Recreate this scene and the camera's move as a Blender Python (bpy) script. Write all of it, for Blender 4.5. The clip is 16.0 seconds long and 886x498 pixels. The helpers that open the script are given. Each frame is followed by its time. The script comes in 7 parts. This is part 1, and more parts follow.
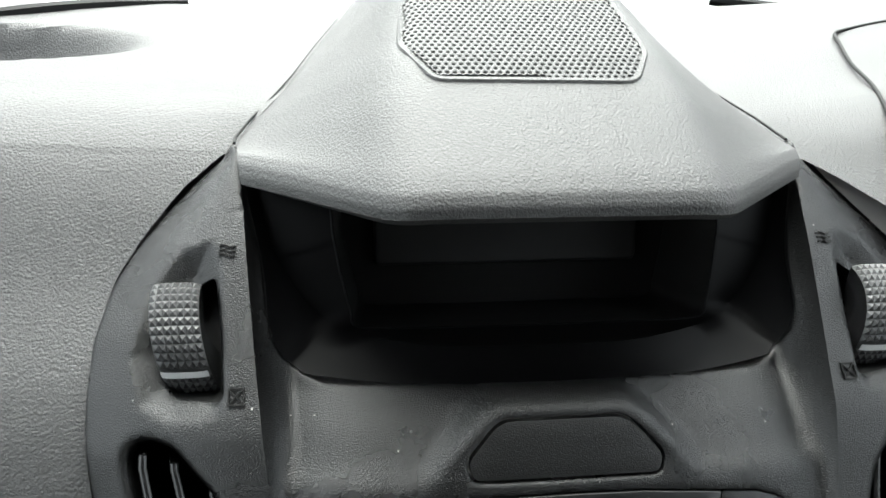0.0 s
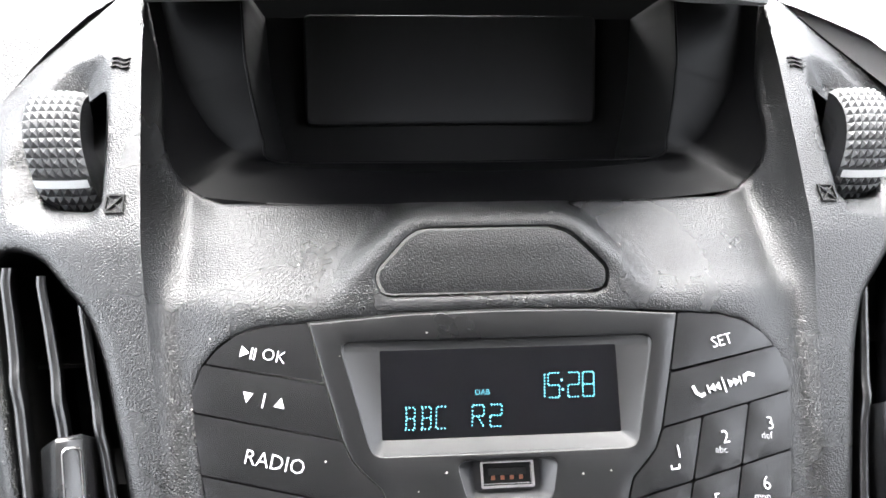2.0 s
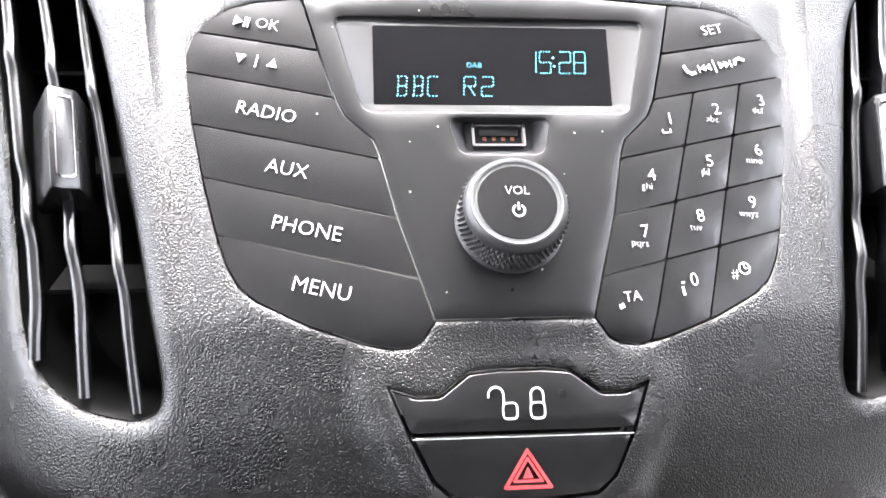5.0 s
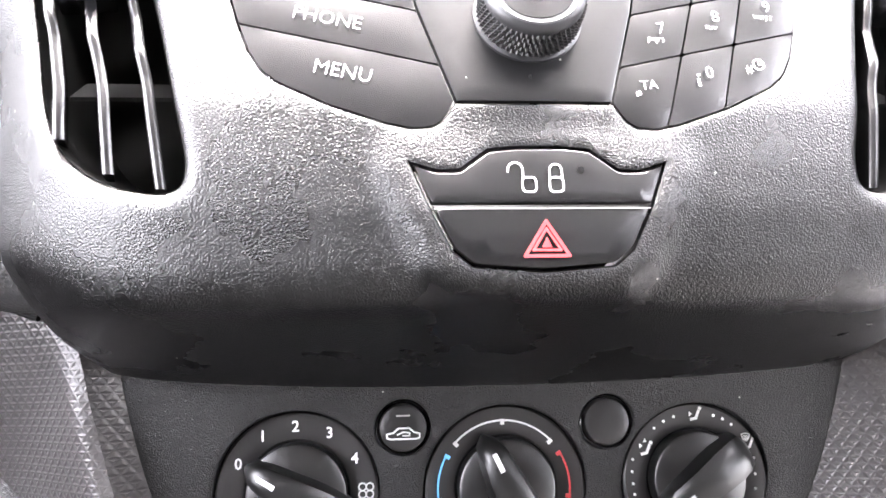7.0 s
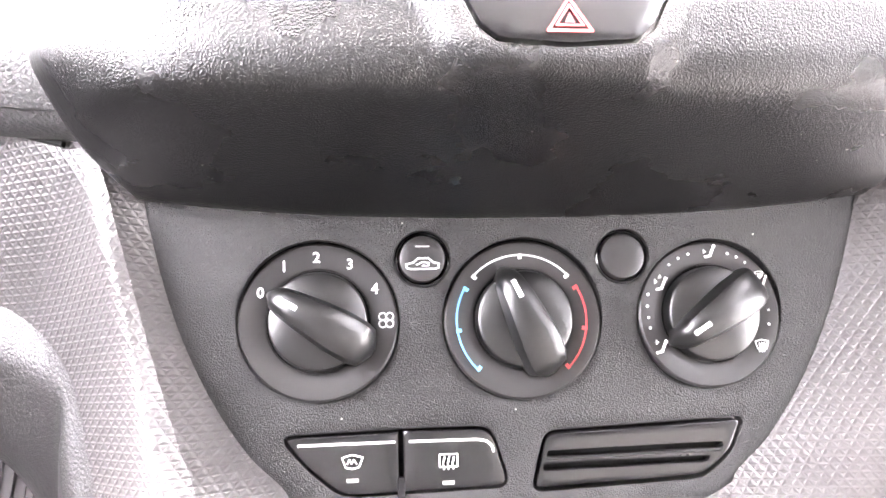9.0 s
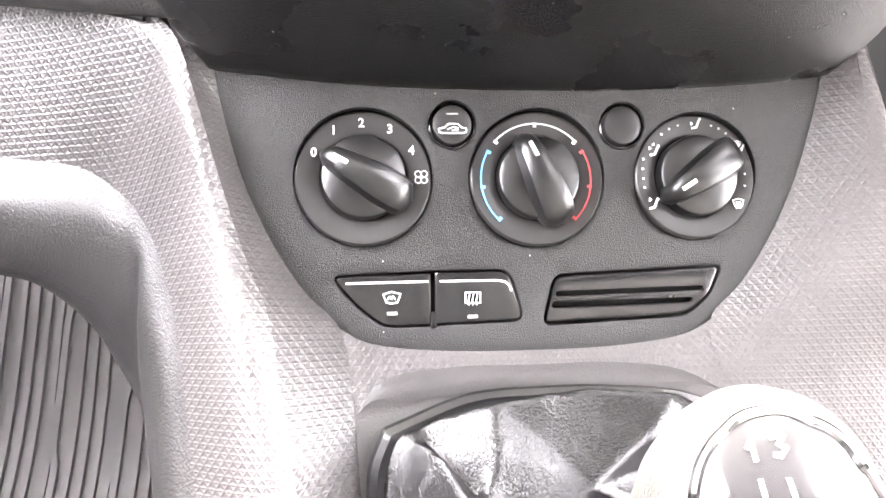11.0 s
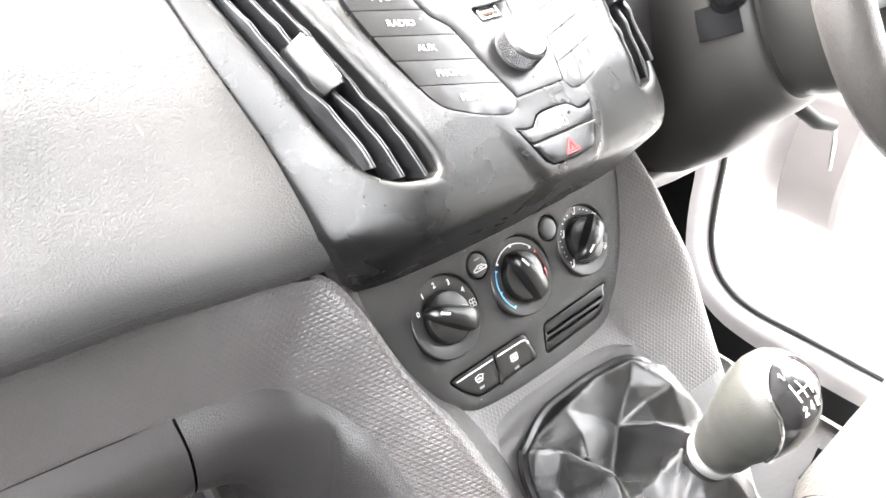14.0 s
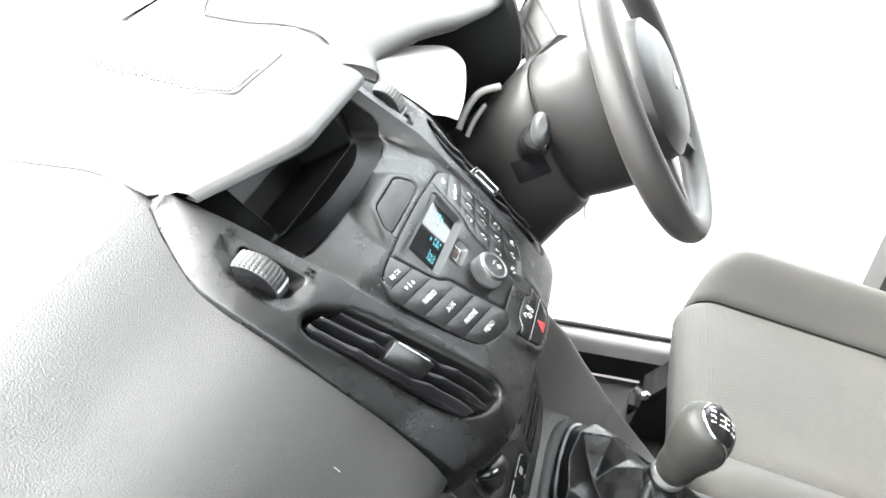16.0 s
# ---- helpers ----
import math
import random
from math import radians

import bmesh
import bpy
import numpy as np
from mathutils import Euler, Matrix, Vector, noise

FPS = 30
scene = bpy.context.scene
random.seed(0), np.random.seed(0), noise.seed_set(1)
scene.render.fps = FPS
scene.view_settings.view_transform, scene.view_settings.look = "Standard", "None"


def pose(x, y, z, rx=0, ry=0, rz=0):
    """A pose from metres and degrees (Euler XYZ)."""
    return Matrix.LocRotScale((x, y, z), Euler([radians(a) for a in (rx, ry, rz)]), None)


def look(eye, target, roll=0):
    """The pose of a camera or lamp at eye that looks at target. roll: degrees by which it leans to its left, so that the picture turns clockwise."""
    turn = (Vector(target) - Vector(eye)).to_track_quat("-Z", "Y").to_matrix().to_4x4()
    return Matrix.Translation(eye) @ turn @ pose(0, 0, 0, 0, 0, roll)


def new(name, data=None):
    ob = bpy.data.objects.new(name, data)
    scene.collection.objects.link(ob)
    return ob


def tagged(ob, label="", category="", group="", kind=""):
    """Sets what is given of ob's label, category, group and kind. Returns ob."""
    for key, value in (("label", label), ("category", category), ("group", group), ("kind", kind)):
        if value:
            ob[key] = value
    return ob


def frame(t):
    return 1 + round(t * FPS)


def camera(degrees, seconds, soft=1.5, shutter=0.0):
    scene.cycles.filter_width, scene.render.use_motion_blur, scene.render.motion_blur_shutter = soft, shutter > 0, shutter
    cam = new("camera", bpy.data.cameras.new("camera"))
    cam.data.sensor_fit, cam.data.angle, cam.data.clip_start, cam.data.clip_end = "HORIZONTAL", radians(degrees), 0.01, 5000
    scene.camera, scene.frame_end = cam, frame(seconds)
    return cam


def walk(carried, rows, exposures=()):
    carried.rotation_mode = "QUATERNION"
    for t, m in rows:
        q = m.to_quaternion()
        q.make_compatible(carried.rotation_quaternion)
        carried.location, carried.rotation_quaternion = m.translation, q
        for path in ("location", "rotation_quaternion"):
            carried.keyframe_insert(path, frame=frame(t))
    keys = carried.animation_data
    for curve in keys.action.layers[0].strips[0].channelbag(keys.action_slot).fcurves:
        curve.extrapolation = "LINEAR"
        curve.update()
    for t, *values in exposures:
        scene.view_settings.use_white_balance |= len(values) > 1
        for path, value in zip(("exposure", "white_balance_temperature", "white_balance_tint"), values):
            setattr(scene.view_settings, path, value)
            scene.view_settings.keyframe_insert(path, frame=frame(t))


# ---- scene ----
from mathutils.geometry import delaunay_2d_cdt

cam = camera(57.4, 16.0, soft=1.6)
PATH = [
    (0, pose(-0.0852, 0.0270, 0.8514, 52.98, -3.04, -6.20)),
    (0.5, pose(-0.0580, 0.0164, 0.8180, 54.45, -2.72, -5.41)),
    (1, pose(-0.0493, 0.0104, 0.7886, 55.49, -2.18, -5.17)),
    (1.5, pose(-0.0431, 0.0041, 0.7636, 56.64, -1.76, -5.06)),
    (2, pose(-0.0422, -0.0001, 0.7499, 57.23, -1.78, -5.03)),
    (2.5, pose(-0.0394, -0.0088, 0.7289, 58.19, -1.61, -4.65)),
    (3, pose(-0.0386, -0.0201, 0.7112, 59.16, -1.49, -4.38)),
    (3.5, pose(-0.0327, -0.0332, 0.6963, 59.76, -1.15, -3.63)),
    (3.7, pose(-0.0325, -0.0394, 0.6872, 60.50, -1.22, -3.71)),
    (6, pose(-0.0483, -0.0774, 0.6311, 60.27, -2.30, -5.54)),
    (6.5, pose(-0.0469, -0.0864, 0.6212, 59.20, -1.85, -5.11)),
    (7, pose(-0.0495, -0.0975, 0.5929, 60.42, -2.30, -5.11)),
    (7.5, pose(-0.0507, -0.1019, 0.5695, 61.20, -2.21, -5.24)),
    (8, pose(-0.0557, -0.1087, 0.5531, 61.54, -2.61, -5.78)),
    (8.5, pose(-0.0558, -0.1225, 0.5464, 60.69, -2.26, -5.49)),
    (9, pose(-0.0576, -0.1311, 0.5416, 60.11, -2.15, -5.22)),
    (9.5, pose(-0.0694, -0.1472, 0.5407, 60.39, -2.60, -5.87)),
    (10, pose(-0.0793, -0.1648, 0.5362, 60.45, -3.13, -6.05)),
    (10.2, pose(-0.0796, -0.1719, 0.5347, 59.33, -3.16, -5.67)),
    (12.3, pose(-0.1617, -0.2286, 0.5456, 56.00, -2.03, -16.80)),
    (12.5, pose(-0.1850, -0.2369, 0.5505, 56.39, -2.33, -20.40)),
    (13, pose(-0.2278, -0.2526, 0.5894, 55.67, -2.08, -28.45)),
    (13.5, pose(-0.2945, -0.2368, 0.6507, 55.01, -3.17, -36.92)),
    (14, pose(-0.3904, -0.1803, 0.7236, 55.32, -3.06, -43.49)),
    (14.5, pose(-0.4676, -0.1118, 0.8185, 55.37, -2.89, -50.75)),
    (15, pose(-0.5140, -0.0288, 0.8993, 54.81, -2.15, -57.54)),
    (15.5, pose(-0.5385, 0.0227, 0.9534, 54.74, -1.49, -65.67)),
    (16, pose(-0.5721, 0.0454, 0.9627, 55.23, -0.84, -75.61)),
]
EXPOSURES = [(0.0, 3.6, 6370, 2), (1.0, 4.7, 6420, 8), (2.0, 5.35, 6420, 10), (3.5, 5.6, 6420, 12), (6.5, 6.5, 6470, 16), (7.5, 7.25, 6660, 19), (8.5, 8.15, 6760, 21), (10.0, 8.3, 6810, 18), (12.5, 7.5, 6910, 16), (13.5, 7.2, 6860, 13), (14.0, 7.05, 6760, 10), (15.0, 6.42, 6510, 6), (16.0, 5.38, 6460, 5)]
walk(cam, PATH, EXPOSURES)

# ---- light: open sky through the windscreen, the driver's open door and the passenger window ----
world = bpy.data.worlds.new("sky")
scene.world = world
world.use_nodes = True
wn = world.node_tree
sky = wn.nodes.new("ShaderNodeTexSky")
sky.sky_type, sky.sun_disc = "NISHITA", False
sky.sun_elevation, sky.sun_rotation = radians(50), radians(-2)
sky.air_density, sky.dust_density = 1.0, 4.0
veil = wn.nodes.new("ShaderNodeHueSaturation")
veil.inputs["Saturation"].default_value = 0.3
wn.links.new(sky.outputs["Color"], veil.inputs["Color"])
# a thin overcast that evens the sky out
even = wn.nodes.new("ShaderNodeGamma")
even.inputs["Gamma"].default_value = 0.55
wn.links.new(veil.outputs["Color"], even.inputs["Color"])
wn.links.new(even.outputs["Color"], wn.nodes["Background"].inputs["Color"])
wn.nodes["Background"].inputs["Strength"].default_value = 0.15
sun = new("sun", bpy.data.lights.new("sun", "SUN"))
sun.data.energy, sun.data.angle, sun.data.color = 0.5, radians(60), (1.0, 0.98, 0.95)
sun.matrix_world = look((-0.13, 3.86, 5.1), (0, 0.0, 0.5))

# ---- small building kit ----
# The centre stack is laid out in a leaning frame: x across, d away from the driver, v up along the face.
LEAN = Matrix.Translation((0, 0, 0.75)) @ Matrix.Rotation(radians(-33), 4, "X")


def thing(name, label, category, m=None, group="", kind=""):
    ob = new(name)
    ob.empty_display_size = 0.02
    if m is not None:
        ob.matrix_world = m
    return tagged(ob, label, category, group, kind)


def part(name, bm, material, parent=None, label="", smooth=True, kind=""):
    me = bpy.data.meshes.new(name)
    bmesh.ops.recalc_face_normals(bm, faces=bm.faces[:])
    bm.to_mesh(me)
    bm.free()
    return part_of(name, me, material, parent, label, smooth, kind)


def part_of(name, me, material, parent=None, label="", smooth=True, kind=""):
    me.materials.clear()
    me.materials.append(material)
    if smooth:
        me.shade_smooth()
        me.set_sharp_from_angle(angle=radians(38))
    ob = new(name, me)
    if parent is not None:
        ob.parent = parent
    return tagged(ob, label, kind=kind)


def curve_at(xs, ys, soft=0.0):
    """A smoothed table lookup."""
    g = np.linspace(min(xs), max(xs), 700)
    y = np.interp(g, xs, ys)
    k = int(soft / (g[1] - g[0]))
    if k > 1:
        pad = np.concatenate([y[0] + (y[0] - y[1:k + 1][::-1]), y, y[-1] + (y[-1] - y[-k - 1:-1][::-1])])
        win = np.hanning(2 * k + 3)[1:-1]
        y = np.convolve(pad, win / win.sum(), "valid")
    return lambda v: float(np.interp(v, g, y))


def mirrored(half):
    """A closed outline from its right half, listed from the middle of the top to the middle of the foot."""
    return [(x, v) for x, v in half] + [(-x, v) for x, v in reversed(half) if abs(x) > 1e-6]


def resample(loop, step):
    out = []
    for (ax, ay), (bx, by) in zip(loop, loop[1:] + loop[:1]):
        n = max(1, round(math.hypot(bx - ax, by - ay) / step))
        out += [(ax + (bx - ax) * i / n, ay + (by - ay) * i / n) for i in range(n)]
    return out


def rounded(loop, r, n=4):
    """The outline with its corners rounded by at most r."""
    out, k = [], len(loop)
    for i in range(k):
        p, c, q = Vector(loop[i - 1]), Vector(loop[i]), Vector(loop[(i + 1) % k])
        a, b = p - c, q - c
        t = min(r, a.length * 0.45, b.length * 0.45)
        a, b = c + a.normalized() * t, c + b.normalized() * t
        for j in range(n + 1):
            s = j / n
            m = a * (1 - s) ** 2 + c * 2 * s * (1 - s) + b * s * s
            out.append((m.x, m.y))
    return out


def inset(loop, d):
    """The outline drawn in by d (out, where d is negative); works for either way round."""
    area = sum(ax * by - bx * ay for (ax, ay), (bx, by) in zip(loop, loop[1:] + loop[:1]))
    s, out, k = (1 if area > 0 else -1), [], len(loop)
    for i in range(k):
        p, c, q = Vector(loop[i - 1]), Vector(loop[i]), Vector(loop[(i + 1) % k])
        a, b = (c - p).normalized(), (q - c).normalized()
        na, nb = Vector((-a.y, a.x)) * s, Vector((-b.y, b.x)) * s
        m = na + nb
        m = m.normalized() if m.length > 1e-6 else na
        out.append(tuple(c + m * d / max(0.45, m.dot(na))))
    return out


def cut(loop, p, q):
    """The parts of the outline to the left and to the right of the line from p to q."""
    sides = ([], [])
    side = lambda c: (q[0] - p[0]) * (c[1] - p[1]) - (q[1] - p[1]) * (c[0] - p[0])
    for a, b in zip(loop, loop[1:] + loop[:1]):
        sa, sb = side(a), side(b)
        sides[0 if sa > 0 else 1].append(a)
        if (sa > 0) != (sb > 0):
            s = sa / (sa - sb)
            m = (a[0] + (b[0] - a[0]) * s, a[1] + (b[1] - a[1]) * s)
            sides[0].append(m), sides[1].append(m)
    return sides


def inside(loop, px, py):
    a = np.array(loop)
    b = np.roll(a, -1, axis=0)
    px, py = np.atleast_1d(px)[:, None], np.atleast_1d(py)[:, None]
    hit = ((a[:, 1] > py) != (b[:, 1] > py)) & (px < (b[:, 0] - a[:, 0]) * (py - a[:, 1]) / (b[:, 1] - a[:, 1] + 1e-15) + a[:, 0])
    return hit.sum(1) % 2 == 1


def reach(loop, px, py):
    """Distance of points to an outline."""
    a = np.array(loop)
    b = np.roll(a, -1, axis=0)
    p = np.stack([np.atleast_1d(px), np.atleast_1d(py)], -1)[:, None]
    t = np.clip(((p - a) * (b - a)).sum(-1) / (((b - a) ** 2).sum(-1) + 1e-15), 0, 1)
    return np.hypot(*np.moveaxis(p - a - (b - a) * t[..., None], -1, 0)).min(1)


def sheet(outer, holes, depth, step, rim=0.006, turn=0.0012, fine=None, creases=()):
    """A moulded skin over an outline with holes: depth(x, v) gives its form, every edge is turned over by a small radius and runs back by rim."""
    loops = [resample(l, fine or step) for l in [outer] + holes]
    xs, vs = zip(*outer)
    gx, gv = np.meshgrid(np.arange(min(xs), max(xs), step), np.arange(min(vs), max(vs), step * 0.87))
    gx[1::2] += step / 2
    gx, gv = gx.ravel(), gv.ravel()
    keep = inside(outer, gx, gv)
    for l in holes:
        keep &= ~inside(l, gx, gv)
    gx, gv = gx[keep], gv[keep]
    far = np.min([reach(l, gx, gv) for l in [outer] + holes], axis=0) > step * 0.55
    co, edges = [], []
    for l in loops:
        k = len(co)
        co += [Vector(p) for p in l]
        edges += [(k + i, k + (i + 1) % len(l)) for i in range(len(l))]
    gx, gv = gx[far], gv[far]
    # lines of points along the rolled edges and the creases of the form
    lines = []
    rings = [(resample(inset(l, way * turn * q), fine or step), turn * q * 0.9) for l, way in [(outer, 1)] + [(l, -1) for l in holes] for q in ((0.3, 1.0) if turn > 0.00045 else ())]
    for line, least in [(l + l[:1], e) for l, e in rings] + [(l, max(step * 0.3, turn * 1.2)) for l in creases]:
        px, pv = np.array([p[0] for p in line]), np.array([p[1] for p in line])
        free = inside(outer, px, pv) & (np.min([reach(l, px, pv) for l in [outer] + holes], axis=0) > least)
        for l in holes:
            free &= ~inside(l, px, pv)
        for i in range(len(line)):
            if free[i]:
                lines.append(line[i])
                co.append(Vector(line[i]))
                if i and free[i - 1]:
                    edges.append((len(co) - 2, len(co) - 1))
    if lines:
        la = np.array(lines)
        clear = np.array([np.hypot(la[:, 0] - a, la[:, 1] - b).min() > step * 0.5 for a, b in zip(gx, gv)])
        gx, gv = gx[clear], gv[clear]
    co += [Vector((x, v)) for x, v in zip(gx, gv)]
    vs2, es2, fs2, *_ = delaunay_2d_cdt(co, edges, [], 0, 1e-6)
    cx = np.array([sum(vs2[i].x for i in f) / 3 for f in fs2])
    cv = np.array([sum(vs2[i].y for i in f) / 3 for f in fs2])
    ok = inside(outer, cx, cv)
    for l in holes:
        ok &= ~inside(l, cx, cv)
    px, pv = np.array([p.x for p in vs2]), np.array([p.y for p in vs2])
    near = np.min([reach(l, px, pv) for l in [outer] + holes], axis=0)
    bm = bmesh.new()
    verts = [bm.verts.new((p.x, depth(p.x, p.y) + (turn * (1 - math.sqrt(1 - (1 - n / turn) ** 2)) if n < turn else 0.0), p.y)) for p, n in zip(vs2, near)]
    for f, k in zip(fs2, ok):
        if k:
            bm.faces.new([verts[i] for i in f])
    bm.verts.index_update()
    for v in [v for v in bm.verts if not v.link_faces]:
        bm.verts.remove(v)
    border = [e for e in bm.edges if len(e.link_faces) == 1]
    made = {}
    for e in border:
        for v in e.verts:
            if v not in made:
                made[v] = bm.verts.new(v.co + Vector((0, rim, 0)))
    for e in border:
        a, b = e.verts
        bm.faces.new([a, b, made[b], made[a]])
    return bm


def loft(loops, cap=False, close=True):
    """Skin between loops of the same number of points."""
    bm = bmesh.new()
    rows = [[bm.verts.new(p) for p in l] for l in loops]
    n = len(rows[0])
    for a, b in zip(rows, rows[1:]):
        for i in range(n if close else n - 1):
            j = (i + 1) % n
            bm.faces.new([a[i], a[j], b[j], b[i]])
    if cap:
        bm.faces.new(rows[-1])
    if cap == 2:
        bm.faces.new(rows[0][::-1])
    return bm


def key_cap(loop, depth, proud=0.0006, gap=0.0003, edge=0.0006, base=0.004, dish=0.0, fan=True):
    """A push button: side, a rounded edge and a face that follows the panel."""
    l0, l1, l2 = inset(loop, gap), inset(loop, gap + edge * 0.3), inset(loop, gap + edge)
    l3 = inset(loop, gap + edge * 3.5)
    rings = [[(x, depth(x, v) + base, v) for x, v in l0], [(x, depth(x, v) - proud + edge, v) for x, v in l0],
             [(x, depth(x, v) - proud + edge * 0.3, v) for x, v in l1], [(x, depth(x, v) - proud, v) for x, v in l2],
             [(x, depth(x, v) - proud + dish, v) for x, v in l3]]
    if not fan:
        return loft(rings, cap=True)
    bm = loft(rings)
    bm.verts.ensure_lookup_table()
    ring = bm.verts[-len(l3):]
    mx, mv = sum(p[0] for p in l3) / len(l3), sum(p[1] for p in l3) / len(l3)
    hub_ = bm.verts.new((mx, depth(mx, mv) - proud + dish, mv))
    for a, b in zip(ring, ring[1:] + ring[:1]):
        bm.faces.new([a, b, hub_])
    return bm


def flush_key(loop, depth, proud=0.0001, gap=0.0003, step=0.005, turn=0.0004):
    """A flat key that lies flush in its panel behind a narrow gap."""
    return sheet(inset(loop, gap), [], lambda x, v: depth(x, v) - proud, step, rim=0.004, turn=turn, fine=0.002)


def tube(path, radius, n=10, closed=False, cap=True):
    """A round bar along points; radius a number or a list."""
    path = [Vector(p) for p in path]
    k = len(path)
    rad = radius if isinstance(radius, (list, tuple)) else [radius] * k
    rings, up = [], None
    for i, p in enumerate(path):
        if closed:
            t = (path[(i + 1) % k] - path[i - 1]).normalized()
        else:
            t = (path[min(i + 1, k - 1)] - path[max(i - 1, 0)]).normalized()
        if up is None:
            up = t.orthogonal().normalized()
        up = (up - t * up.dot(t)).normalized()
        side = t.cross(up)
        rings.append([p + (up * math.cos(a) + side * math.sin(a)) * rad[i] for a in (2 * math.pi * j / n for j in range(n))])
    if closed:
        rings.append(rings[0])
    bm = loft(rings, cap=2 if cap and not closed else False)
    if closed:
        bmesh.ops.remove_doubles(bm, verts=bm.verts[:], dist=1e-6)
    return bm


def lathe(profile, n=48, m=None):
    """A turned body: (radius, height) from the foot up, round the z axis."""
    rings = [[(r * math.cos(2 * math.pi * j / n), r * math.sin(2 * math.pi * j / n), h) for j in range(n)] for r, h in profile]
    bm = loft(rings, cap=2)
    if m is not None:
        bm.transform(m)
    return bm


def face_at(x, v, d, turn=0.0):
    """A pose on the stack's face: local x across, y up the face, z towards the driver."""
    return Matrix.Translation((x, d, v)) @ Matrix.Rotation(radians(90), 4, "X") @ Matrix.Rotation(radians(turn), 4, "Z")


def plate(loops, depth, lift=0.0003, thick=0.0003):
    """Flat printed shapes that follow the panel."""
    bm = bmesh.new()
    for loop in loops:
        top = [bm.verts.new((x, depth(x, v) - lift, v)) for x, v in loop]
        low = [bm.verts.new((x, depth(x, v) - lift + thick, v)) for x, v in loop]
        bm.faces.new(top)
        for i in range(len(top)):
            j = (i + 1) % len(top)
            bm.faces.new([top[i], low[i], low[j], top[j]])
    bmesh.ops.triangulate(bm, faces=[f for f in bm.faces if len(f.verts) > 4])
    return bm


def bar(a, b, w):
    """The outline of a straight stroke."""
    a, b = Vector(a), Vector(b)
    n = Vector((-(b - a).y, (b - a).x)).normalized() * w / 2
    return [tuple(a + n), tuple(b + n), tuple(b - n), tuple(a - n)]


def arc(cx, cv, r, a0, a1, n=10):
    return [(cx + r * math.cos(radians(a0 + (a1 - a0) * i / n)), cv + r * math.sin(radians(a0 + (a1 - a0) * i / n))) for i in range(n + 1)]


def stroke(pts, w):
    """Outlines of a bent stroke, piece by piece."""
    out = []
    for a, b in zip(pts, pts[1:]):
        d = (Vector(b) - Vector(a)).normalized() * w * 0.35
        out.append(bar(tuple(Vector(a) - d), tuple(Vector(b) + d), w))
    return out


def lettering(body, x, v, height, material, parent, depth, turn=0.0, name="lettering", lift=0.0004, wide=1.0, bold=-0.00006):
    cu = bpy.data.curves.new(name, "FONT")
    cu.body, cu.size, cu.align_x, cu.align_y, cu.resolution_u = body, height / 0.7, "CENTER", "CENTER", 2
    cu.offset = bold
    ob = bpy.data.objects.new(name, cu)
    me = bpy.data.meshes.new_from_object(ob)
    bpy.data.objects.remove(ob)
    c, s = math.cos(radians(turn)), math.sin(radians(turn))
    for w in me.vertices:
        tx, ty = w.co.x * wide, w.co.y
        px, pv = x + tx * c - ty * s, v + tx * s + ty * c
        w.co = (px, depth(px, pv) - lift, pv)
    return part_of(name, me, material, parent, smooth=False)


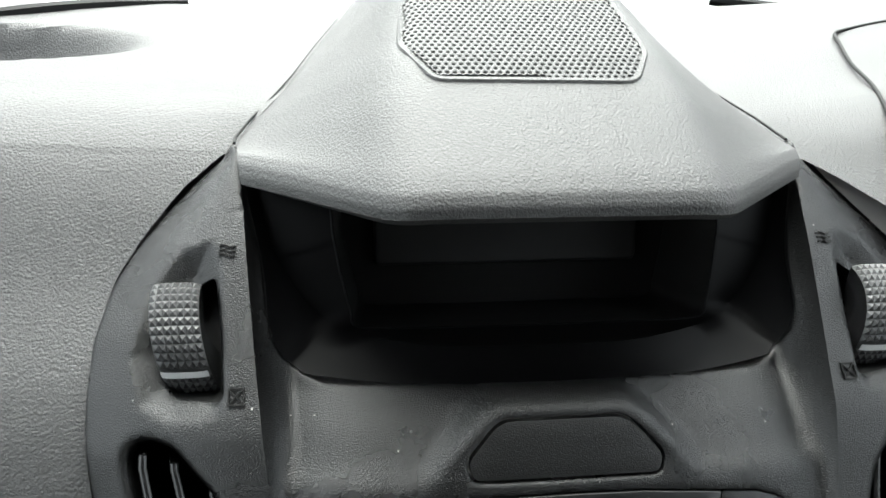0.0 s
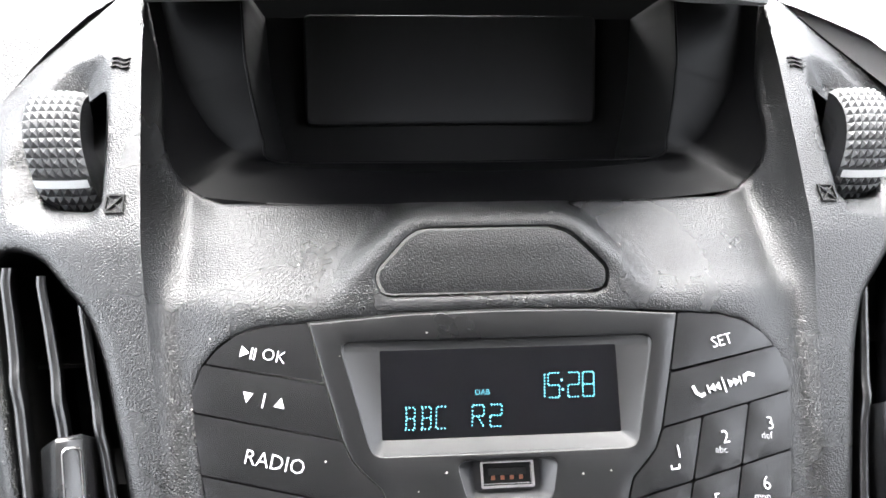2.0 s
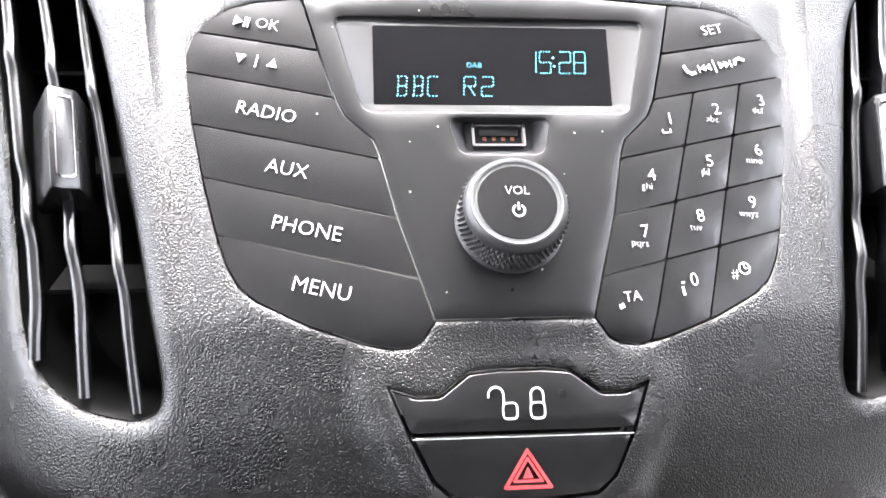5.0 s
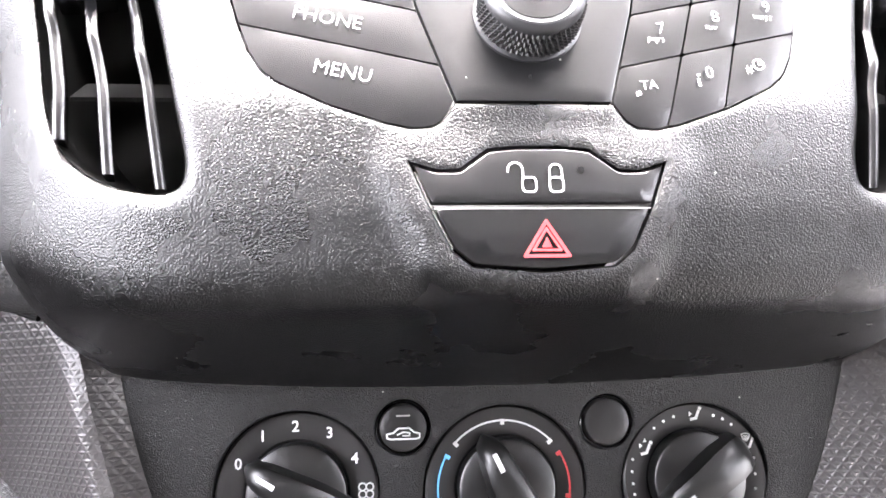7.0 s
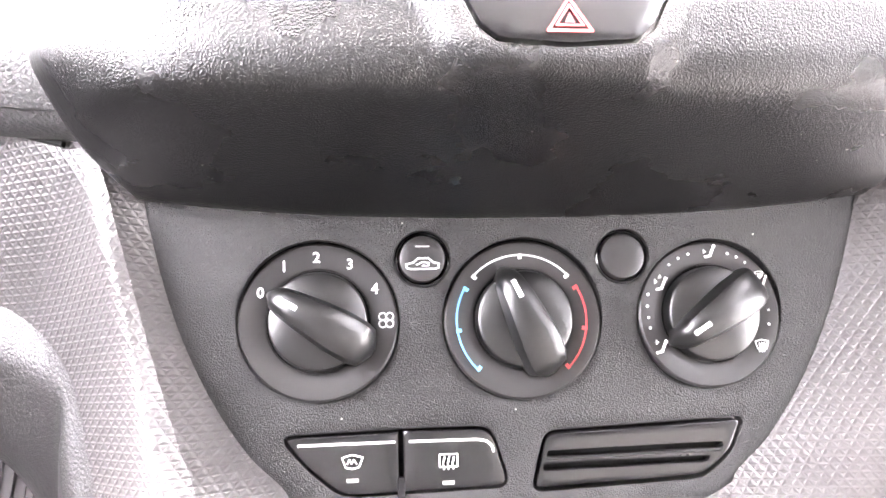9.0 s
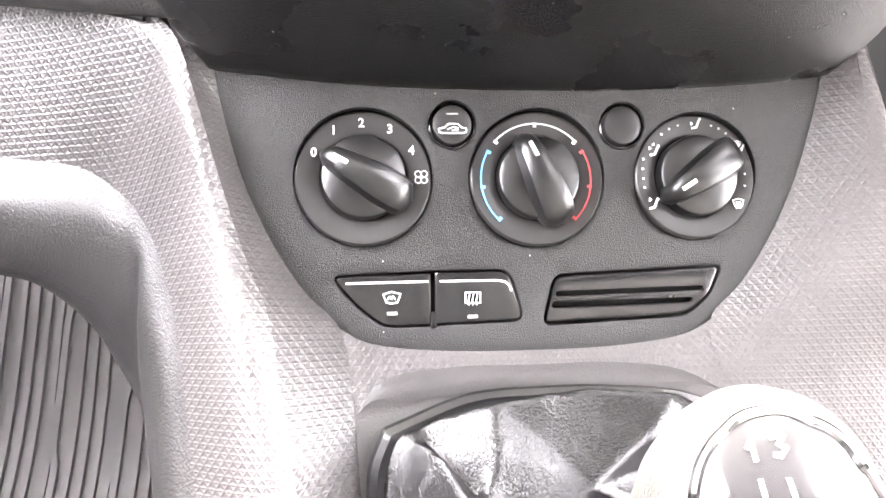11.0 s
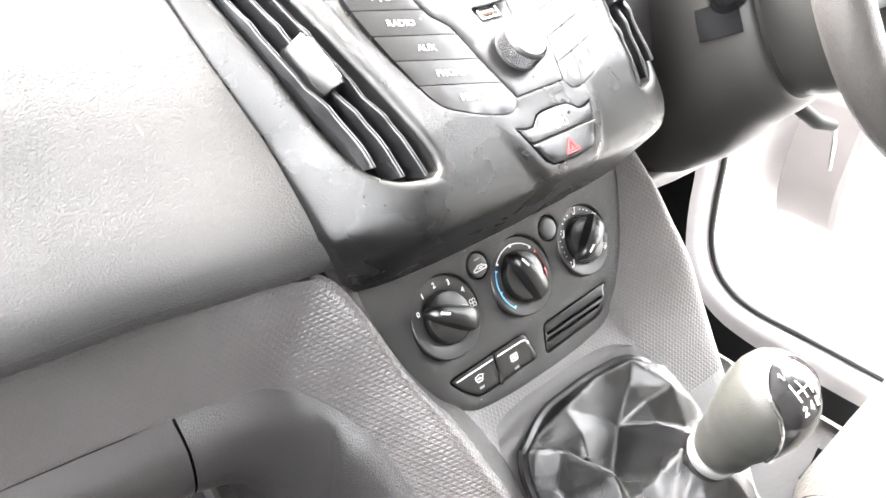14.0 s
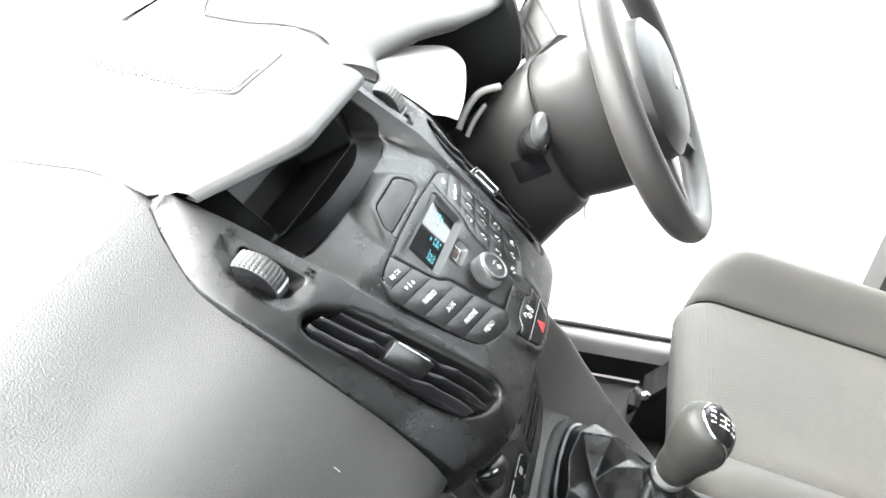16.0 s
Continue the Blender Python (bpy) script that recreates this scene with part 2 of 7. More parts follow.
# ---- materials ----
def material(name, colour, rough=0.5, grain=0.0, size=900.0, metal=0.0, spec=0.5, vary=0.12, kind="noise", stretch=(1, 1, 1), coat=0.0, dust=0.0):
    m = bpy.data.materials.new(name)
    m.use_nodes = True
    t = m.node_tree
    b = t.nodes["Principled BSDF"]
    b.inputs["Base Color"].default_value = (*colour, 1)
    b.inputs["Roughness"].default_value, b.inputs["Metallic"].default_value = rough, metal
    b.inputs["Specular IOR Level"].default_value, b.inputs["Coat Weight"].default_value = spec, coat
    tc = t.nodes.new("ShaderNodeTexCoord")
    src = tc.outputs["UV" if kind == "knit" else "Object"]
    if stretch != (1, 1, 1):
        mp = t.nodes.new("ShaderNodeMapping")
        mp.inputs["Scale"].default_value = stretch
        t.links.new(src, mp.inputs["Vector"])
        src = mp.outputs["Vector"]
    if vary or dust:
        n = t.nodes.new("ShaderNodeTexNoise")
        n.inputs["Scale"].default_value, n.inputs["Detail"].default_value = 22.0, 6.0
        t.links.new(tc.outputs["Object"], n.inputs["Vector"])
        r = t.nodes.new("ShaderNodeMapRange")
        r.inputs["To Min"].default_value, r.inputs["To Max"].default_value = 1 - vary, 1 + vary
        t.links.new(n.outputs["Fac"], r.inputs["Value"])
        mul = t.nodes.new("ShaderNodeVectorMath")
        mul.operation = "SCALE"
        mul.inputs[0].default_value = colour
        t.links.new(r.outputs["Result"], mul.inputs["Scale"])
        out = mul.outputs["Vector"]
        if dust:
            # loose pale specks
            vo = t.nodes.new("ShaderNodeTexVoronoi")
            vo.inputs["Scale"].default_value = 210.0
            t.links.new(tc.outputs["Object"], vo.inputs["Vector"])
            sep = t.nodes.new("ShaderNodeSeparateColor")
            t.links.new(vo.outputs["Color"], sep.inputs["Color"])
            pick = t.nodes.new("ShaderNodeMath")
            pick.operation, pick.inputs[1].default_value = "GREATER_THAN", 1 - dust
            t.links.new(sep.outputs["Red"], pick.inputs[0])
            near = t.nodes.new("ShaderNodeMath")
            near.operation, near.inputs[1].default_value = "LESS_THAN", 0.075
            t.links.new(vo.outputs["Distance"], near.inputs[0])
            both = t.nodes.new("ShaderNodeMath")
            both.operation = "MULTIPLY"
            t.links.new(pick.outputs[0], both.inputs[0])
            t.links.new(near.outputs[0], both.inputs[1])
            mix = t.nodes.new("ShaderNodeMix")
            mix.data_type = "RGBA"
            mix.inputs["B"].default_value = (0.42, 0.40, 0.37, 1)
            t.links.new(both.outputs[0], mix.inputs["Factor"])
            t.links.new(out, mix.inputs["A"])
            out = mix.outputs["Result"]
        t.links.new(out, b.inputs["Base Color"])
        rr = t.nodes.new("ShaderNodeMapRange")
        rr.inputs["To Min"].default_value, rr.inputs["To Max"].default_value = max(0.02, rough - 0.07), min(1, rough + 0.07)
        t.links.new(n.outputs["Fac"], rr.inputs["Value"])
        t.links.new(rr.outputs["Result"], b.inputs["Roughness"])
    if grain:
        bump = t.nodes.new("ShaderNodeBump")
        bump.inputs["Strength"].default_value = 1.0
        bump.inputs["Distance"].default_value = grain
        if kind == "noise":
            g = t.nodes.new("ShaderNodeTexNoise")
            g.inputs["Scale"].default_value, g.inputs["Detail"].default_value = size, 1.5
            t.links.new(src, g.inputs["Vector"])
            h = g.outputs["Fac"]
        elif kind == "pebble":
            g = t.nodes.new("ShaderNodeTexVoronoi")
            g.feature = "SMOOTH_F1"
            g.inputs["Scale"].default_value, g.inputs["Smoothness"].default_value = size, 0.3
            t.links.new(src, g.inputs["Vector"])
            inv = t.nodes.new("ShaderNodeMath")
            inv.operation, inv.inputs[1].default_value = "MULTIPLY", -1.0
            t.links.new(g.outputs["Distance"], inv.inputs[0])
            h = inv.outputs[0]
        elif kind == "leather":
            w = t.nodes.new("ShaderNodeTexNoise")
            w.inputs["Scale"].default_value = size * 0.6
            t.links.new(src, w.inputs["Vector"])
            add = t.nodes.new("ShaderNodeVectorMath")
            add.operation, add.inputs["Scale"].default_value = "SCALE", 0.8 / size
            t.links.new(w.outputs["Color"], add.inputs[0])
            add2 = t.nodes.new("ShaderNodeVectorMath")
            t.links.new(src, add2.inputs[0])
            t.links.new(add.outputs["Vector"], add2.inputs[1])
            g = t.nodes.new("ShaderNodeTexVoronoi")
            g.feature = "SMOOTH_F1"
            g.inputs["Scale"].default_value, g.inputs["Smoothness"].default_value = size, 0.35
            t.links.new(add2.outputs["Vector"], g.inputs["Vector"])
            fine = t.nodes.new("ShaderNodeTexNoise")
            fine.inputs["Scale"].default_value = size * 2.6
            t.links.new(src, fine.inputs["Vector"])
            hm = t.nodes.new("ShaderNodeMath")
            hm.operation, hm.inputs[1].default_value = "MULTIPLY_ADD", -1.0
            t.links.new(g.outputs["Distance"], hm.inputs[0])
            t.links.new(fine.outputs["Fac"], hm.inputs[2])
            h = hm.outputs[0]
        else:
            # small sunk triangles between three crossing sets of fine ridges
            sides = []
            for ang, phase in ((-30, 0.0), (-150, 0.0), (-90, -math.pi / 2)):
                mp = t.nodes.new("ShaderNodeMapping")
                mp.inputs["Rotation"].default_value = (0, 0, radians(ang))
                t.links.new(src, mp.inputs["Vector"])
                wv = t.nodes.new("ShaderNodeTexWave")
                wv.inputs["Scale"].default_value, wv.inputs["Phase Offset"].default_value = size, phase
                t.links.new(mp.outputs["Vector"], wv.inputs["Vector"])
                thin = t.nodes.new("ShaderNodeMath")
                thin.operation, thin.inputs[1].default_value = "POWER", 2.5
                t.links.new(wv.outputs["Fac"], thin.inputs[0])
                sides.append(thin.outputs[0])
            top = t.nodes.new("ShaderNodeMath")
            top.operation = "MAXIMUM"
            t.links.new(sides[0], top.inputs[0])
            t.links.new(sides[1], top.inputs[1])
            all_ = t.nodes.new("ShaderNodeMath")
            all_.operation = "MAXIMUM"
            t.links.new(top.outputs[0], all_.inputs[0])
            t.links.new(sides[2], all_.inputs[1])
            h = all_.outputs[0]
        t.links.new(h, bump.inputs["Height"])
        t.links.new(bump.outputs["Normal"], b.inputs["Normal"])
    return m


def glowing(name, colour, strength):
    m = bpy.data.materials.new(name)
    m.use_nodes = True
    b = m.node_tree.nodes["Principled BSDF"]
    b.inputs["Base Color"].default_value = (*colour, 1)
    b.inputs["Emission Color"].default_value = (*colour, 1)
    b.inputs["Emission Strength"].default_value = strength
    return m


FASCIA = material("grained black plastic", (0.0016, 0.0016, 0.0017), 0.28, 0.00038, 1750, spec=0.55, dust=0.06)
COVER = material("dark grained cover plastic", (0.006, 0.006, 0.0062), 0.30, 0.0003, 1900, spec=0.4)
FUNNEL = material("smooth black recess plastic", (0.0016, 0.0016, 0.0018), 0.42, 0.00004, 1800, spec=0.09)
SATIN = material("satin charcoal plastic", (0.020, 0.020, 0.021), 0.38, 0.00004, 2500)
KEY = material("smooth key plastic", (0.005, 0.005, 0.0053), 0.25, 0.00003, 2500, spec=0.5, dust=0.02)
FACE = material("radio face plastic", (0.005, 0.005, 0.0053), 0.30, 0.00003, 2500, spec=0.42, dust=0.14)
GLOSS = material("glossy black plastic", (0.008, 0.008, 0.0085), 0.18, vary=0.05)
DARK = material("matt black plastic", (0.005, 0.005, 0.005), 0.6, spec=0.2, vary=0.1)
PAD = material("leather grained dashboard foam", (0.040, 0.0395, 0.0395), 0.44, 0.00036, 720, kind="leather")
HOODSKIN = material("fine leather grained hood foam", (0.050, 0.0495, 0.0495), 0.44, 0.00026, 820, kind="leather")
MOULD = material("leather grained moulding", (0.020, 0.019, 0.019), 0.38, 0.00022, 800, kind="leather")
PLAIN = material("dark grey moulded plastic", (0.022, 0.0205, 0.0205), 0.45, 0.00025, 900)
KNIT = material("triangle textured trim", (0.045, 0.042, 0.042), 0.36, 0.00025, 94, spec=0.5, kind="knit")
SPEAKER = material("perforated plastic", (0.060, 0.060, 0.060), 0.5, 0.00003, 2500)
WHITE = material("white print", (0.6, 0.6, 0.6), 0.6, vary=0)
DIM = material("grey lamp window and edge glint", (0.25, 0.245, 0.24), 0.5, vary=0)
RED = material("red print", (0.48, 0.04, 0.045), 0.5, vary=0)
BLUE = material("blue print", (0.12, 0.42, 0.75), 0.5, vary=0)
CHROME = material("bright chrome", (0.75, 0.75, 0.76), 0.12, metal=1.0, vary=0.03)
KNOB = material("grey grained knob leather", (0.024, 0.024, 0.022), 0.42, 0.00014, 900, spec=0.28, kind="leather")
SILVER = material("silver painted plastic", (0.25, 0.255, 0.25), 0.36, 0.00003, 2500, metal=0.6)
LEATHER = material("black leather", (0.0035, 0.0035, 0.0038), 0.26, 0.00022, 780, spec=0.52, kind="leather")
BEZEL_GREY = material("satin black bezel plastic", (0.009, 0.009, 0.0095), 0.42, 0.00003, 2500, spec=0.4)
GLASS_BLACK = material("black display glass", (0.002, 0.002, 0.003), 0.04, spec=0.5, vary=0)
CYAN = glowing("cyan display light", (0.16, 0.62, 0.72), 0.010)

# ---- centre stack ----
mid_depth = curve_at([-0.2205, -0.2185, -0.1895, -0.1855, -0.178, -0.161, -0.148, -0.13, -0.024, -0.008, 0.004, 0.012, 0.018, 0.075, 0.125],
                     [0.310, 0.3035, 0.2320, 0.2283, 0.2262, 0.226, 0.2275, 0.2307, 0.2685, 0.2735, 0.2774, 0.2814, 0.2850, 0.315, 0.345], 0.0045)
hollow = curve_at([-0.03, -0.019, -0.015, -0.009, 0.0, 0.009, 0.018, 0.026, 0.034, 0.046, 0.06], [0, 0, 0.0010, 0.0045, 0.0083, 0.0118, 0.0150, 0.0150, 0.010, 0, 0], 0.003)
SEAM_V = [-0.211, -0.199, -0.188, -0.172, -0.143, -0.108, -0.05, -0.002, 0.019, 0.04, 0.061, 0.078, 0.10, 0.122]
SEAM_X = [0.139, 0.150, 0.156, 0.163, 0.166, 0.170, 0.183, 0.191, 0.192, 0.191, 0.186, 0.176, 0.159, 0.136]
SEAM_D = [0.303, 0.286, 0.277, 0.268, 0.274, 0.283, 0.291, 0.298, 0.306, 0.317, 0.332, 0.342, 0.356, 0.368]
seam_x, seam_d = curve_at(SEAM_V, SEAM_X, 0.008), curve_at(SEAM_V, SEAM_D, 0.008)
crest_x = curve_at([-0.22, -0.1, -0.06, -0.03, 0, 0.03, 0.064, 0.10, 0.125], [0.088, 0.101, 0.108, 0.114, 0.119, 0.123, 0.127, 0.131, 0.134], 0.02)
groove = curve_at([-0.22, -0.13, -0.08, -0.02, 0.02, 0.06, 0.125], [0.0, 0.0, 0.0020, 0.0055, 0.0095, 0.012, 0.013], 0.02)
LID = rounded([(-0.0410, -0.0075), (-0.0265, 0.0078), (0.0265, 0.0078), (0.0410, -0.0075), (0.0385, -0.0155), (-0.0385, -0.0155)], 0.006)
SHOULDER = rounded([(-0.0285, 0.0108), (0.0285, 0.0108), (0.0460, -0.0075), (0.0560, -0.0240), (0.0560, -0.04), (-0.0560, -0.04), (-0.0560, -0.0240), (-0.0460, -0.0075)], 0.006, 4)
LOCK = [(-0.0367, -0.1478), (-0.0295, -0.1502), (-0.0228, -0.1502), (-0.0198, -0.1479), (-0.0145, -0.1440), (-0.0067, -0.1432), (0.0067, -0.1432),
        (0.0145, -0.1440), (0.0198, -0.1479), (0.0228, -0.1502), (0.0295, -0.1502), (0.0367, -0.1478), (0.0313, -0.1608), (0.0253, -0.1728),
        (0.0199, -0.1772), (0, -0.1787), (-0.0199, -0.1772), (-0.0253, -0.1728), (-0.0313, -0.1608)]

SHIELD = [(-0.0385, -0.1440), (0.0385, -0.1440), (0.0390, -0.1490), (0.0335, -0.1615), (0.0275, -0.1740), (0.0215, -0.1795), (0, -0.1812), (-0.0215, -0.1795), (-0.0275, -0.1740), (-0.0335, -0.1615), (-0.0390, -0.1490)]
POCKET = [(0.1430, 0.0790), (0.1385, 0.0700), (0.1345, 0.0180), (0.1365, 0.0105), (0.1560, 0.0085), (0.1690, 0.0140), (0.1740, 0.033), (0.1690, 0.058), (0.1560, 0.0745)]


def bowl(x):
    return 0.35 * x * x


def ease(q):
    q = max(0.0, min(1.0, q))
    return q * q * (3 - 2 * q)


def lock_depth(x, v):
    """Plane of the lock and hazard keys, tipped a little out of the stack's face."""
    return mid_depth(v) + bowl(x) - 0.0030 + 0.12 * (v + 0.161)


def stack_depth(x, v):
    """Form of the stack's skin: a leaning, slightly bowed face between two proud columns, rolled under at its foot."""
    ax, xc, xs = abs(x), crest_x(v), seam_x(v)
    core = mid_depth(v) + bowl(x)
    if ax < xc:
        s = xc - ax
        g = groove(v)
        core += g * (s / 0.007) * math.exp(1 - s / 0.007) if s < 0.05 else 0.0
    else:
        r = min(1.2, (ax - xc) / max(0.01, xs - xc))
        core += (seam_d(v) - mid_depth(v) - bowl(xs)) * r ** 2.6
    # scooped hollows on both sides of the cover, which stays level with the radio
    if -0.03 < v < 0.05 and ax < xc:
        core += hollow(v) * (0.0 if inside(SHOULDER, x, v)[0] else ease(float(reach(SHOULDER, x, v)[0]) / 0.0095)) * ease((xc - ax) / 0.014)
    # sunk pocket round the thumb wheel
    if 0.005 < v < 0.085 and ax > 0.130:
        if inside(POCKET, ax, v)[0]:
            core += 0.0065 * min(1, float(reach(POCKET, ax, v)[0]) / 0.011)
    # rounded lips of the vent openings
    if -0.170 < v < 0.012 and ax > 0.085:
        e = float(reach(VENT, ax, v)[0])
        if e < 0.0055:
            core += 0.0026 * (1 - e / 0.0055) ** 2
    # raised shield that carries the lock and hazard keys
    if v < -0.125 and ax < 0.055:
        e = 0.0 if inside(SHIELD, x, v)[0] else float(reach(SHIELD, x, v)[0])
        core += (lock_depth(x, v) - core) * ease((0.0115 - e) / 0.010)
    return core


RADIO = mirrored([(0, -0.0203), (0.03, -0.0208), (0.0626, -0.0230), (0.078, -0.0241), (0.0865, -0.0265), (0.0925, -0.0305), (0.0975, -0.0365), (0.0998, -0.0435), (0.0990, -0.0520),
                  (0.0957, -0.0680), (0.0912, -0.0863), (0.0858, -0.1043), (0.0825, -0.1130), (0.0785, -0.1195), (0.0735, -0.1235), (0.0590, -0.1305),
                  (0.0430, -0.1360), (0.0360, -0.1376), (0.0300, -0.1372), (0.0268, -0.1352), (0.0232, -0.1298), (0.01, -0.1296), (0, -0.1296)])
VENT = [(0.1545, 0.0), (0.1450, -0.0105), (0.1365, -0.0190), (0.1300, -0.0330), (0.1245, -0.0510), (0.1172, -0.0770), (0.1092, -0.1045), (0.1020, -0.1330),
        (0.0990, -0.1470), (0.0998, -0.1540), (0.1060, -0.1560), (0.1200, -0.1535), (0.1310, -0.1480), (0.1395, -0.1390), (0.1450, -0.1260), (0.1510, -0.1000),
        (0.1580, -0.0650), (0.1670, -0.0300), (0.1730, -0.0080), (0.1725, -0.0010), (0.1660, 0.0030)]
VENT = rounded(VENT, 0.006, 3)
SLOT = [(0.1408, 0.0638), (0.1375, 0.0420), (0.1355, 0.0185), (0.1390, 0.0158), (0.1560, 0.0172), (0.1605, 0.0240), (0.1632, 0.0450), (0.1595, 0.0525)]
SLOT = rounded(SLOT, 0.003, 3)


def flip(loop):
    return [(-x, v) for x, v in loop]


skin = [(-seam_x(v), v) for v in np.linspace(0.1215, -0.211, 70)]
skin += [(x, -0.2187 + 0.0077 * (abs(x) / 0.139) ** 2.4) for x in np.linspace(-0.134, 0.134, 60)]
skin += [(seam_x(v), v) for v in np.linspace(-0.211, 0.1215, 70)]
BROW = [(crest_x(v) + 0.0003 - 0.0055 * ease((0.112 - v) / 0.05), v) for v in (0.118, 0.11, 0.10, 0.09, 0.08, 0.07, 0.06, 0.052, 0.046)]
CORNER = [(0.1184, 0.0400), (0.1166, 0.0340), (0.1125, 0.0275), (0.1055, 0.0222), (0.0960, 0.0189), (0.06, 0.0178), (0, 0.0176)]
skin += BROW + CORNER + flip(CORNER)[-2::-1] + flip(BROW)[::-1]
skin = [(float(x), float(v)) for x, v in skin]
creases = []
for s in (-1, 1):
    for off in (0.0, 0.0022, 0.005, 0.009):
        creases.append([(s * (crest_x(v) - off), float(v)) for v in np.linspace(-0.205, 0.10, 130)])
    for loop in (POCKET, inset(POCKET, 0.011)):
        creases.append([(s * x, v) for x, v in resample(loop, 0.0022)])
    for off in (0.0012, 0.0026, 0.0040, 0.0055):
        creases.append(resample([(s * x, v) for x, v in inset(VENT, -off)], 0.0022))
for loop in (inset(SHIELD, -0.0015), inset(SHIELD, -0.0065), inset(SHIELD, -0.0115), SHOULDER, inset(SHOULDER, -0.0048)):
    creases.append([p for p in resample(loop, 0.0018) if p[1] < -0.1 or p[1] > -0.013])
stack = thing("dashboard_centre_stack", "black grained plastic centre stack with radio, vents and switches", "dashboard", LEAN)
part("fascia", sheet(skin, [RADIO, VENT, flip(VENT), SLOT, flip(SLOT), LOCK, LID], stack_depth, 0.0024, rim=0.011, turn=0.0014, fine=0.0022, creases=creases), FASCIA, stack)
part("cover_panel", flush_key(LID, stack_depth, proud=-0.0002, gap=0.0011, step=0.004, turn=0.0004), COVER, stack, "dark blank cover with a thin bright edge")

# ---- radio ----
radio_depth = lambda x, v: mid_depth(v) + bowl(x)
radio = thing("car_radio", "dark grey car radio with key pad, display and volume knob", "radio", LEAN)
DIVIDE = [(0.0630, -0.0230), (0.0574, -0.0423), (0.0520, -0.0595), (0.0490, -0.0656), (0.0445, -0.0700), (0.0402, -0.0738), (0.0383, -0.0785), (0.0331, -0.0990), (0.0270, -0.1176), (0.0232, -0.1298)]
outer_r = [p for p in RADIO if p[0] > 0.0231]
wing = [p for p in outer_r if p[0] > 0.0628 or p[1] < -0.1]
wing = DIVIDE[::-1] + [(0.0630, -0.0230)] + wing
wing = [p for i, p in enumerate(wing) if math.dist(p, wing[i - 1]) > 1e-4]
ROWS = [((0.0574, -0.0423), (0.0976, -0.0352)), ((0.0520, -0.0596), (0.0990, -0.0500)), ((0.0383, -0.0804), (0.0955, -0.0682)),
        ((0.0331, -0.0993), (0.0902, -0.0861)), ((0.0268, -0.1178), (0.0840, -0.1044))]
cells, rest = [], wing
for a, b in ROWS:
    top, rest = cut(rest, a, b)
    cells.append(top)
cells.append(rest)
for loop in cells:
    part("key", flush_key(rounded(flip(loop), 0.0012, 2), radio_depth), KEY, radio)
for i, loop in enumerate(cells):
    if i < 2:
        pads = [loop]
    else:
        left, right = cut(loop, (0.0399, -0.1345), (0.0670, -0.0545))
        mid, right = cut(right, (0.0581, -0.1294), (0.0835, -0.0525))
        pads = [left, mid, right]
    for pad in pads:
        part("key", flush_key(rounded(pad, 0.0012, 2), radio_depth), KEY, radio)
face = [p for p in RADIO if abs(p[0]) < 0.062 and p[1] > -0.05] + [(0.0630, -0.0230)]
face = mirrored([(0, -0.0207), (0.03, -0.0211), (0.0625, -0.0234)] + [(x - 0.0004, v) for x, v in DIVIDE[1:-1]] + [(0.0228, -0.1294), (0, -0.1293)])
BEZEL = rounded([(-0.0530, -0.0296), (0.0530, -0.0300), (0.0428, -0.0648), (-0.0428, -0.0645)], 0.004, 5)
SCREEN = rounded([(-0.0396, -0.0328), (0.0396, -0.0330), (0.0391, -0.0610), (-0.0394, -0.0608)], 0.0006, 5)
PORT = rounded([(-0.0163, -0.0668), (0.0163, -0.0668), (0.0132, -0.0790), (-0.0132, -0.0790)], 0.0035, 5)
PORT_IN = rounded([(-0.0110, -0.0672), (0.0110, -0.0672), (0.0104, -0.0768), (-0.0104, -0.0768)], 0.001, 5)
part("faceplate", sheet(face, [BEZEL, PORT], radio_depth, 0.006, rim=0.003, turn=0.0005, fine=0.003), FACE, radio)
screen_depth = lambda x, v: 0.2668 + (v + 0.0330) * 0.22
part("display_bezel", loft([[(x, radio_depth(x, v) + 0.0003, v) for x, v in BEZEL], [(x * 0.985, radio_depth(x, v) + 0.0010, v * 0.985 - 0.0007) for x, v in BEZEL],
                            [(x, screen_depth(x, v) + 0.0002, v) for x, v in SCREEN]]), BEZEL_GREY, radio, "sloping grey display surround")
display = part("display", plate([SCREEN], screen_depth, 0.0, 0.001), GLASS_BLACK, radio, "black radio display with pale cyan segments", smooth=False)


def segment_text(pattern, x, v, w, h, tilt=0.06, pitch=1.32):
    """Dotted segment digits and blocks; each entry of pattern is a list of strokes on a 0..1 grid."""
    loops = []
    for k, strokes in enumerate(pattern):
        for (ax, ay), (bx, by) in strokes:
            n = max(1, round(math.hypot((bx - ax) * w, (by - ay) * h) / 0.00105))
            for i in range(n):
                fx, fy = ax + (bx - ax) * (i + 0.5) / n, ay + (by - ay) * (i + 0.5) / n
                px, pv = x + k * w * pitch + fx * w + tilt * fy * h, v + fy * h
                loops.append(bar((px - 0.00019, pv), (px + 0.00019, pv), 0.00040))
    return loops


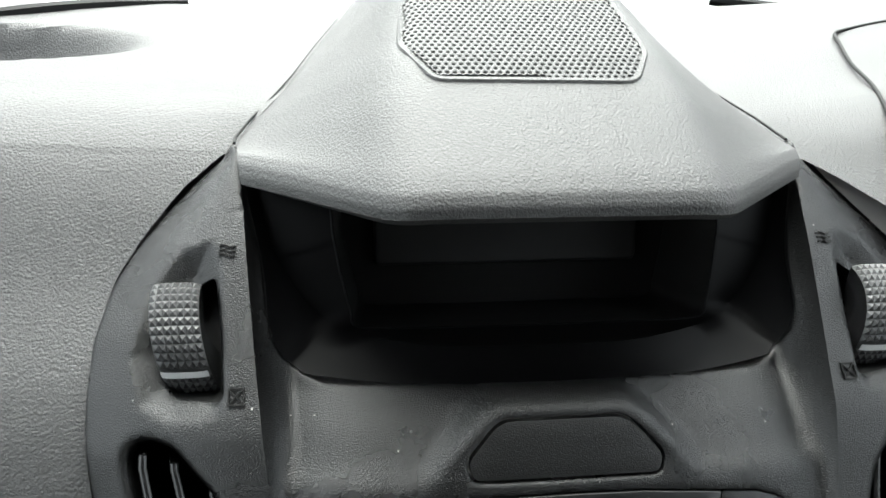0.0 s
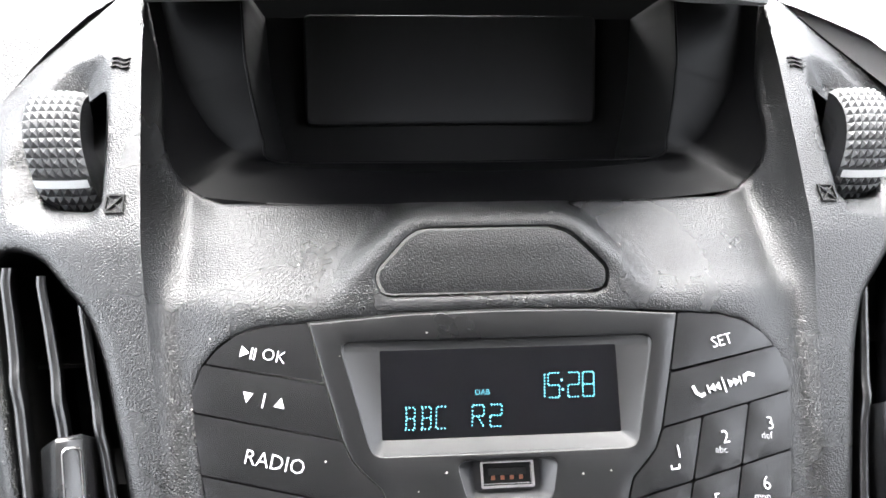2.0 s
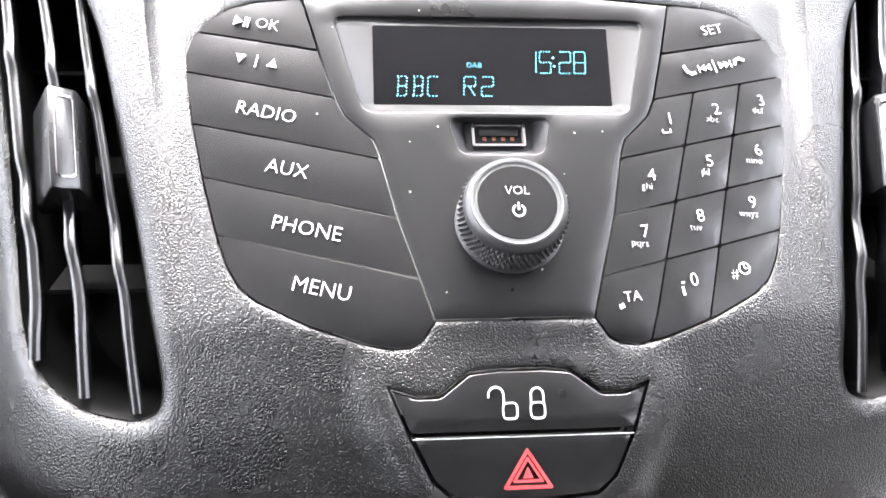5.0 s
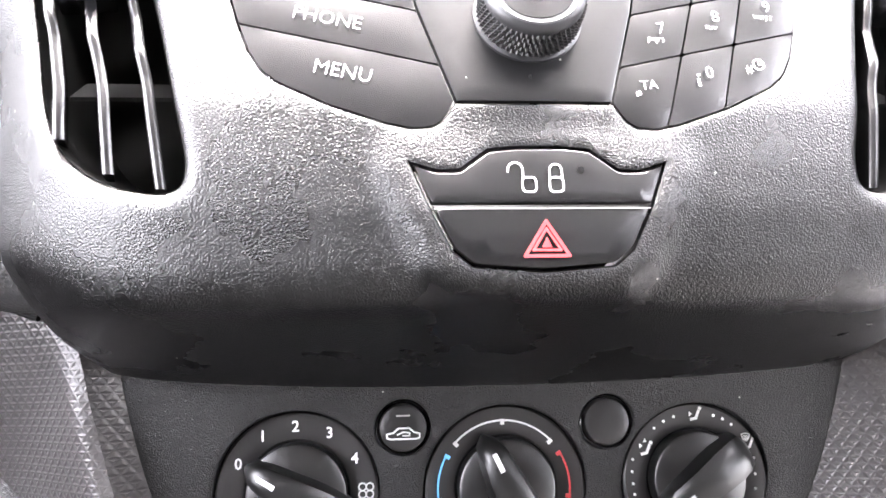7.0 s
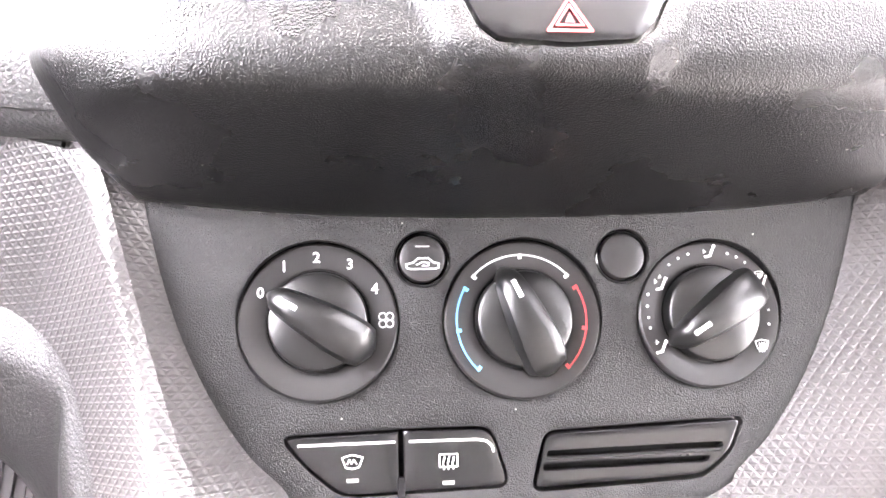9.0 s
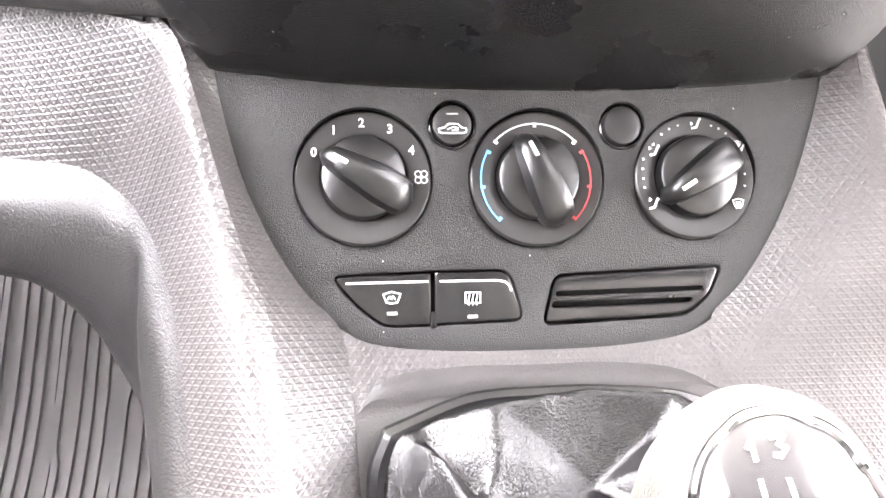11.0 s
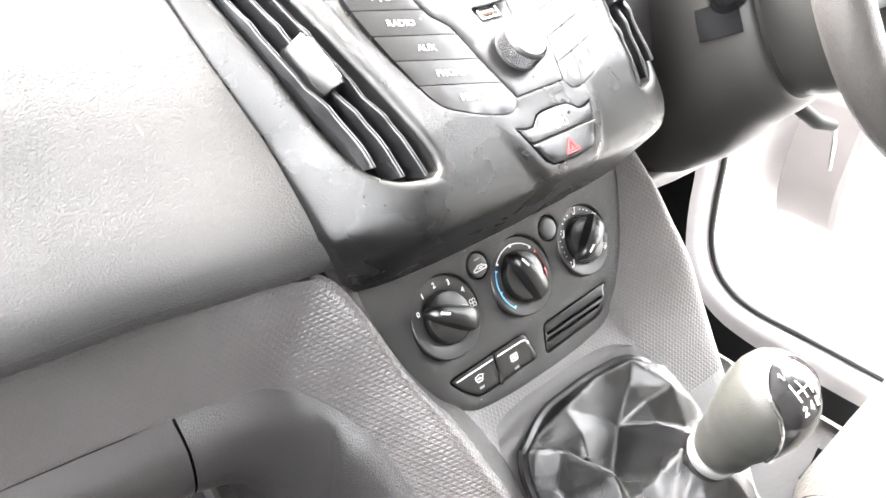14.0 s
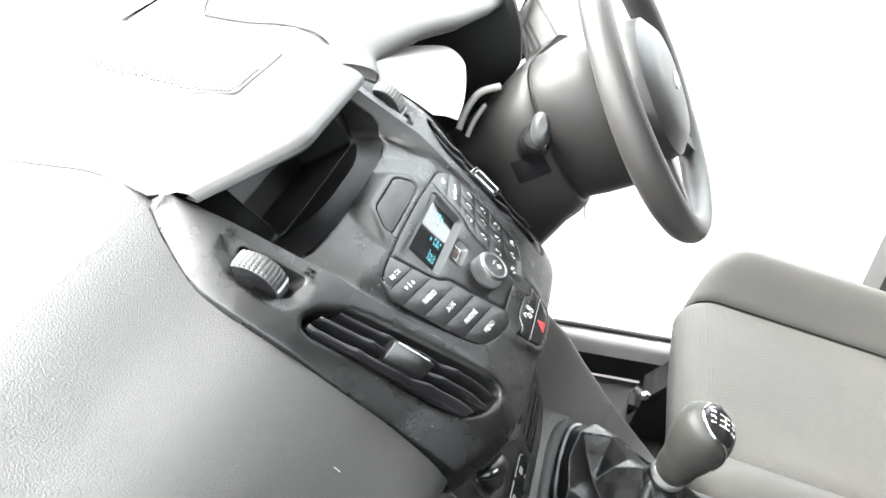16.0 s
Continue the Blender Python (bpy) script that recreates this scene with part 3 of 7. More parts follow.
SEG = {"a": ((0, 1), (1, 1)), "b": ((1, 0.5), (1, 1)), "c": ((1, 0), (1, 0.5)), "d": ((0, 0), (1, 0)), "e": ((0, 0), (0, 0.5)), "f": ((0, 0.5), (0, 1)), "g": ((0, 0.5), (1, 0.5))}
clock = [[SEG[s] for s in word] for word in ("bc", "afgcd")]
late = [[SEG[s] for s in word] for word in ("abged", "abcdefg")]
dots = segment_text(clock, 0.0105, -0.0495, 0.0038, 0.0078) + segment_text(late, 0.0222, -0.0495, 0.0038, 0.0078)
dots += [bar((0.0203, -0.0470), (0.0209, -0.0470), 0.0006), bar((0.0201, -0.0440), (0.0207, -0.0440), 0.0006)]
part("clock_reading", plate(dots, screen_depth, 0.0003, 0.0002), CYAN, display, "cyan clock reading 15:28", smooth=False)
LETTER_B = [SEG[s] for s in "abcd"] + [((0.22, 0), (0.22, 1)), ((0.22, 0.5), (1, 0.5))]
LETTER_C = [SEG[s] for s in "adef"]
words = segment_text([LETTER_B, LETTER_B, LETTER_C], -0.0325, -0.0578, 0.0035, 0.0068, pitch=1.5) + segment_text([[SEG[s] for s in "abefg"] + [((0.45, 0.5), (1, 0))], [SEG[s] for s in "abged"]], -0.0102, -0.0578, 0.0038, 0.0068, pitch=1.55)
part("station_line", plate(words, screen_depth, 0.0003, 0.0002), CYAN, display, "cyan dotted station line BBC R2", smooth=False)
lettering("DAB", -0.0063, -0.0470, 0.0018, CYAN, display, screen_depth, lift=0.0003)

port_depth = lambda x, v: radio_depth(x, v) + 0.0055
part("port_recess", loft([[(x, radio_depth(x, v) + 0.0002, v) for x, v in PORT], [(x, port_depth(x, v), v) for x, v in PORT_IN]], cap=True), SATIN, radio)
shell_o = rounded([(-0.0086, -0.0676), (0.0086, -0.0676), (0.0086, -0.0757), (-0.0086, -0.0757)], 0.0008, 3)
shell_i = inset(shell_o, 0.0008)
port = part("usb_port", loft([[(x, port_depth(x, v) + 0.0002, v) for x, v in shell_o], [(x, port_depth(x, v) - 0.0022, v) for x, v in shell_o],
                              [(x, port_depth(x, v) - 0.0022, v) for x, v in shell_i], [(x, port_depth(x, v) - 0.0006, v) for x, v in shell_i]], cap=True), CHROME, radio, "chrome usb socket")
part("socket_floor", plate([inset(shell_o, 0.001)], port_depth, 0.0007, 0.0001), DARK, port, smooth=False)
part("contact_tongue", plate([[(-0.0062, -0.0700), (0.0062, -0.0700), (0.0062, -0.0722), (-0.0062, -0.0722)]], port_depth, 0.0016, 0.0006), GLOSS, port, smooth=False)
part("contact_pins", plate([bar((x, -0.0736), (x, -0.0724), 0.0012) for x in (-0.0045, -0.0015, 0.0015, 0.0045)], port_depth, 0.0010, 0.0002), material("contact brass", (0.30, 0.12, 0.07), 0.4, metal=0.7), port, smooth=False)

# volume knob
vol_tilt = math.degrees(math.atan(0.355))
vol = Matrix.Translation((0.0004, radio_depth(0, -0.1015) + 0.001, -0.1015)) @ Matrix.Rotation(radians(90 - vol_tilt), 4, "X") @ Matrix.Diagonal((1.09, 1.09, 1.0, 1.0))
knob = part("volume_knob", lathe([(0.0152, 0), (0.0152, 0.0018), (0.0140, 0.0024), (0.0140, 0.0125), (0.0134, 0.0142), (0.0122, 0.0150), (0.0114, 0.0148), (0.0112, 0.0135)], 64, vol), SATIN, radio, "knurled dark volume knob with a bright rim")
bm = bmesh.new()
for k in range(5):
    for j in range(60):
        a = 2 * math.pi * (j + 0.5 * (k % 2)) / 60
        h = 0.0032 + k * 0.0020
        p = [vol @ Vector((r * math.cos(a + da), r * math.sin(a + da), h + dh)) for r, da, dh in ((0.0140, -0.052, 0), (0.0140, 0, 0.0011), (0.0140, 0.052, 0), (0.0140, 0, -0.0011), (0.0150, 0, 0))]
        q = [bm.verts.new(c) for c in p]
        for i in range(4):
            bm.faces.new([q[i], q[(i + 1) % 4], q[4]])
part("knurling", bm, SATIN, knob, smooth=False, kind="stuff")
part("rim_ring", lathe([(0.0113, 0.0146), (0.0116, 0.0153), (0.0121, 0.0154), (0.0124, 0.0149)], 64, vol), material("grey satin ring", (0.09, 0.092, 0.092), 0.38, vary=0), knob, "grey satin ring")
part("knob_cap", lathe([(0.0108, 0.0120), (0.0108, 0.0147), (0.0104, 0.0151), (0.006, 0.0152)], 64, vol), KEY, knob, "satin black centre cap")
cap_depth = lambda x, v: radio_depth(0, v) - 0.0162
lettering("VOL", 0.0003, -0.0934, 0.0026, WHITE, knob, cap_depth, lift=0.0005)
on = [(x * 1.0 + 0.0004, v) for x, v in arc(0, -0.0992, 0.00165, 125, 415, 18)]
part("power_mark", plate(stroke(on, 0.0005) + [bar((0.0004, -0.0968), (0.0004, -0.0990), 0.0005)], cap_depth, 0.0005), WHITE, knob, smooth=False)
part("reset_hole", lathe([(0.0006, 0), (0.0006, 0.0004)], 12, face_at(-0.0006, -0.1213, radio_depth(0, -0.1213), 0)), DARK, radio)

# legends on the keys
for word, x, v in (("OK", -0.0738, -0.0333), ("RADIO", -0.0729, -0.0649), ("AUX", -0.0659, -0.0838), ("PHONE", -0.0597, -0.1025), ("MENU", -0.0551, -0.1203)):
    lettering(word, x, v, 0.0044 if word != "OK" else 0.0038, WHITE, radio, radio_depth, -12, lift=0.0011)
lettering("SET", 0.0768, -0.0330, 0.0036, WHITE, radio, radio_depth, 11, lift=0.0011)


def along(x, v, turn, loops):
    c, s = math.cos(radians(turn)), math.sin(radians(turn))
    return [[(x + a * c - b * s, v + a * s + b * c) for a, b in l] for l in loops]


icons = along(-0.0828, -0.0318, -12, [[(-0.0018, 0.0018), (0.0010, 0), (-0.0018, -0.0018)], bar((0.0018, 0.0018), (0.0018, -0.0018), 0.0006), bar((0.0029, 0.0018), (0.0029, -0.0018), 0.0006)])
icons += along(-0.0782, -0.0464, -12, [[(-0.0055, 0.0015), (-0.0022, 0.0015), (-0.0038, -0.0016)], bar((0.0015, 0.0022), (0.0015, -0.0022), 0.0005), [(0.0050, -0.0012), (0.0085, -0.0012), (0.0068, 0.0019)]])
icons += along(0.0750, -0.0471, 11, [bar((0, 0.0024), (0, -0.0024), 0.0004)] +
               [[(-0.0035, 0.0013), (-0.0055, 0), (-0.0035, -0.0013)], [(-0.0015, 0.0013), (-0.0035, 0), (-0.0015, -0.0013)], bar((-0.0058, 0.0013), (-0.0058, -0.0013), 0.0004)] +
               [[(0.0018, 0.0013), (0.0038, 0), (0.0018, -0.0013)], [(0.0038, 0.0013), (0.0058, 0), (0.0038, -0.0013)], bar((0.0061, 0.0013), (0.0061, -0.0013), 0.0004)] +
               stroke([(-0.0108, 0.0018), (-0.0104, -0.0002), (-0.0090, -0.0014), (-0.0078, -0.0012)], 0.0010) +
               stroke([(0.0076, -0.0004), (0.0082, 0.0010), (0.0098, 0.0014), (0.0112, 0.0006)], 0.0010))
for nm, loops in (("play_symbol", icons[:3]), ("down_symbol", icons[3:4]), ("divider_symbol", icons[4:5]), ("up_symbol", icons[5:6]), ("divider_symbol", icons[6:7]), ("rewind_symbol", icons[7:10]), ("forward_symbol", icons[10:13]), ("hang_up_symbol", icons[13:16]), ("pick_up_symbol", icons[16:])):
    part(nm, plate(loops, radio_depth, 0.0011), WHITE, radio, smooth=False)
for digit, small, x, v in (("1", "", 0.0558, -0.0668), ("2", "abc", 0.0724, -0.0632), ("3", "def", 0.0889, -0.0598), ("4", "ghi", 0.0465, -0.0863), ("5", "jkl", 0.0665, -0.0815), ("6", "mno", 0.0838, -0.0776),
                           ("7", "pqrs", 0.0415, -0.1044), ("8", "tuv", 0.0600, -0.0996), ("9", "wxyz", 0.0780, -0.0953), ("TA", "", 0.0347, -0.1239), ("0", "", 0.0543, -0.1193), ("#", "", 0.0674, -0.1177)):
    lettering(digit, x, v, 0.0040 if digit not in ("TA", "#") else 0.0030, WHITE, radio, radio_depth, 4, lift=0.0011)
    if small:
        lettering(small, x - 0.0021, v - 0.0036, 0.0022, WHITE, radio, radio_depth, -4, lift=0.0011)
extra = [bar((0.0527, -0.0718), (0.0527, -0.0706), 0.0004), bar((0.0527, -0.0718), (0.0553, -0.0716), 0.0004), bar((0.0553, -0.0716), (0.0553, -0.0704), 0.0004)]
extra += stroke(arc(0.0708, -0.1160, 0.0017, 0, 360, 16), 0.0004) + [bar((0.0708, -0.1160), (0.0708, -0.1149), 0.0004), bar((0.0708, -0.1160), (0.0717, -0.1160), 0.0004)]
extra += [bar((0.0506, -0.1238), (0.0504, -0.1212), 0.0007), bar((0.0507, -0.1204), (0.0507, -0.1197), 0.0008), bar((0.0316, -0.1258), (0.0306, -0.1274), 0.0006), bar((0.0303, -0.1264), (0.0319, -0.1268), 0.0006)]
for nm, loops in (("mailbox_symbol", extra[:3]), ("clock_symbol", extra[3:21]), ("info_symbol", extra[21:23]), ("star_symbol", extra[23:])):
    part(nm, plate(loops, radio_depth, 0.0011), WHITE, radio, smooth=False)

# ---- lock and hazard keys ----
switches = thing("lock_and_hazard_switch", "black two-key switch with locks and red warning triangle", "switch", LEAN)
upper, lower = cut(LOCK, (0.0400, -0.1606), (-0.0400, -0.1606))
upper, lower = (upper, lower) if sum(p[1] for p in upper) / len(upper) > sum(p[1] for p in lower) / len(lower) else (lower, upper)
lock_key = part("lock_key", flush_key(rounded(upper, 0.001, 2), lock_depth, proud=0.0006, gap=0.0008, turn=0.0005), KEY, switches)
hazard_key = part("hazard_key", flush_key(rounded(lower, 0.0015, 2), lock_depth, proud=0.0006, gap=0.0008, turn=0.0005), KEY, switches)
# highlight on the key's upper edge, painted as a thin grey line
part("painted_edge_glint", plate([bar((-0.0305, -0.1613), (0.0305, -0.1613), 0.0003)], lock_depth, 0.0012), DIM, hazard_key, smooth=False)
locks = []
for x in (-0.0035, 0.0042):
    body = rounded([(x - 0.0021, -0.1524), (x + 0.0018, -0.1524), (x + 0.0018, -0.1566), (x - 0.0021, -0.1566)], 0.0014, 5)
    locks += stroke(body + body[:1], 0.00050)
locks += stroke([(-0.0053, -0.1524), (-0.0053, -0.1502)] + arc(-0.0074, -0.1502, 0.0021, 0, 180, 10) + [(-0.0095, -0.1508)], 0.00050)
locks += stroke([(0.0023, -0.1524), (0.0023, -0.1503)] + arc(0.00405, -0.1503, 0.00175, 180, 0, 10) + [(0.0058, -0.1524)], 0.00050)
part("lock_symbols", plate(locks, lock_depth, 0.0012), WHITE, lock_key, smooth=False)
part("lamp_dot", lathe([(0.0010, 0), (0.0010, 0.0003)], 16, face_at(0.0113, -0.1503, lock_depth(0.0113, -0.1503) - 0.0007)), BEZEL_GREY, lock_key)
warn = []
for k in (1.0, 0.62):
    warn += stroke([(0.0004, -0.1703 + 0.0054 * k), (0.0004 - 0.0062 * k, -0.1703 - 0.0042 * k), (0.0004 + 0.0062 * k, -0.1703 - 0.0042 * k), (0.0004, -0.1703 + 0.0054 * k)], 0.0009 if k == 1 else 0.0007)
part("warning_triangle", plate(warn + [[(0.0004, -0.1692), (-0.0010, -0.1722), (0.0018, -0.1722)]], lock_depth, 0.0012), RED, hazard_key, "red warning triangle", smooth=False)

# ---- air vents and their thumb wheels ----
DRUM = material("knurled grey wheel plastic", (0.040, 0.040, 0.041), 0.42, vary=0.15)
VANE = material("glossy vane plastic", (0.006, 0.006, 0.0065), 0.24, vary=0.06)


def air_vent(side):
    vent = thing("air_vent", "black slatted air vent with long upright vanes and a slider tab", "air vent", LEAN, group="dashboard air vents")
    mir = (lambda l: l) if side > 0 else flip
    loop = mir(VENT)
    ring = lambda k, d: [(x, stack_depth(x, v) + d, v) for x, v in inset(loop, k)]
    part("frame_well", loft([ring(0.0002, 0.001), ring(0.0006, 0.012), ring(0.003, 0.055)], cap=True), DARK, vent)
    inner = curve_at([-0.156, -0.147, -0.133, -0.1045, -0.077, -0.051, -0.033, -0.019, -0.0105, 0.0], [0.1, 0.0990, 0.1020, 0.1092, 0.1172, 0.1245, 0.1300, 0.1365, 0.1450, 0.1545])
    outer = curve_at([-0.1535, -0.148, -0.139, -0.126, -0.1, -0.065, -0.03, -0.008, 0.0], [0.1200, 0.1310, 0.1395, 0.1450, 0.1510, 0.1580, 0.1670, 0.1730, 0.1725])
    for a, b, xs_ in ((-0.1540, -0.016, (0.1063, 0.1115, 0.1174, 0.1235, 0.1338, 0.1413)), (-0.1495, -0.006, (0.1207, 0.1245, 0.1306, 0.1367, 0.1456, 0.1545)), (-0.1390, -0.003, (0.1347, 0.1372, 0.1422, 0.1497, 0.1588, 0.1668))):
        at_v = curve_at([-0.154, -0.124, -0.102, -0.077, -0.040, -0.008], list(xs_), 0.008)
        rows = []
        for i in range(57):
            v = a + (b - a) * i / 56
            x = side * at_v(v)
            s = i / 56
            kink = math.exp(-((s - 0.30) / 0.035) ** 2) - math.exp(-((s - 0.40) / 0.035) ** 2) + math.exp(-((s - 0.72) / 0.035) ** 2)
            d = mid_depth(v) + bowl(x) + 0.0050 - 0.0016 * kink
            rows.append([(x + side * u, d + w_, v) for u, w_ in ((-0.0017, 0.0009), (-0.0010, 0.0001), (0.0001, -0.0002), (0.0011, 0.0002), (0.0017, 0.0011), (0.0046, 0.016), (0.0024, 0.016))][::side])
        part("vane", loft(rows, cap=2), VANE, vent)
    crest = lambda v: 0.1395 + (v + 0.0563) * 0.1815
    td = lambda v: mid_depth(v) + bowl(0.135)
    rows = []
    for v, w, p in ((-0.0556, 0.86, 0.0012), (-0.0560, 0.95, 0.0004), (-0.0570, 1.0, 0.0), (-0.0740, 1.0, -0.0006), (-0.0880, 1.0, 0.0), (-0.0890, 0.95, 0.0004), (-0.0894, 0.86, 0.0012)):
        x, d = crest(v), td(v)
        rows.append([(side * (x + w * u), d + z + p * (z < 0.008), v - dv) for u, z, dv in ((0.0100, 0.012, 0.006), (0.0095, 0.008, 0.005), (0.0008, -0.0048, 0.0003), (0.0, -0.0054, 0), (-0.0010, -0.0052, 0), (-0.0062, 0.0002, 0), (-0.0068, 0.0012, 0.0005), (-0.0070, 0.014, 0.004))][::side])
    tab = part("slider_tab", loft(rows, cap=2), KEY, vent, "black slider tab with a bright inlay")
    loop_ = []
    for v, o in [(-0.0588, 0.0010), (-0.0592, 0.0016), (-0.0602, 0.0020), (-0.0740, 0.0020), (-0.0843, 0.0020), (-0.0852, 0.0016), (-0.0856, 0.0010), (-0.0856, -0.0010), (-0.0852, -0.0016), (-0.0843, -0.0020), (-0.0740, -0.0020), (-0.0602, -0.0020), (-0.0592, -0.0016), (-0.0588, -0.0010)]:
        u = -0.0036 + o
        loop_.append((side * (crest(v) + u), td(v) - 0.0052 + (-0.0010 - u) / 0.0052 * 0.0054 - 0.0004, v))
    part("inlay", tube(loop_, 0.00042, 6, closed=True), CHROME, tab, "bright line inlay")
    for k in range(3):
        v = -0.040 - 0.040 * k
        xa, xb = side * (inner(v) + 0.002), side * (outer(v) - 0.002)
        d = mid_depth(v) + bowl(xa) + 0.036
        part("cross_louvre", loft([[(x, d, v), (x, d, v + 0.0014), (x, d + 0.016, v + 0.010), (x, d + 0.016, v + 0.0086)] for x in (xa, xb)], cap=2), DARK, vent)
    return vent


def thumb_wheel(side):
    wheel = thing("thumb_wheel", "black knurled vent thumb wheel with a white mark", "thumb wheel", LEAN, group="vent thumb wheels")
    mir = (lambda l: l) if side > 0 else flip
    loop = mir(SLOT)
    ring = lambda k, d: [(x, stack_depth(x, v) + d, v) for x, v in inset(loop, k)]
    part("slot_well", loft([ring(0.0, 0.001), ring(0.0004, 0.016)], cap=True), DARK, wheel)
    # a drum on an axis across the slot, its face cut into small pyramids
    cx, cv, r = side * 0.1512, 0.0380, 0.0272
    cd = stack_depth(cx, cv) + 0.0148
    slope = math.atan2(0.030, 0.057)
    n_u, n_w = 7, 17
    bm = bmesh.new()
    half, lean = 0.0100, 0.0050 * side

    def at(a, u, dr):
        rr = r + dr - 0.0012 * (2 * u) ** 4
        x = cx + u * 2 * half + lean * math.sin(a)
        return Vector((x, cd - rr * math.cos(a - slope), cv + rr * math.sin(a - slope) * 0.98))
    a0, a1 = slope - radians(68), slope + radians(66)
    grid = [[bm.verts.new(at(a0 + (a1 - a0) * j / n_w, i / n_u - 0.5, 0)) for i in range(n_u + 1)] for j in range(n_w + 1)]
    mark_row = 5
    for j in range(n_w):
        for i in range(n_u):
            q = [grid[j][i], grid[j][i + 1], grid[j + 1][i + 1], grid[j + 1][i]]
            top = bm.verts.new(at(a0 + (a1 - a0) * (j + 0.5) / n_w, (i + 0.5) / n_u - 0.5, 0.0011 if j != mark_row else 0.0))
            for k in range(4):
                bm.faces.new([q[k], q[(k + 1) % 4], top])
    drum = part("drum", bm, DRUM, wheel, smooth=False)
    for u in (-0.5, 0.5):
        cheeks = bmesh.new()
        rim = [cheeks.verts.new(at(a0 + (a1 - a0) * j / n_w, u, -0.0002)) for j in range(n_w + 1)]
        low = [cheeks.verts.new(at(a0 + (a1 - a0) * j / n_w, u, -0.016)) for j in range(n_w + 1)]
        for j in range(n_w):
            cheeks.faces.new([rim[j], rim[j + 1], low[j + 1], low[j]])
        part("cheek", cheeks, GLOSS, drum)
    mk = bmesh.new()
    b0, b1 = a0 + (a1 - a0) * (mark_row + 0.05) / n_w, a0 + (a1 - a0) * (mark_row + 0.85) / n_w
    strip = [[mk.verts.new(at(a, u / 10 * 0.94 - 0.47, 0.0013)) for u in range(11)] for a in (b0, (b0 + b1) / 2, b1)]
    for ra, rb in zip(strip, strip[1:]):
        for i in range(10):
            mk.faces.new([ra[i], ra[i + 1], rb[i + 1], rb[i]])
    part("white_mark", mk, WHITE, drum, smooth=False)
    # printed marks beside the wheel
    waves = []
    for k in range(3):
        waves += stroke([(side * 0.1362 + 0.0034 * (i / 6 - 0.5) * 2, 0.0770 - k * 0.0019 + 0.0006 * math.sin(i * 1.05)) for i in range(7)], 0.0005)
    part("warm_air_mark", plate(waves, stack_depth, 0.0009, 0.0010), DARK, wheel, "engraved warm air waves", smooth=False)
    bx, bv, s = side * 0.1303, 0.0187, 0.0030
    waves = stroke([(bx - s, bv - s), (bx + s, bv - s), (bx + s, bv + s), (bx - s, bv + s), (bx - s, bv - s)], 0.0005) + stroke([(bx - s, bv - s), (bx + s, bv + s)], 0.0004) + stroke([(bx - s, bv + s), (bx + s, bv - s)], 0.0004)
    part("closed_vent_mark", plate(waves, stack_depth, 0.0009, 0.0010), DARK, wheel, "engraved crossed box mark", smooth=False)


for side in (-1, 1):
    air_vent(side)
    thumb_wheel(side)

# ---- display pod over the stack ----
pod = thing("display_pod", "black display pod with deep recess and leather grained hood", "dashboard pod")
# hood: a broad top that falls to both sides, with a rounded front lip
HOOD = [  # half width, middle y, z, side y, z
    (0.126, 0.300, 0.6720, 0.350, 0.6530), (0.130, 0.2765, 0.6735, 0.3380, 0.6530), (0.131, 0.2745, 0.6770, 0.3365, 0.6545), (0.1318, 0.2760, 0.6810, 0.3390, 0.6580),
    (0.1325, 0.2800, 0.6845, 0.3440, 0.6610), (0.1332, 0.2880, 0.6875, 0.3510, 0.6620), (0.1345, 0.305, 0.6920, 0.3600, 0.6590), (0.1355, 0.330, 0.6985, 0.3730, 0.6560),
    (0.130, 0.360, 0.7050, 0.390, 0.6565), (0.120, 0.395, 0.7100, 0.416, 0.6565), (0.112, 0.425, 0.7140, 0.444, 0.6545), (0.101, 0.465, 0.7170, 0.506, 0.6455), (0.087, 0.52, 0.7160, 0.576, 0.6355), (0.078, 0.56, 0.708, 0.63, 0.627), (0.076, 0.58, 0.690, 0.64, 0.620)]


def soft_bend(a, k, r=0.07):
    """Nought up to k, then a straight rise to one, with a rounded corner."""
    t = a - k
    rise = 0.0 if t < -r else (t + r) ** 2 / (4 * r) if t < r else t
    return rise / (1 - k)


def hood_point(row, u):
    hw, ym, zm, ys, zs = row
    a = abs(u)
    g = soft_bend(a, 0.50)
    h = soft_bend(a, 0.46)
    return (hw * u, ym + (ys - ym) * g, zm + (zs - zm) * h)


us = [i / 24 - 1 for i in range(49)]
fine_rows = []
for a, b in zip(HOOD, HOOD[1:]):
    for k in range(3):
        fine_rows.append(tuple(p + (q - p) * k / 3 for p, q in zip(a, b)))
fine_rows.append(HOOD[-1])
hood = part("hood", loft([[hood_point(r, u) for u in us] for r in fine_rows], close=False), HOODSKIN, pod, "leather grained pod hood")

for s in (-1, 1):
    edge_ = [Vector(hood_point(r, s)) + Vector((0.0012 * s, 0, 0.0012)) for r in fine_rows[19:-6]]
    part("seam_gap", tube(edge_, [0.0008 - 0.0006 * k / len(edge_) for k in range(len(edge_))], 8), DARK, pod, "dark gap beside the hood")


def hood_z(x, y):
    """Height of the hood's top."""
    best = None
    for a, b in zip(HOOD[5:], HOOD[6:]):
        if a[1] <= y <= b[1]:
            s = (y - a[1]) / (b[1] - a[1])
            r = tuple(p + (q - p) * s for p, q in zip(a, b))
            best = hood_point(r, max(-1, min(1, x / r[0])))[2]
    return best if best is not None else 0.70


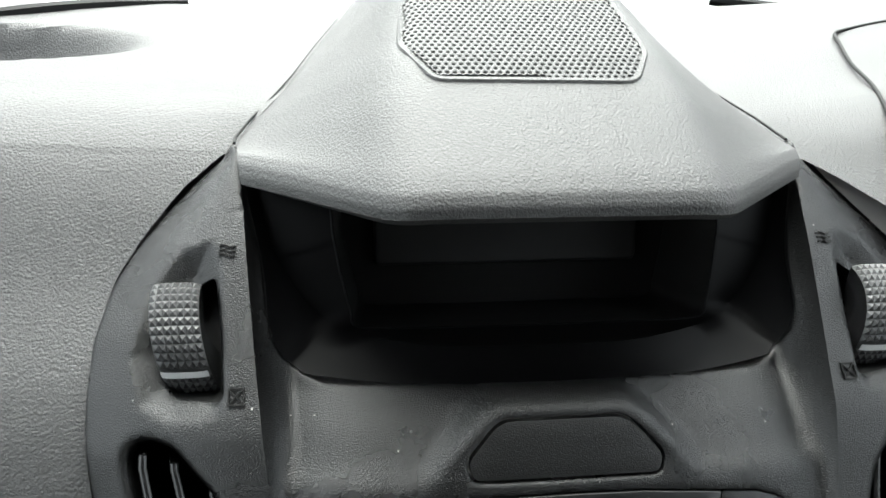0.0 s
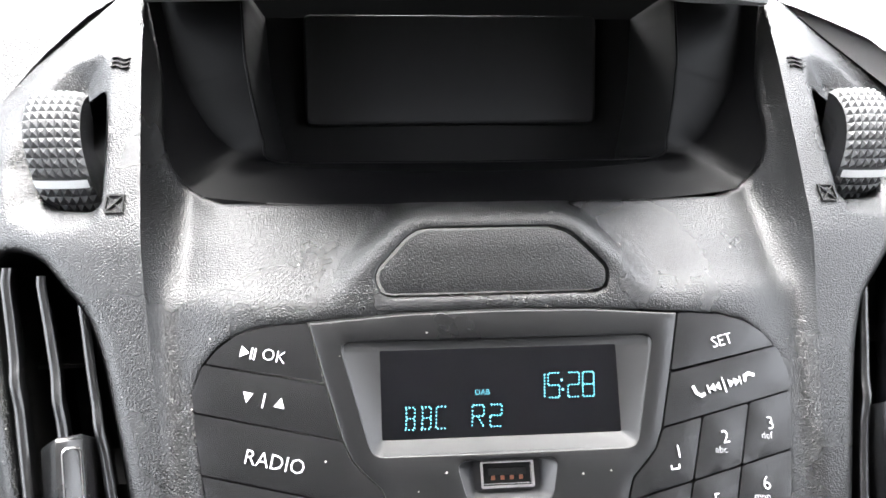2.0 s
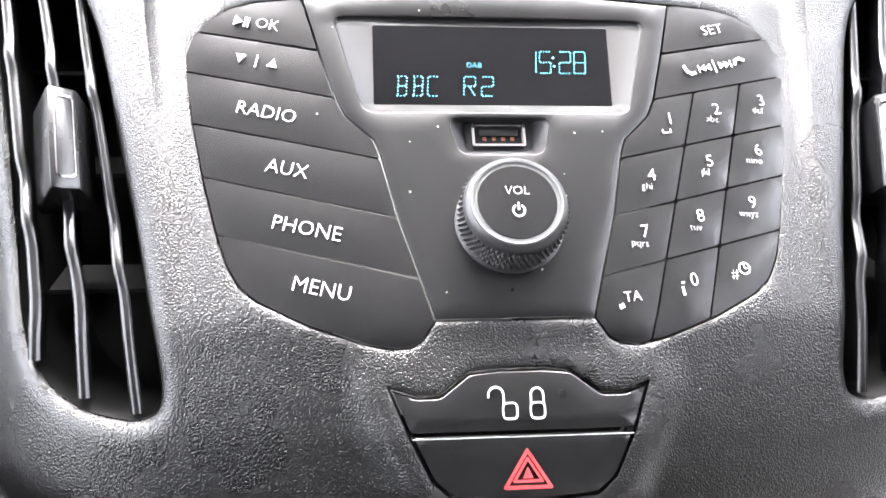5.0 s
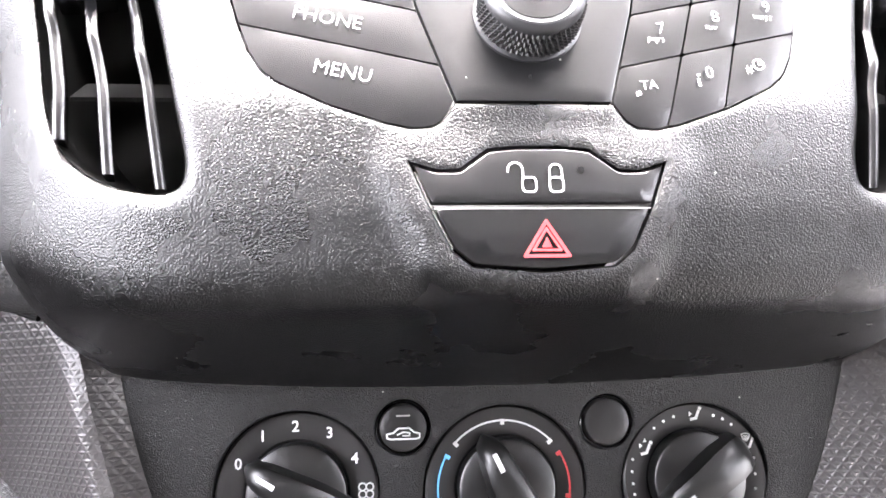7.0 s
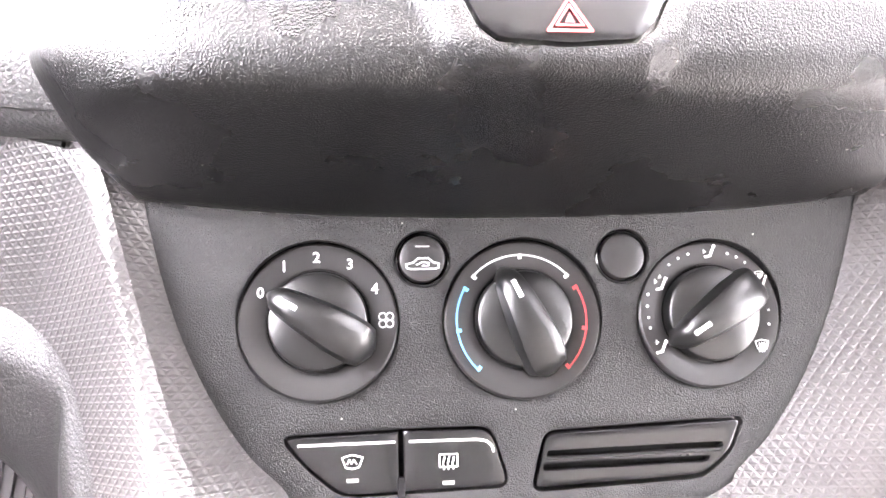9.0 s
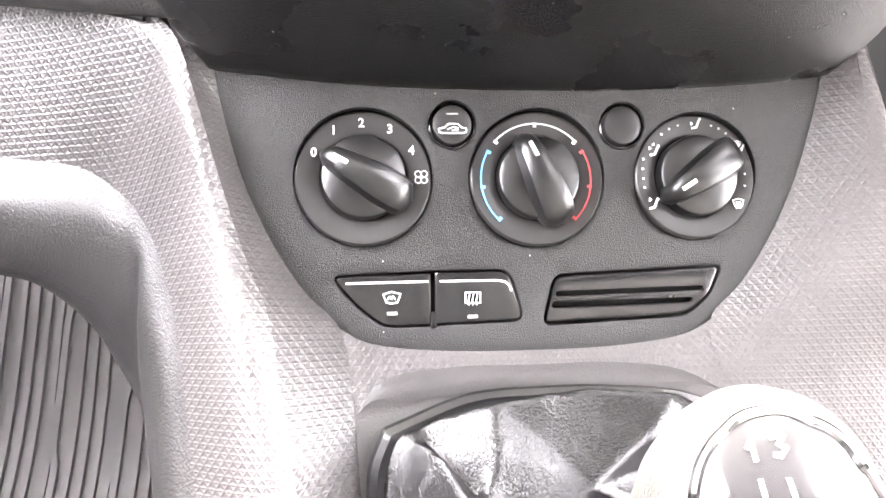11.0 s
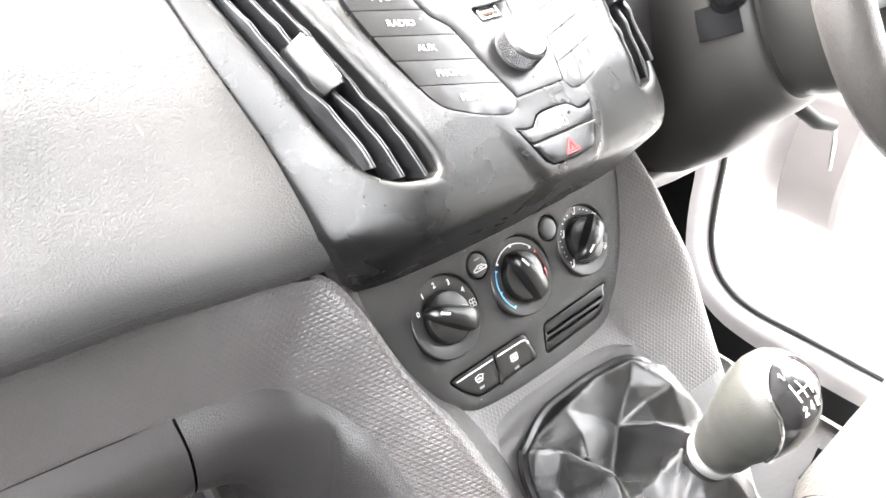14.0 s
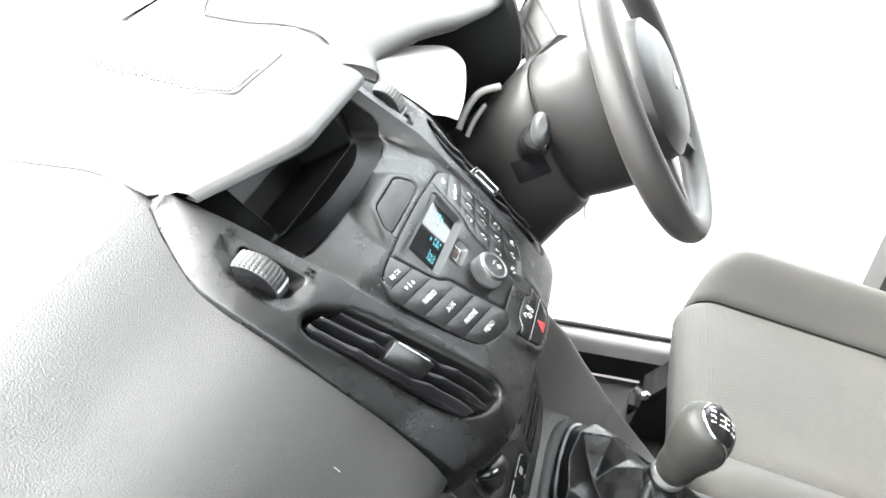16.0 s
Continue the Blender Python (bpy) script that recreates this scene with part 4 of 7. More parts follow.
# speaker grille: a perforated plate let into the hood
GRILLE = rounded([(-0.047, 0.343), (0.043, 0.342), (0.053, 0.364), (0.047, 0.42), (0.030, 0.515), (-0.035, 0.52), (-0.055, 0.45), (-0.060, 0.370)], 0.006)
bm = bmesh.new()
wells = bmesh.new()
P = 0.0033
row = 0
y = 0.3445
while y < 0.52:
    x = -0.062 + (row % 2) * P / 2
    while x < 0.056:
        cx, cy = x, y
        if inside(GRILLE, cx, cy)[0] and reach(GRILLE, cx, cy)[0] > P * 0.62:
            hx = [(cx + P / math.sqrt(3) * math.sin(math.pi / 3 * k), cy + P / math.sqrt(3) * math.cos(math.pi / 3 * k)) for k in range(6)]
            hole = [(cx + 0.00108 * math.sin(math.pi / 3 * k), cy + 0.00108 * math.cos(math.pi / 3 * k)) for k in range(6)]
            o = [bm.verts.new((a, b, hood_z(a, b) + 0.0009)) for a, b in hx]
            i_ = [bm.verts.new((a, b, hood_z(a, b) + 0.0007)) for a, b in hole]
            d_ = [bm.verts.new((a, b, hood_z(a, b) + 0.0002)) for a, b in hole]
            for k in range(6):
                j = (k + 1) % 6
                bm.faces.new([o[k], o[j], i_[j], i_[k]])
                bm.faces.new([i_[k], i_[j], d_[j], d_[k]])
            wells.faces.new([wells.verts.new((a, b, hood_z(a, b) + 0.00025)) for a, b in hole])
        x += P
    y += P * 0.866
    row += 1
bmesh.ops.remove_doubles(bm, verts=bm.verts[:], dist=1e-5)
grille = part("speaker_grille", bm, SPEAKER, pod, "dark perforated speaker grille", smooth=False, kind="stuff")
part("speaker_backing", wells, DARK, grille, smooth=False, kind="stuff")
rim_a = [(x, y, hood_z(x, y) + 0.0002) for x, y in inset(GRILLE, -0.0012)]
rim_b = [(x, y, hood_z(x, y) + 0.0011) for x, y in inset(GRILLE, -0.0005)]
rim_c = [(x, y, hood_z(x, y) + 0.0008) for x, y in inset(GRILLE, 0.0016)]
part("grille_rim", loft([rim_a, rim_b, rim_c]), HOODSKIN, grille)

# recess: a funnel from the stack's opening to the deep tray, all in the leaning frame
OPEN = [(-x + 0.0002, v) for x, v in (BROW[1], BROW[5], BROW[8], CORNER[0], CORNER[1], CORNER[2], CORNER[3], CORNER[5], CORNER[6])]
OPEN = [(x, v, stack_depth(x, v) + 0.0022) for x, v in OPEN]
OPEN = OPEN + [(-x, v, d) for x, v, d in OPEN[-2::-1]]
MID = [(-0.1290, 0.112, 0.352), (-0.1195, 0.075, 0.342), (-0.1160, 0.068, 0.3405), (-0.1125, 0.0615, 0.339), (-0.1040, 0.0490, 0.337), (-0.0960, 0.0425, 0.335), (-0.0865, 0.0368, 0.329), (-0.045, 0.0315, 0.315), (0, 0.0305, 0.313)]
MID = MID + [(-x, v, d) for x, v, d in MID[-2::-1]]
CAV = [(-0.0935, 0.112, 0.345), (-0.0915, 0.082, 0.338), (-0.0903, 0.074, 0.337), (-0.0890, 0.066, 0.336), (-0.0865, 0.055, 0.334), (-0.0842, 0.046, 0.333), (-0.0795, 0.0375, 0.333), (-0.045, 0.0365, 0.333), (0, 0.0362, 0.333)]
CAV = CAV + [(-x, v, d) for x, v, d in CAV[-2::-1]]
BACK = [(x * 0.955, v * 0.97 + 0.004, 0.392) for x, v, d in CAV]


def lean(loop):
    return [LEAN @ Vector((x, d, v)) for x, v, d in loop]


def soft(loop, n=5):
    """A rounded resampling of a loop through its points."""
    out, last = [], len(loop) - 1
    for i in range(last):
        p0, p1, p2, p3 = (np.array(loop[min(max(k, 0), last)]) for k in (i - 1, i, i + 1, i + 2))
        out += [tuple(0.5 * (2 * p1 + (p2 - p0) * t + (2 * p0 - 5 * p1 + 4 * p2 - p3) * t * t + (3 * p1 - p0 - 3 * p2 + p3) * t ** 3)) for t in np.linspace(0, 1, n, endpoint=False)]
    return out + [loop[-1]]


OPEN, MID, CAV, BACK = soft(OPEN), soft(MID), soft(CAV), soft(BACK)
bm = loft([lean(OPEN), lean([(a[0] * 0.75 + b[0] * 0.25, a[1] * 0.75 + b[1] * 0.25, a[2] * 0.66 + b[2] * 0.34) for a, b in zip(OPEN, MID)]), lean([(a[0] * 0.45 + b[0] * 0.55, a[1] * 0.45 + b[1] * 0.55, a[2] * 0.36 + b[2] * 0.64) for a, b in zip(OPEN, MID)]), lean(MID), lean([(a[0] * 0.9 + b[0] * 0.1, a[1] * 0.9 + b[1] * 0.1, a[2] * 0.8 + b[2] * 0.2) for a, b in zip(MID, CAV)]), lean(CAV)], close=False)
recess = part("recess_surround", bm, FUNNEL, pod, "black funnel shaped recess below the hood")
part("recess_tray", loft([lean(CAV), lean([(x * 0.985, v * 0.985 + 0.001, 0.345) for x, v, d in CAV]), lean(BACK)], close=False, cap=True), DARK, pod, "deep black tray")
part("recess_lip", tube([LEAN @ Vector((x, d - 0.0002, v)) for x, v, d in CAV], 0.0006, 8), FUNNEL, pod)
flat = lambda x, v: 0.388
blank = part("blank_screen", key_cap(rounded([(-0.0715, 0.113), (0.0705, 0.113), (0.0690, 0.0607), (-0.0710, 0.0605)], 0.004, 4), flat, proud=0.0015, gap=0.0, edge=0.0015), material("dark grey screen", (0.008, 0.008, 0.0085), 0.5, vary=0.05), pod, "plain dark screen blank", smooth=False)
blank.matrix_local = LEAN

# ---- heater panel ----
panel_d = curve_at([-0.38, -0.311, -0.233, -0.19], [0.3190, 0.3155, 0.3090, 0.3055])
heat_depth = lambda x, v: panel_d(v)
heater = thing("heater_panel", "dark grey heater panel with three rotary dials and buttons", "control panel", LEAN)
PLATE = mirrored([(0, -0.2035), (0.08, -0.202), (0.1425, -0.1970), (0.1405, -0.2065), (0.1305, -0.2427), (0.1205, -0.2720), (0.1060, -0.2985), (0.0915, -0.3175), (0.0740, -0.3292), (0.0400, -0.3340), (0, -0.3352)])
PLATE = PLATE[:3] + rounded(PLATE[3:-2], 0.02, 4) + PLATE[-2:]
PLATE = [(x * 1.035, v if v > -0.32 else v - 0.002) for x, v in PLATE]
DIALS = [(-0.0748, -0.2570, 0.0304), (0.0030, -0.2575, 0.0311), (0.0775, -0.2570, 0.0293)]
BUTTONS = [(-0.0356, -0.2340), (0.0422, -0.2340)]
SWITCH = rounded([(-0.0905, -0.2998), (-0.0442, -0.2985), (-0.0095, -0.2983), (-0.0022, -0.3222), (-0.0668, -0.3238), (-0.0800, -0.3130)], 0.006, 4)
SLATS = rounded([(0.0110, -0.3010), (0.0925, -0.2978), (0.0867, -0.3120), (0.0751, -0.3218), (0.0056, -0.3246)], 0.005, 4)
circle = lambda x, v, r, n=48: [(x + r * math.cos(2 * math.pi * k / n), v + r * math.sin(2 * math.pi * k / n)) for k in range(n)]
holes = [circle(x, v, r) for x, v, r in DIALS] + [circle(x, v, 0.0106, 32) for x, v in BUTTONS] + [SWITCH, SLATS]
HEATER = material("grained dark grey plastic", (0.0055, 0.0053, 0.0055), 0.38, 0.0006, 1800, spec=0.4, dust=0.03)
RING = material("smooth dial plastic", (0.012, 0.0115, 0.0115), 0.40, 0.00003, 2500)
GRIP = material("black dial knob plastic", (0.005, 0.005, 0.005), 0.32, 0.00003, 2500)
part("panel_plate", sheet(PLATE, holes, heat_depth, 0.007, rim=0.006, turn=0.0009, fine=0.003), HEATER, heater)


def dial(x, v, r, turn, labels):
    ob = thing("rotary_dial", "black rotary heater dial with raised grip and white pointer", "dial", LEAN, group="heater dials")
    d = heat_depth(x, v)
    at = face_at(x, v, d) @ Matrix.Rotation(radians(-5), 4, "X")
    part("dial_ring", lathe([(0.0195, -0.004), (0.0195, -0.0005), (0.0203, 0.0), (r - 0.0014, 0.0002), (r - 0.0006, -0.0006), (r - 0.0005, -0.004)][::-1], 64, at), RING, ob)
    part("dial_gap", lathe([(0.0200, -0.004), (0.0200, -0.0018)], 48, at), DARK, ob)
    body = part("dial_knob", lathe([(0.0184, -0.004), (0.0184, 0.0035), (0.0180, 0.0050), (0.0172, 0.0056), (0.006, 0.0058)], 48, at), GRIP, ob)
    # the grip: a tapering, rounded bar, narrow and low at the pointer
    spin = at @ Matrix.Rotation(radians(turn), 4, "Z")
    rows = []
    for i in range(15):
        s = i / 14
        px = -0.0215 + 0.0450 * s
        w = (0.0038 + 0.0048 * min(1, s * 1.5) ** 0.7) * math.sqrt(max(0.04, 1 - abs(2 * s - 1) ** 9))
        h = 0.0085 + 0.0075 * math.sin(math.pi * min(1, (0.16 + s * 0.78))) ** 0.9
        h *= math.sqrt(max(0.12, 1 - abs(2 * s - 1) ** 10))
        rows.append([spin @ Vector((px, w * f, z)) for f, z in ((-1.02, 0.002), (-1.0, h * 0.55), (-0.82, h * 0.88), (-0.4, h), (0.4, h), (0.82, h * 0.88), (1.0, h * 0.55), (1.02, 0.002))])
    grip = part("grip", loft(rows, cap=2), GRIP, body)
    mark = bmesh.new()
    mark.faces.new([mark.verts.new(spin @ Vector((px, py, 0.0085 + 0.0075 * math.sin(math.pi * (0.16 + (px + 0.0215) / 0.045 * 0.78)) ** 0.9 + 0.0004))) for px, py in ((-0.0150, -0.0009), (-0.0080, -0.0009), (-0.0080, 0.0009), (-0.0150, 0.0009))])
    part("pointer_mark", mark, WHITE, grip, smooth=False)
    labels(ob)
    return ob


ring_depth = lambda x, v: heat_depth(x, -0.257) - 0.0003 + (v + 0.257) * 0.0875


def fan_labels(ob):
    for word, x, v in (("0", -0.0962, -0.2459), ("1", -0.0875, -0.2361), ("2", -0.0754, -0.2329), ("3", -0.0629, -0.2356), ("4", -0.0536, -0.2451)):
        lettering(word, x, v, 0.0040, WHITE, ob, ring_depth, name="dial_number", lift=0.0006, bold=0.00008)
    fan = []
    for k in range(4):
        a = math.pi / 4 + k * math.pi / 2
        fan += stroke([(-0.0495 + 0.0019 * math.cos(a) + 0.0014 * math.cos(a + b), -0.2568 + 0.0019 * math.sin(a) + 0.0014 * math.sin(a + b)) for b in np.linspace(0, 2 * math.pi, 10)], 0.0005)
    part("fan_symbol", plate(fan, ring_depth, 0.0006), WHITE, ob, smooth=False)


def heat_labels(ob):
    cx, cv = 0.0024, -0.2580
    for a0, a1, mat, name in ((43, 137, WHITE, "neutral_arc"), (150, 226, BLUE, "cold_arc"), (-46, 30, RED, "hot_arc")):
        am = (a0 + a1) / 2
        pts_ = arc(cx, cv, 0.0252, a0, a1, 22)
        end = lambda a: bar((cx + 0.0236 * math.cos(radians(a)), cv + 0.0236 * math.sin(radians(a))), (cx + 0.0257 * math.cos(radians(a)), cv + 0.0257 * math.sin(radians(a))), 0.0014)
        part(name, plate(stroke(pts_, 0.00065) + [end(a0), end(am), end(a1)], ring_depth, 0.0006), mat, ob, smooth=False)


def seat_sign(x, v, s=1.0, head=True):
    out = stroke([(x - 0.0016 * s, v - 0.0016 * s), (x + 0.0004 * s, v - 0.0012 * s), (x + 0.0016 * s, v + 0.0016 * s)], 0.0010 * s)
    return out + ([circle(x + 0.0022 * s, v + 0.0026 * s, 0.0007 * s, 8)] if head else [])


def arrow(x, v, dx, dv):
    return [[(x + dx, v + dv), (x - dv * 0.8, v + dx * 0.8), (x + dv * 0.8, v - dx * 0.8)]]


def screen_sign(x, v, s=1.0):
    out = stroke([(x - 0.0024 * s, v + 0.0012 * s), (x, v + 0.0018 * s), (x + 0.0024 * s, v + 0.0012 * s), (x + 0.0016 * s, v - 0.0014 * s), (x - 0.0016 * s, v - 0.0014 * s), (x - 0.0024 * s, v + 0.0012 * s)], 0.00045 * s)
    for k in (-1, 0, 1):
        out += stroke([(x + k * 0.0009 * s - 0.0002, v - 0.0024 * s), (x + k * 0.0009 * s + 0.0002, v - 0.0010 * s), (x + k * 0.0009 * s, v + 0.0006 * s)], 0.0004 * s)
    return out


def flow_labels(ob):
    for nm, marks in (("face_vent_symbol", seat_sign(0.0785, -0.2330) + arrow(0.0762, -0.2325, 0.0012, 0)),
                      ("face_and_feet_symbol", seat_sign(0.0580, -0.2455) + arrow(0.0556, -0.2440, 0.0012, 0) + arrow(0.0575, -0.2420, 0.001, -0.0006)),
                      ("feet_symbol", seat_sign(0.0566, -0.2700) + arrow(0.0548, -0.2676, 0.0012, 0)),
                      ("feet_and_screen_symbol", seat_sign(0.0996, -0.2448, 0.8) + screen_sign(0.0985, -0.2418, 0.7)),
                      ("windscreen_symbol", screen_sign(0.0975, -0.2695, 1.1))):
        part(nm, plate(marks, ring_depth, 0.0006), WHITE, ob, smooth=False)
    spots = [circle(x, v, 0.00055, 8) for x, v in ((0.0619, -0.2375), (0.0658, -0.2350), (0.0700, -0.2334), (0.0861, -0.2334), (0.0897, -0.2348), (0.0931, -0.2370), (0.0527, -0.2490), (0.0522, -0.2535), (0.0524, -0.2580), (0.0528, -0.2620), (0.1012, -0.2500), (0.1014, -0.2560), (0.1011, -0.2615))]
    part("airflow_dots", plate(spots, ring_depth, 0.0006), WHITE, ob, smooth=False, kind="stuff")


for (x, v, r), turn, labels in zip(DIALS, (-30, -66, 33), (fan_labels, heat_labels, flow_labels)):
    dial(x, v, r, turn, labels)
for (x, v), lab in zip(BUTTONS, ("round black button with a white car symbol", "round plain black button")):
    push = thing("push_button", lab, "button", LEAN, group="round heater buttons")
    at = face_at(x, v, heat_depth(x, v)) @ Matrix.Rotation(radians(-5), 4, "X")
    part("button_well", lathe([(0.0105, -0.006), (0.0105, -0.0008), (0.0100, -0.0004), (0.0094, -0.0012), (0.0094, -0.005)], 32, at), GLOSS, push)
    cap_ = part("button_cap", lathe([(0.0088, -0.006), (0.0088, -0.0002), (0.0084, 0.0006), (0.0072, 0.0011), (0.004, 0.0012)], 32, at), RING, push)
    if "car" in lab:
        car = stroke([(x + a, v - 0.0034 + b) for a, b in ((-0.0060, 0), (-0.0062, 0.0014), (-0.0036, 0.0020), (-0.0018, 0.0036), (0.0022, 0.0036), (0.0040, 0.0020), (0.0060, 0.0016), (0.0060, 0), (0.0046, -0.0004), (-0.0046, -0.0004), (-0.0060, 0))], 0.0006)
        car += stroke([(x + a, v - 0.0034 + b) for a, b in ((-0.0022, 0.0012), (0.0, 0.0022), (0.0024, 0.0018), (0.0022, 0.0008), (-0.0002, 0.0008))], 0.0005)
        part("car_symbol", plate(car, lambda a, b: heat_depth(a, b) - 0.0022, 0.0003), WHITE, cap_, smooth=False)
        part("lamp_bar", plate([bar((x - 0.0026, v + 0.0047), (x + 0.0026, v + 0.0047), 0.0006)], lambda a, b: heat_depth(a, b) - 0.0011, 0.0003), DIM, cap_, smooth=False)

demist = thing("demister_switch", "black twin rocker switch for heated screens with white lines", "switch", LEAN)
front_key, rear_key = cut(SWITCH, (-0.0445, -0.35), (-0.0445, -0.28))
for loop, nm in ((front_key, "front_screen_key"), (rear_key, "rear_screen_key")):
    k_ = part(nm, flush_key(loop, heat_depth, proud=0.0002, gap=0.0009, turn=0.0007), KEY, demist)
    if nm[0] == "f":
        part("white_line", plate(stroke([(-0.0830, -0.3034), (-0.0470, -0.3031)], 0.0009), heat_depth, 0.0007), WHITE, k_, smooth=False)
        part("screen_symbol", plate(stroke([(-0.0668, -0.3085), (-0.0630, -0.3074), (-0.0590, -0.3085), (-0.0604, -0.3122), (-0.0630, -0.3128), (-0.0655, -0.3122), (-0.0668, -0.3085)], 0.0005) + stroke([(-0.0648, -0.3108), (-0.0640, -0.3094), (-0.0632, -0.3108), (-0.0624, -0.3094), (-0.0614, -0.3108)], 0.0005), heat_depth, 0.0007), WHITE, k_, smooth=False)
        part("lamp_bar", plate([bar((-0.0652, -0.3172), (-0.0606, -0.3172), 0.0015)], heat_depth, 0.0007), DIM, k_, smooth=False)
    else:
        part("white_line", plate(stroke([(-0.0411, -0.3031), (-0.0150, -0.3032), (-0.0115, -0.3040), (-0.0096, -0.3058), (-0.0089, -0.3080)], 0.0009), heat_depth, 0.0007), WHITE, k_, smooth=False)
        sg = stroke([(-0.0298, -0.3085), (-0.0230, -0.3085), (-0.0230, -0.3133), (-0.0298, -0.3133), (-0.0298, -0.3085)], 0.0005)
        for q_ in (-0.0282, -0.0264, -0.0246):
            sg += stroke([(q_, -0.3142), (q_ - 0.0003, -0.3120), (q_ + 0.0003, -0.3096)], 0.0005)
        part("screen_symbol", plate(sg, heat_depth, 0.0007), WHITE, k_, smooth=False)
        part("lamp_bar", plate([bar((-0.0288, -0.3194), (-0.0242, -0.3194), 0.0015)], heat_depth, 0.0007), DIM, k_, smooth=False)
part("key_divider", key_cap(rounded([(-0.0460, -0.3245), (-0.0430, -0.3245), (-0.0432, -0.3165), (-0.0458, -0.3165)], 0.001, 3), heat_depth, proud=0.0012, gap=0, edge=0.0006), GLOSS, demist)
slot_a = rounded([(0.0125, -0.3090), (0.0828, -0.3078), (0.0822, -0.3098), (0.0122, -0.3110)], 0.0008, 2)
slot_b = rounded([(0.0108, -0.3142), (0.0775, -0.3130), (0.0764, -0.3150), (0.0106, -0.3162)], 0.0008, 2)
slotted = part("slotted_plate", sheet(inset(SLATS, 0.0012), [slot_a, slot_b], lambda x, v: heat_depth(x, v) + 0.0004 - 0.0012 * max(0, 1 - abs(v + 0.3125) / 0.008), 0.004, rim=0.004, turn=0.0012, fine=0.0015), KEY, heater, "black slotted blank")
part("slot_shadow_box", plate([inset(SLATS, 0.002)], lambda x, v: heat_depth(x, v) + 0.006, 0, 0.001), DARK, slotted, smooth=False)

# ---- lower dashboard trim and tunnel console ----
def rail(rows):
    return [Vector(p) for p in rows]


def spread(points, n):
    """A smooth curve through the points of a polyline, with no overshoot where they lie unevenly."""
    pts_ = [Vector(p) for p in points]
    out, k = [], len(pts_) - 1
    for i in range(k):
        p1, p2 = pts_[i], pts_[i + 1]
        p0 = pts_[i - 1] if i else p1 * 2 - p2
        p3 = pts_[i + 2] if i + 2 <= k else p2 * 2 - p1
        t1 = max(1e-5, math.sqrt((p1 - p0).length))
        t2 = t1 + max(1e-5, math.sqrt((p2 - p1).length))
        t3 = t2 + max(1e-5, math.sqrt((p3 - p2).length))
        for j in range(n):
            t = t1 + (t2 - t1) * j / n
            a1, a2, a3 = p0.lerp(p1, t / t1), p1.lerp(p2, (t - t1) / (t2 - t1)), p2.lerp(p3, (t - t2) / (t3 - t2))
            b1, b2 = a1.lerp(a2, t / t2), a2.lerp(a3, (t - t1) / (t3 - t1))
            out.append(b1.lerp(b2, (t - t1) / (t2 - t1)))
    return out + [pts_[-1]]


def ribbon(rails, n, across=6, bulge=0.0, closed_edge=0.0):
    """A skin over several rails, with UVs in metres, laid on from the front and above."""
    rows = [spread(r, n) for r in rails]
    grid = []
    for k in range(len(rows[0])):
        line = spread([r[k] for r in rows], across) if len(rows) > 2 else [rows[0][k].lerp(rows[1][k], j / across) for j in range(across + 1)]
        if bulge:
            m = len(line) - 1
            nrm = (rows[1][k] - rows[0][k]).cross(rows[0][min(k + 1, len(rows[0]) - 1)] - rows[0][max(k - 1, 0)]).normalized()
            line = [p + nrm * bulge * math.sin(math.pi * j / m) for j, p in enumerate(line)]
        grid.append(line)
    bm = bmesh.new()
    uv = bm.loops.layers.uv.new("metres")
    vs_ = [[bm.verts.new(p) for p in line] for line in grid]
    for k in range(len(grid) - 1):
        for j in range(len(grid[0]) - 1):
            f = bm.faces.new([vs_[k][j], vs_[k + 1][j], vs_[k + 1][j + 1], vs_[k][j + 1]])
            for lp, (a, b) in zip(f.loops, ((k, j), (k + 1, j), (k + 1, j + 1), (k, j + 1))):
                lp[uv].uv = (vs_[a][b].co.x, 0.75 * vs_[a][b].co.y + 0.9 * vs_[a][b].co.z)
    return bm


TOP = [(-0.78, 0.228, 0.428), (-0.45, 0.213, 0.428), (-0.26, 0.196, 0.428), (-0.21, 0.179, 0.428), (-0.178, 0.160, 0.428), (-0.159, 0.1480, 0.4230), (-0.147, 0.1245, 0.4045), (-0.140, 0.109, 0.385), (-0.134, 0.093, 0.3655),
       (-0.1285, 0.0755, 0.351), (-0.1248, 0.062, 0.341), (-0.118, 0.035, 0.315), (-0.110, 0.0, 0.285), (-0.104, -0.05, 0.252), (-0.100, -0.13, 0.226), (-0.098, -0.30, 0.205)]
CREASE = [(-0.78, 0.205, 0.352), (-0.45, 0.190, 0.352), (-0.26, 0.168, 0.353), (-0.22, 0.158, 0.354), (-0.203, 0.154, 0.353), (-0.189, 0.1465, 0.3475), (-0.175, 0.132, 0.341), (-0.166, 0.116, 0.332), (-0.160, 0.100, 0.324),
          (-0.156, 0.089, 0.315), (-0.152, 0.070, 0.298), (-0.146, 0.035, 0.268), (-0.141, 0.0, 0.240), (-0.138, -0.05, 0.212), (-0.136, -0.13, 0.192), (-0.134, -0.30, 0.178)]
EDGE = [(-0.1385, 0.1465, 0.4130), (-0.1345, 0.1350, 0.3920), (-0.1265, 0.1205, 0.3650), (-0.1150, 0.1075, 0.3410), (-0.1010, 0.0970, 0.3210), (-0.0860, 0.0880, 0.3070), (-0.0800, 0.052, 0.2850), (-0.0775, 0.020, 0.2500), (-0.0760, -0.03, 0.2200), (-0.0760, -0.13, 0.2040), (-0.0760, -0.30, 0.190)]
console = thing("centre_console", "dark grey tunnel console with triangle textured flanks", "console")
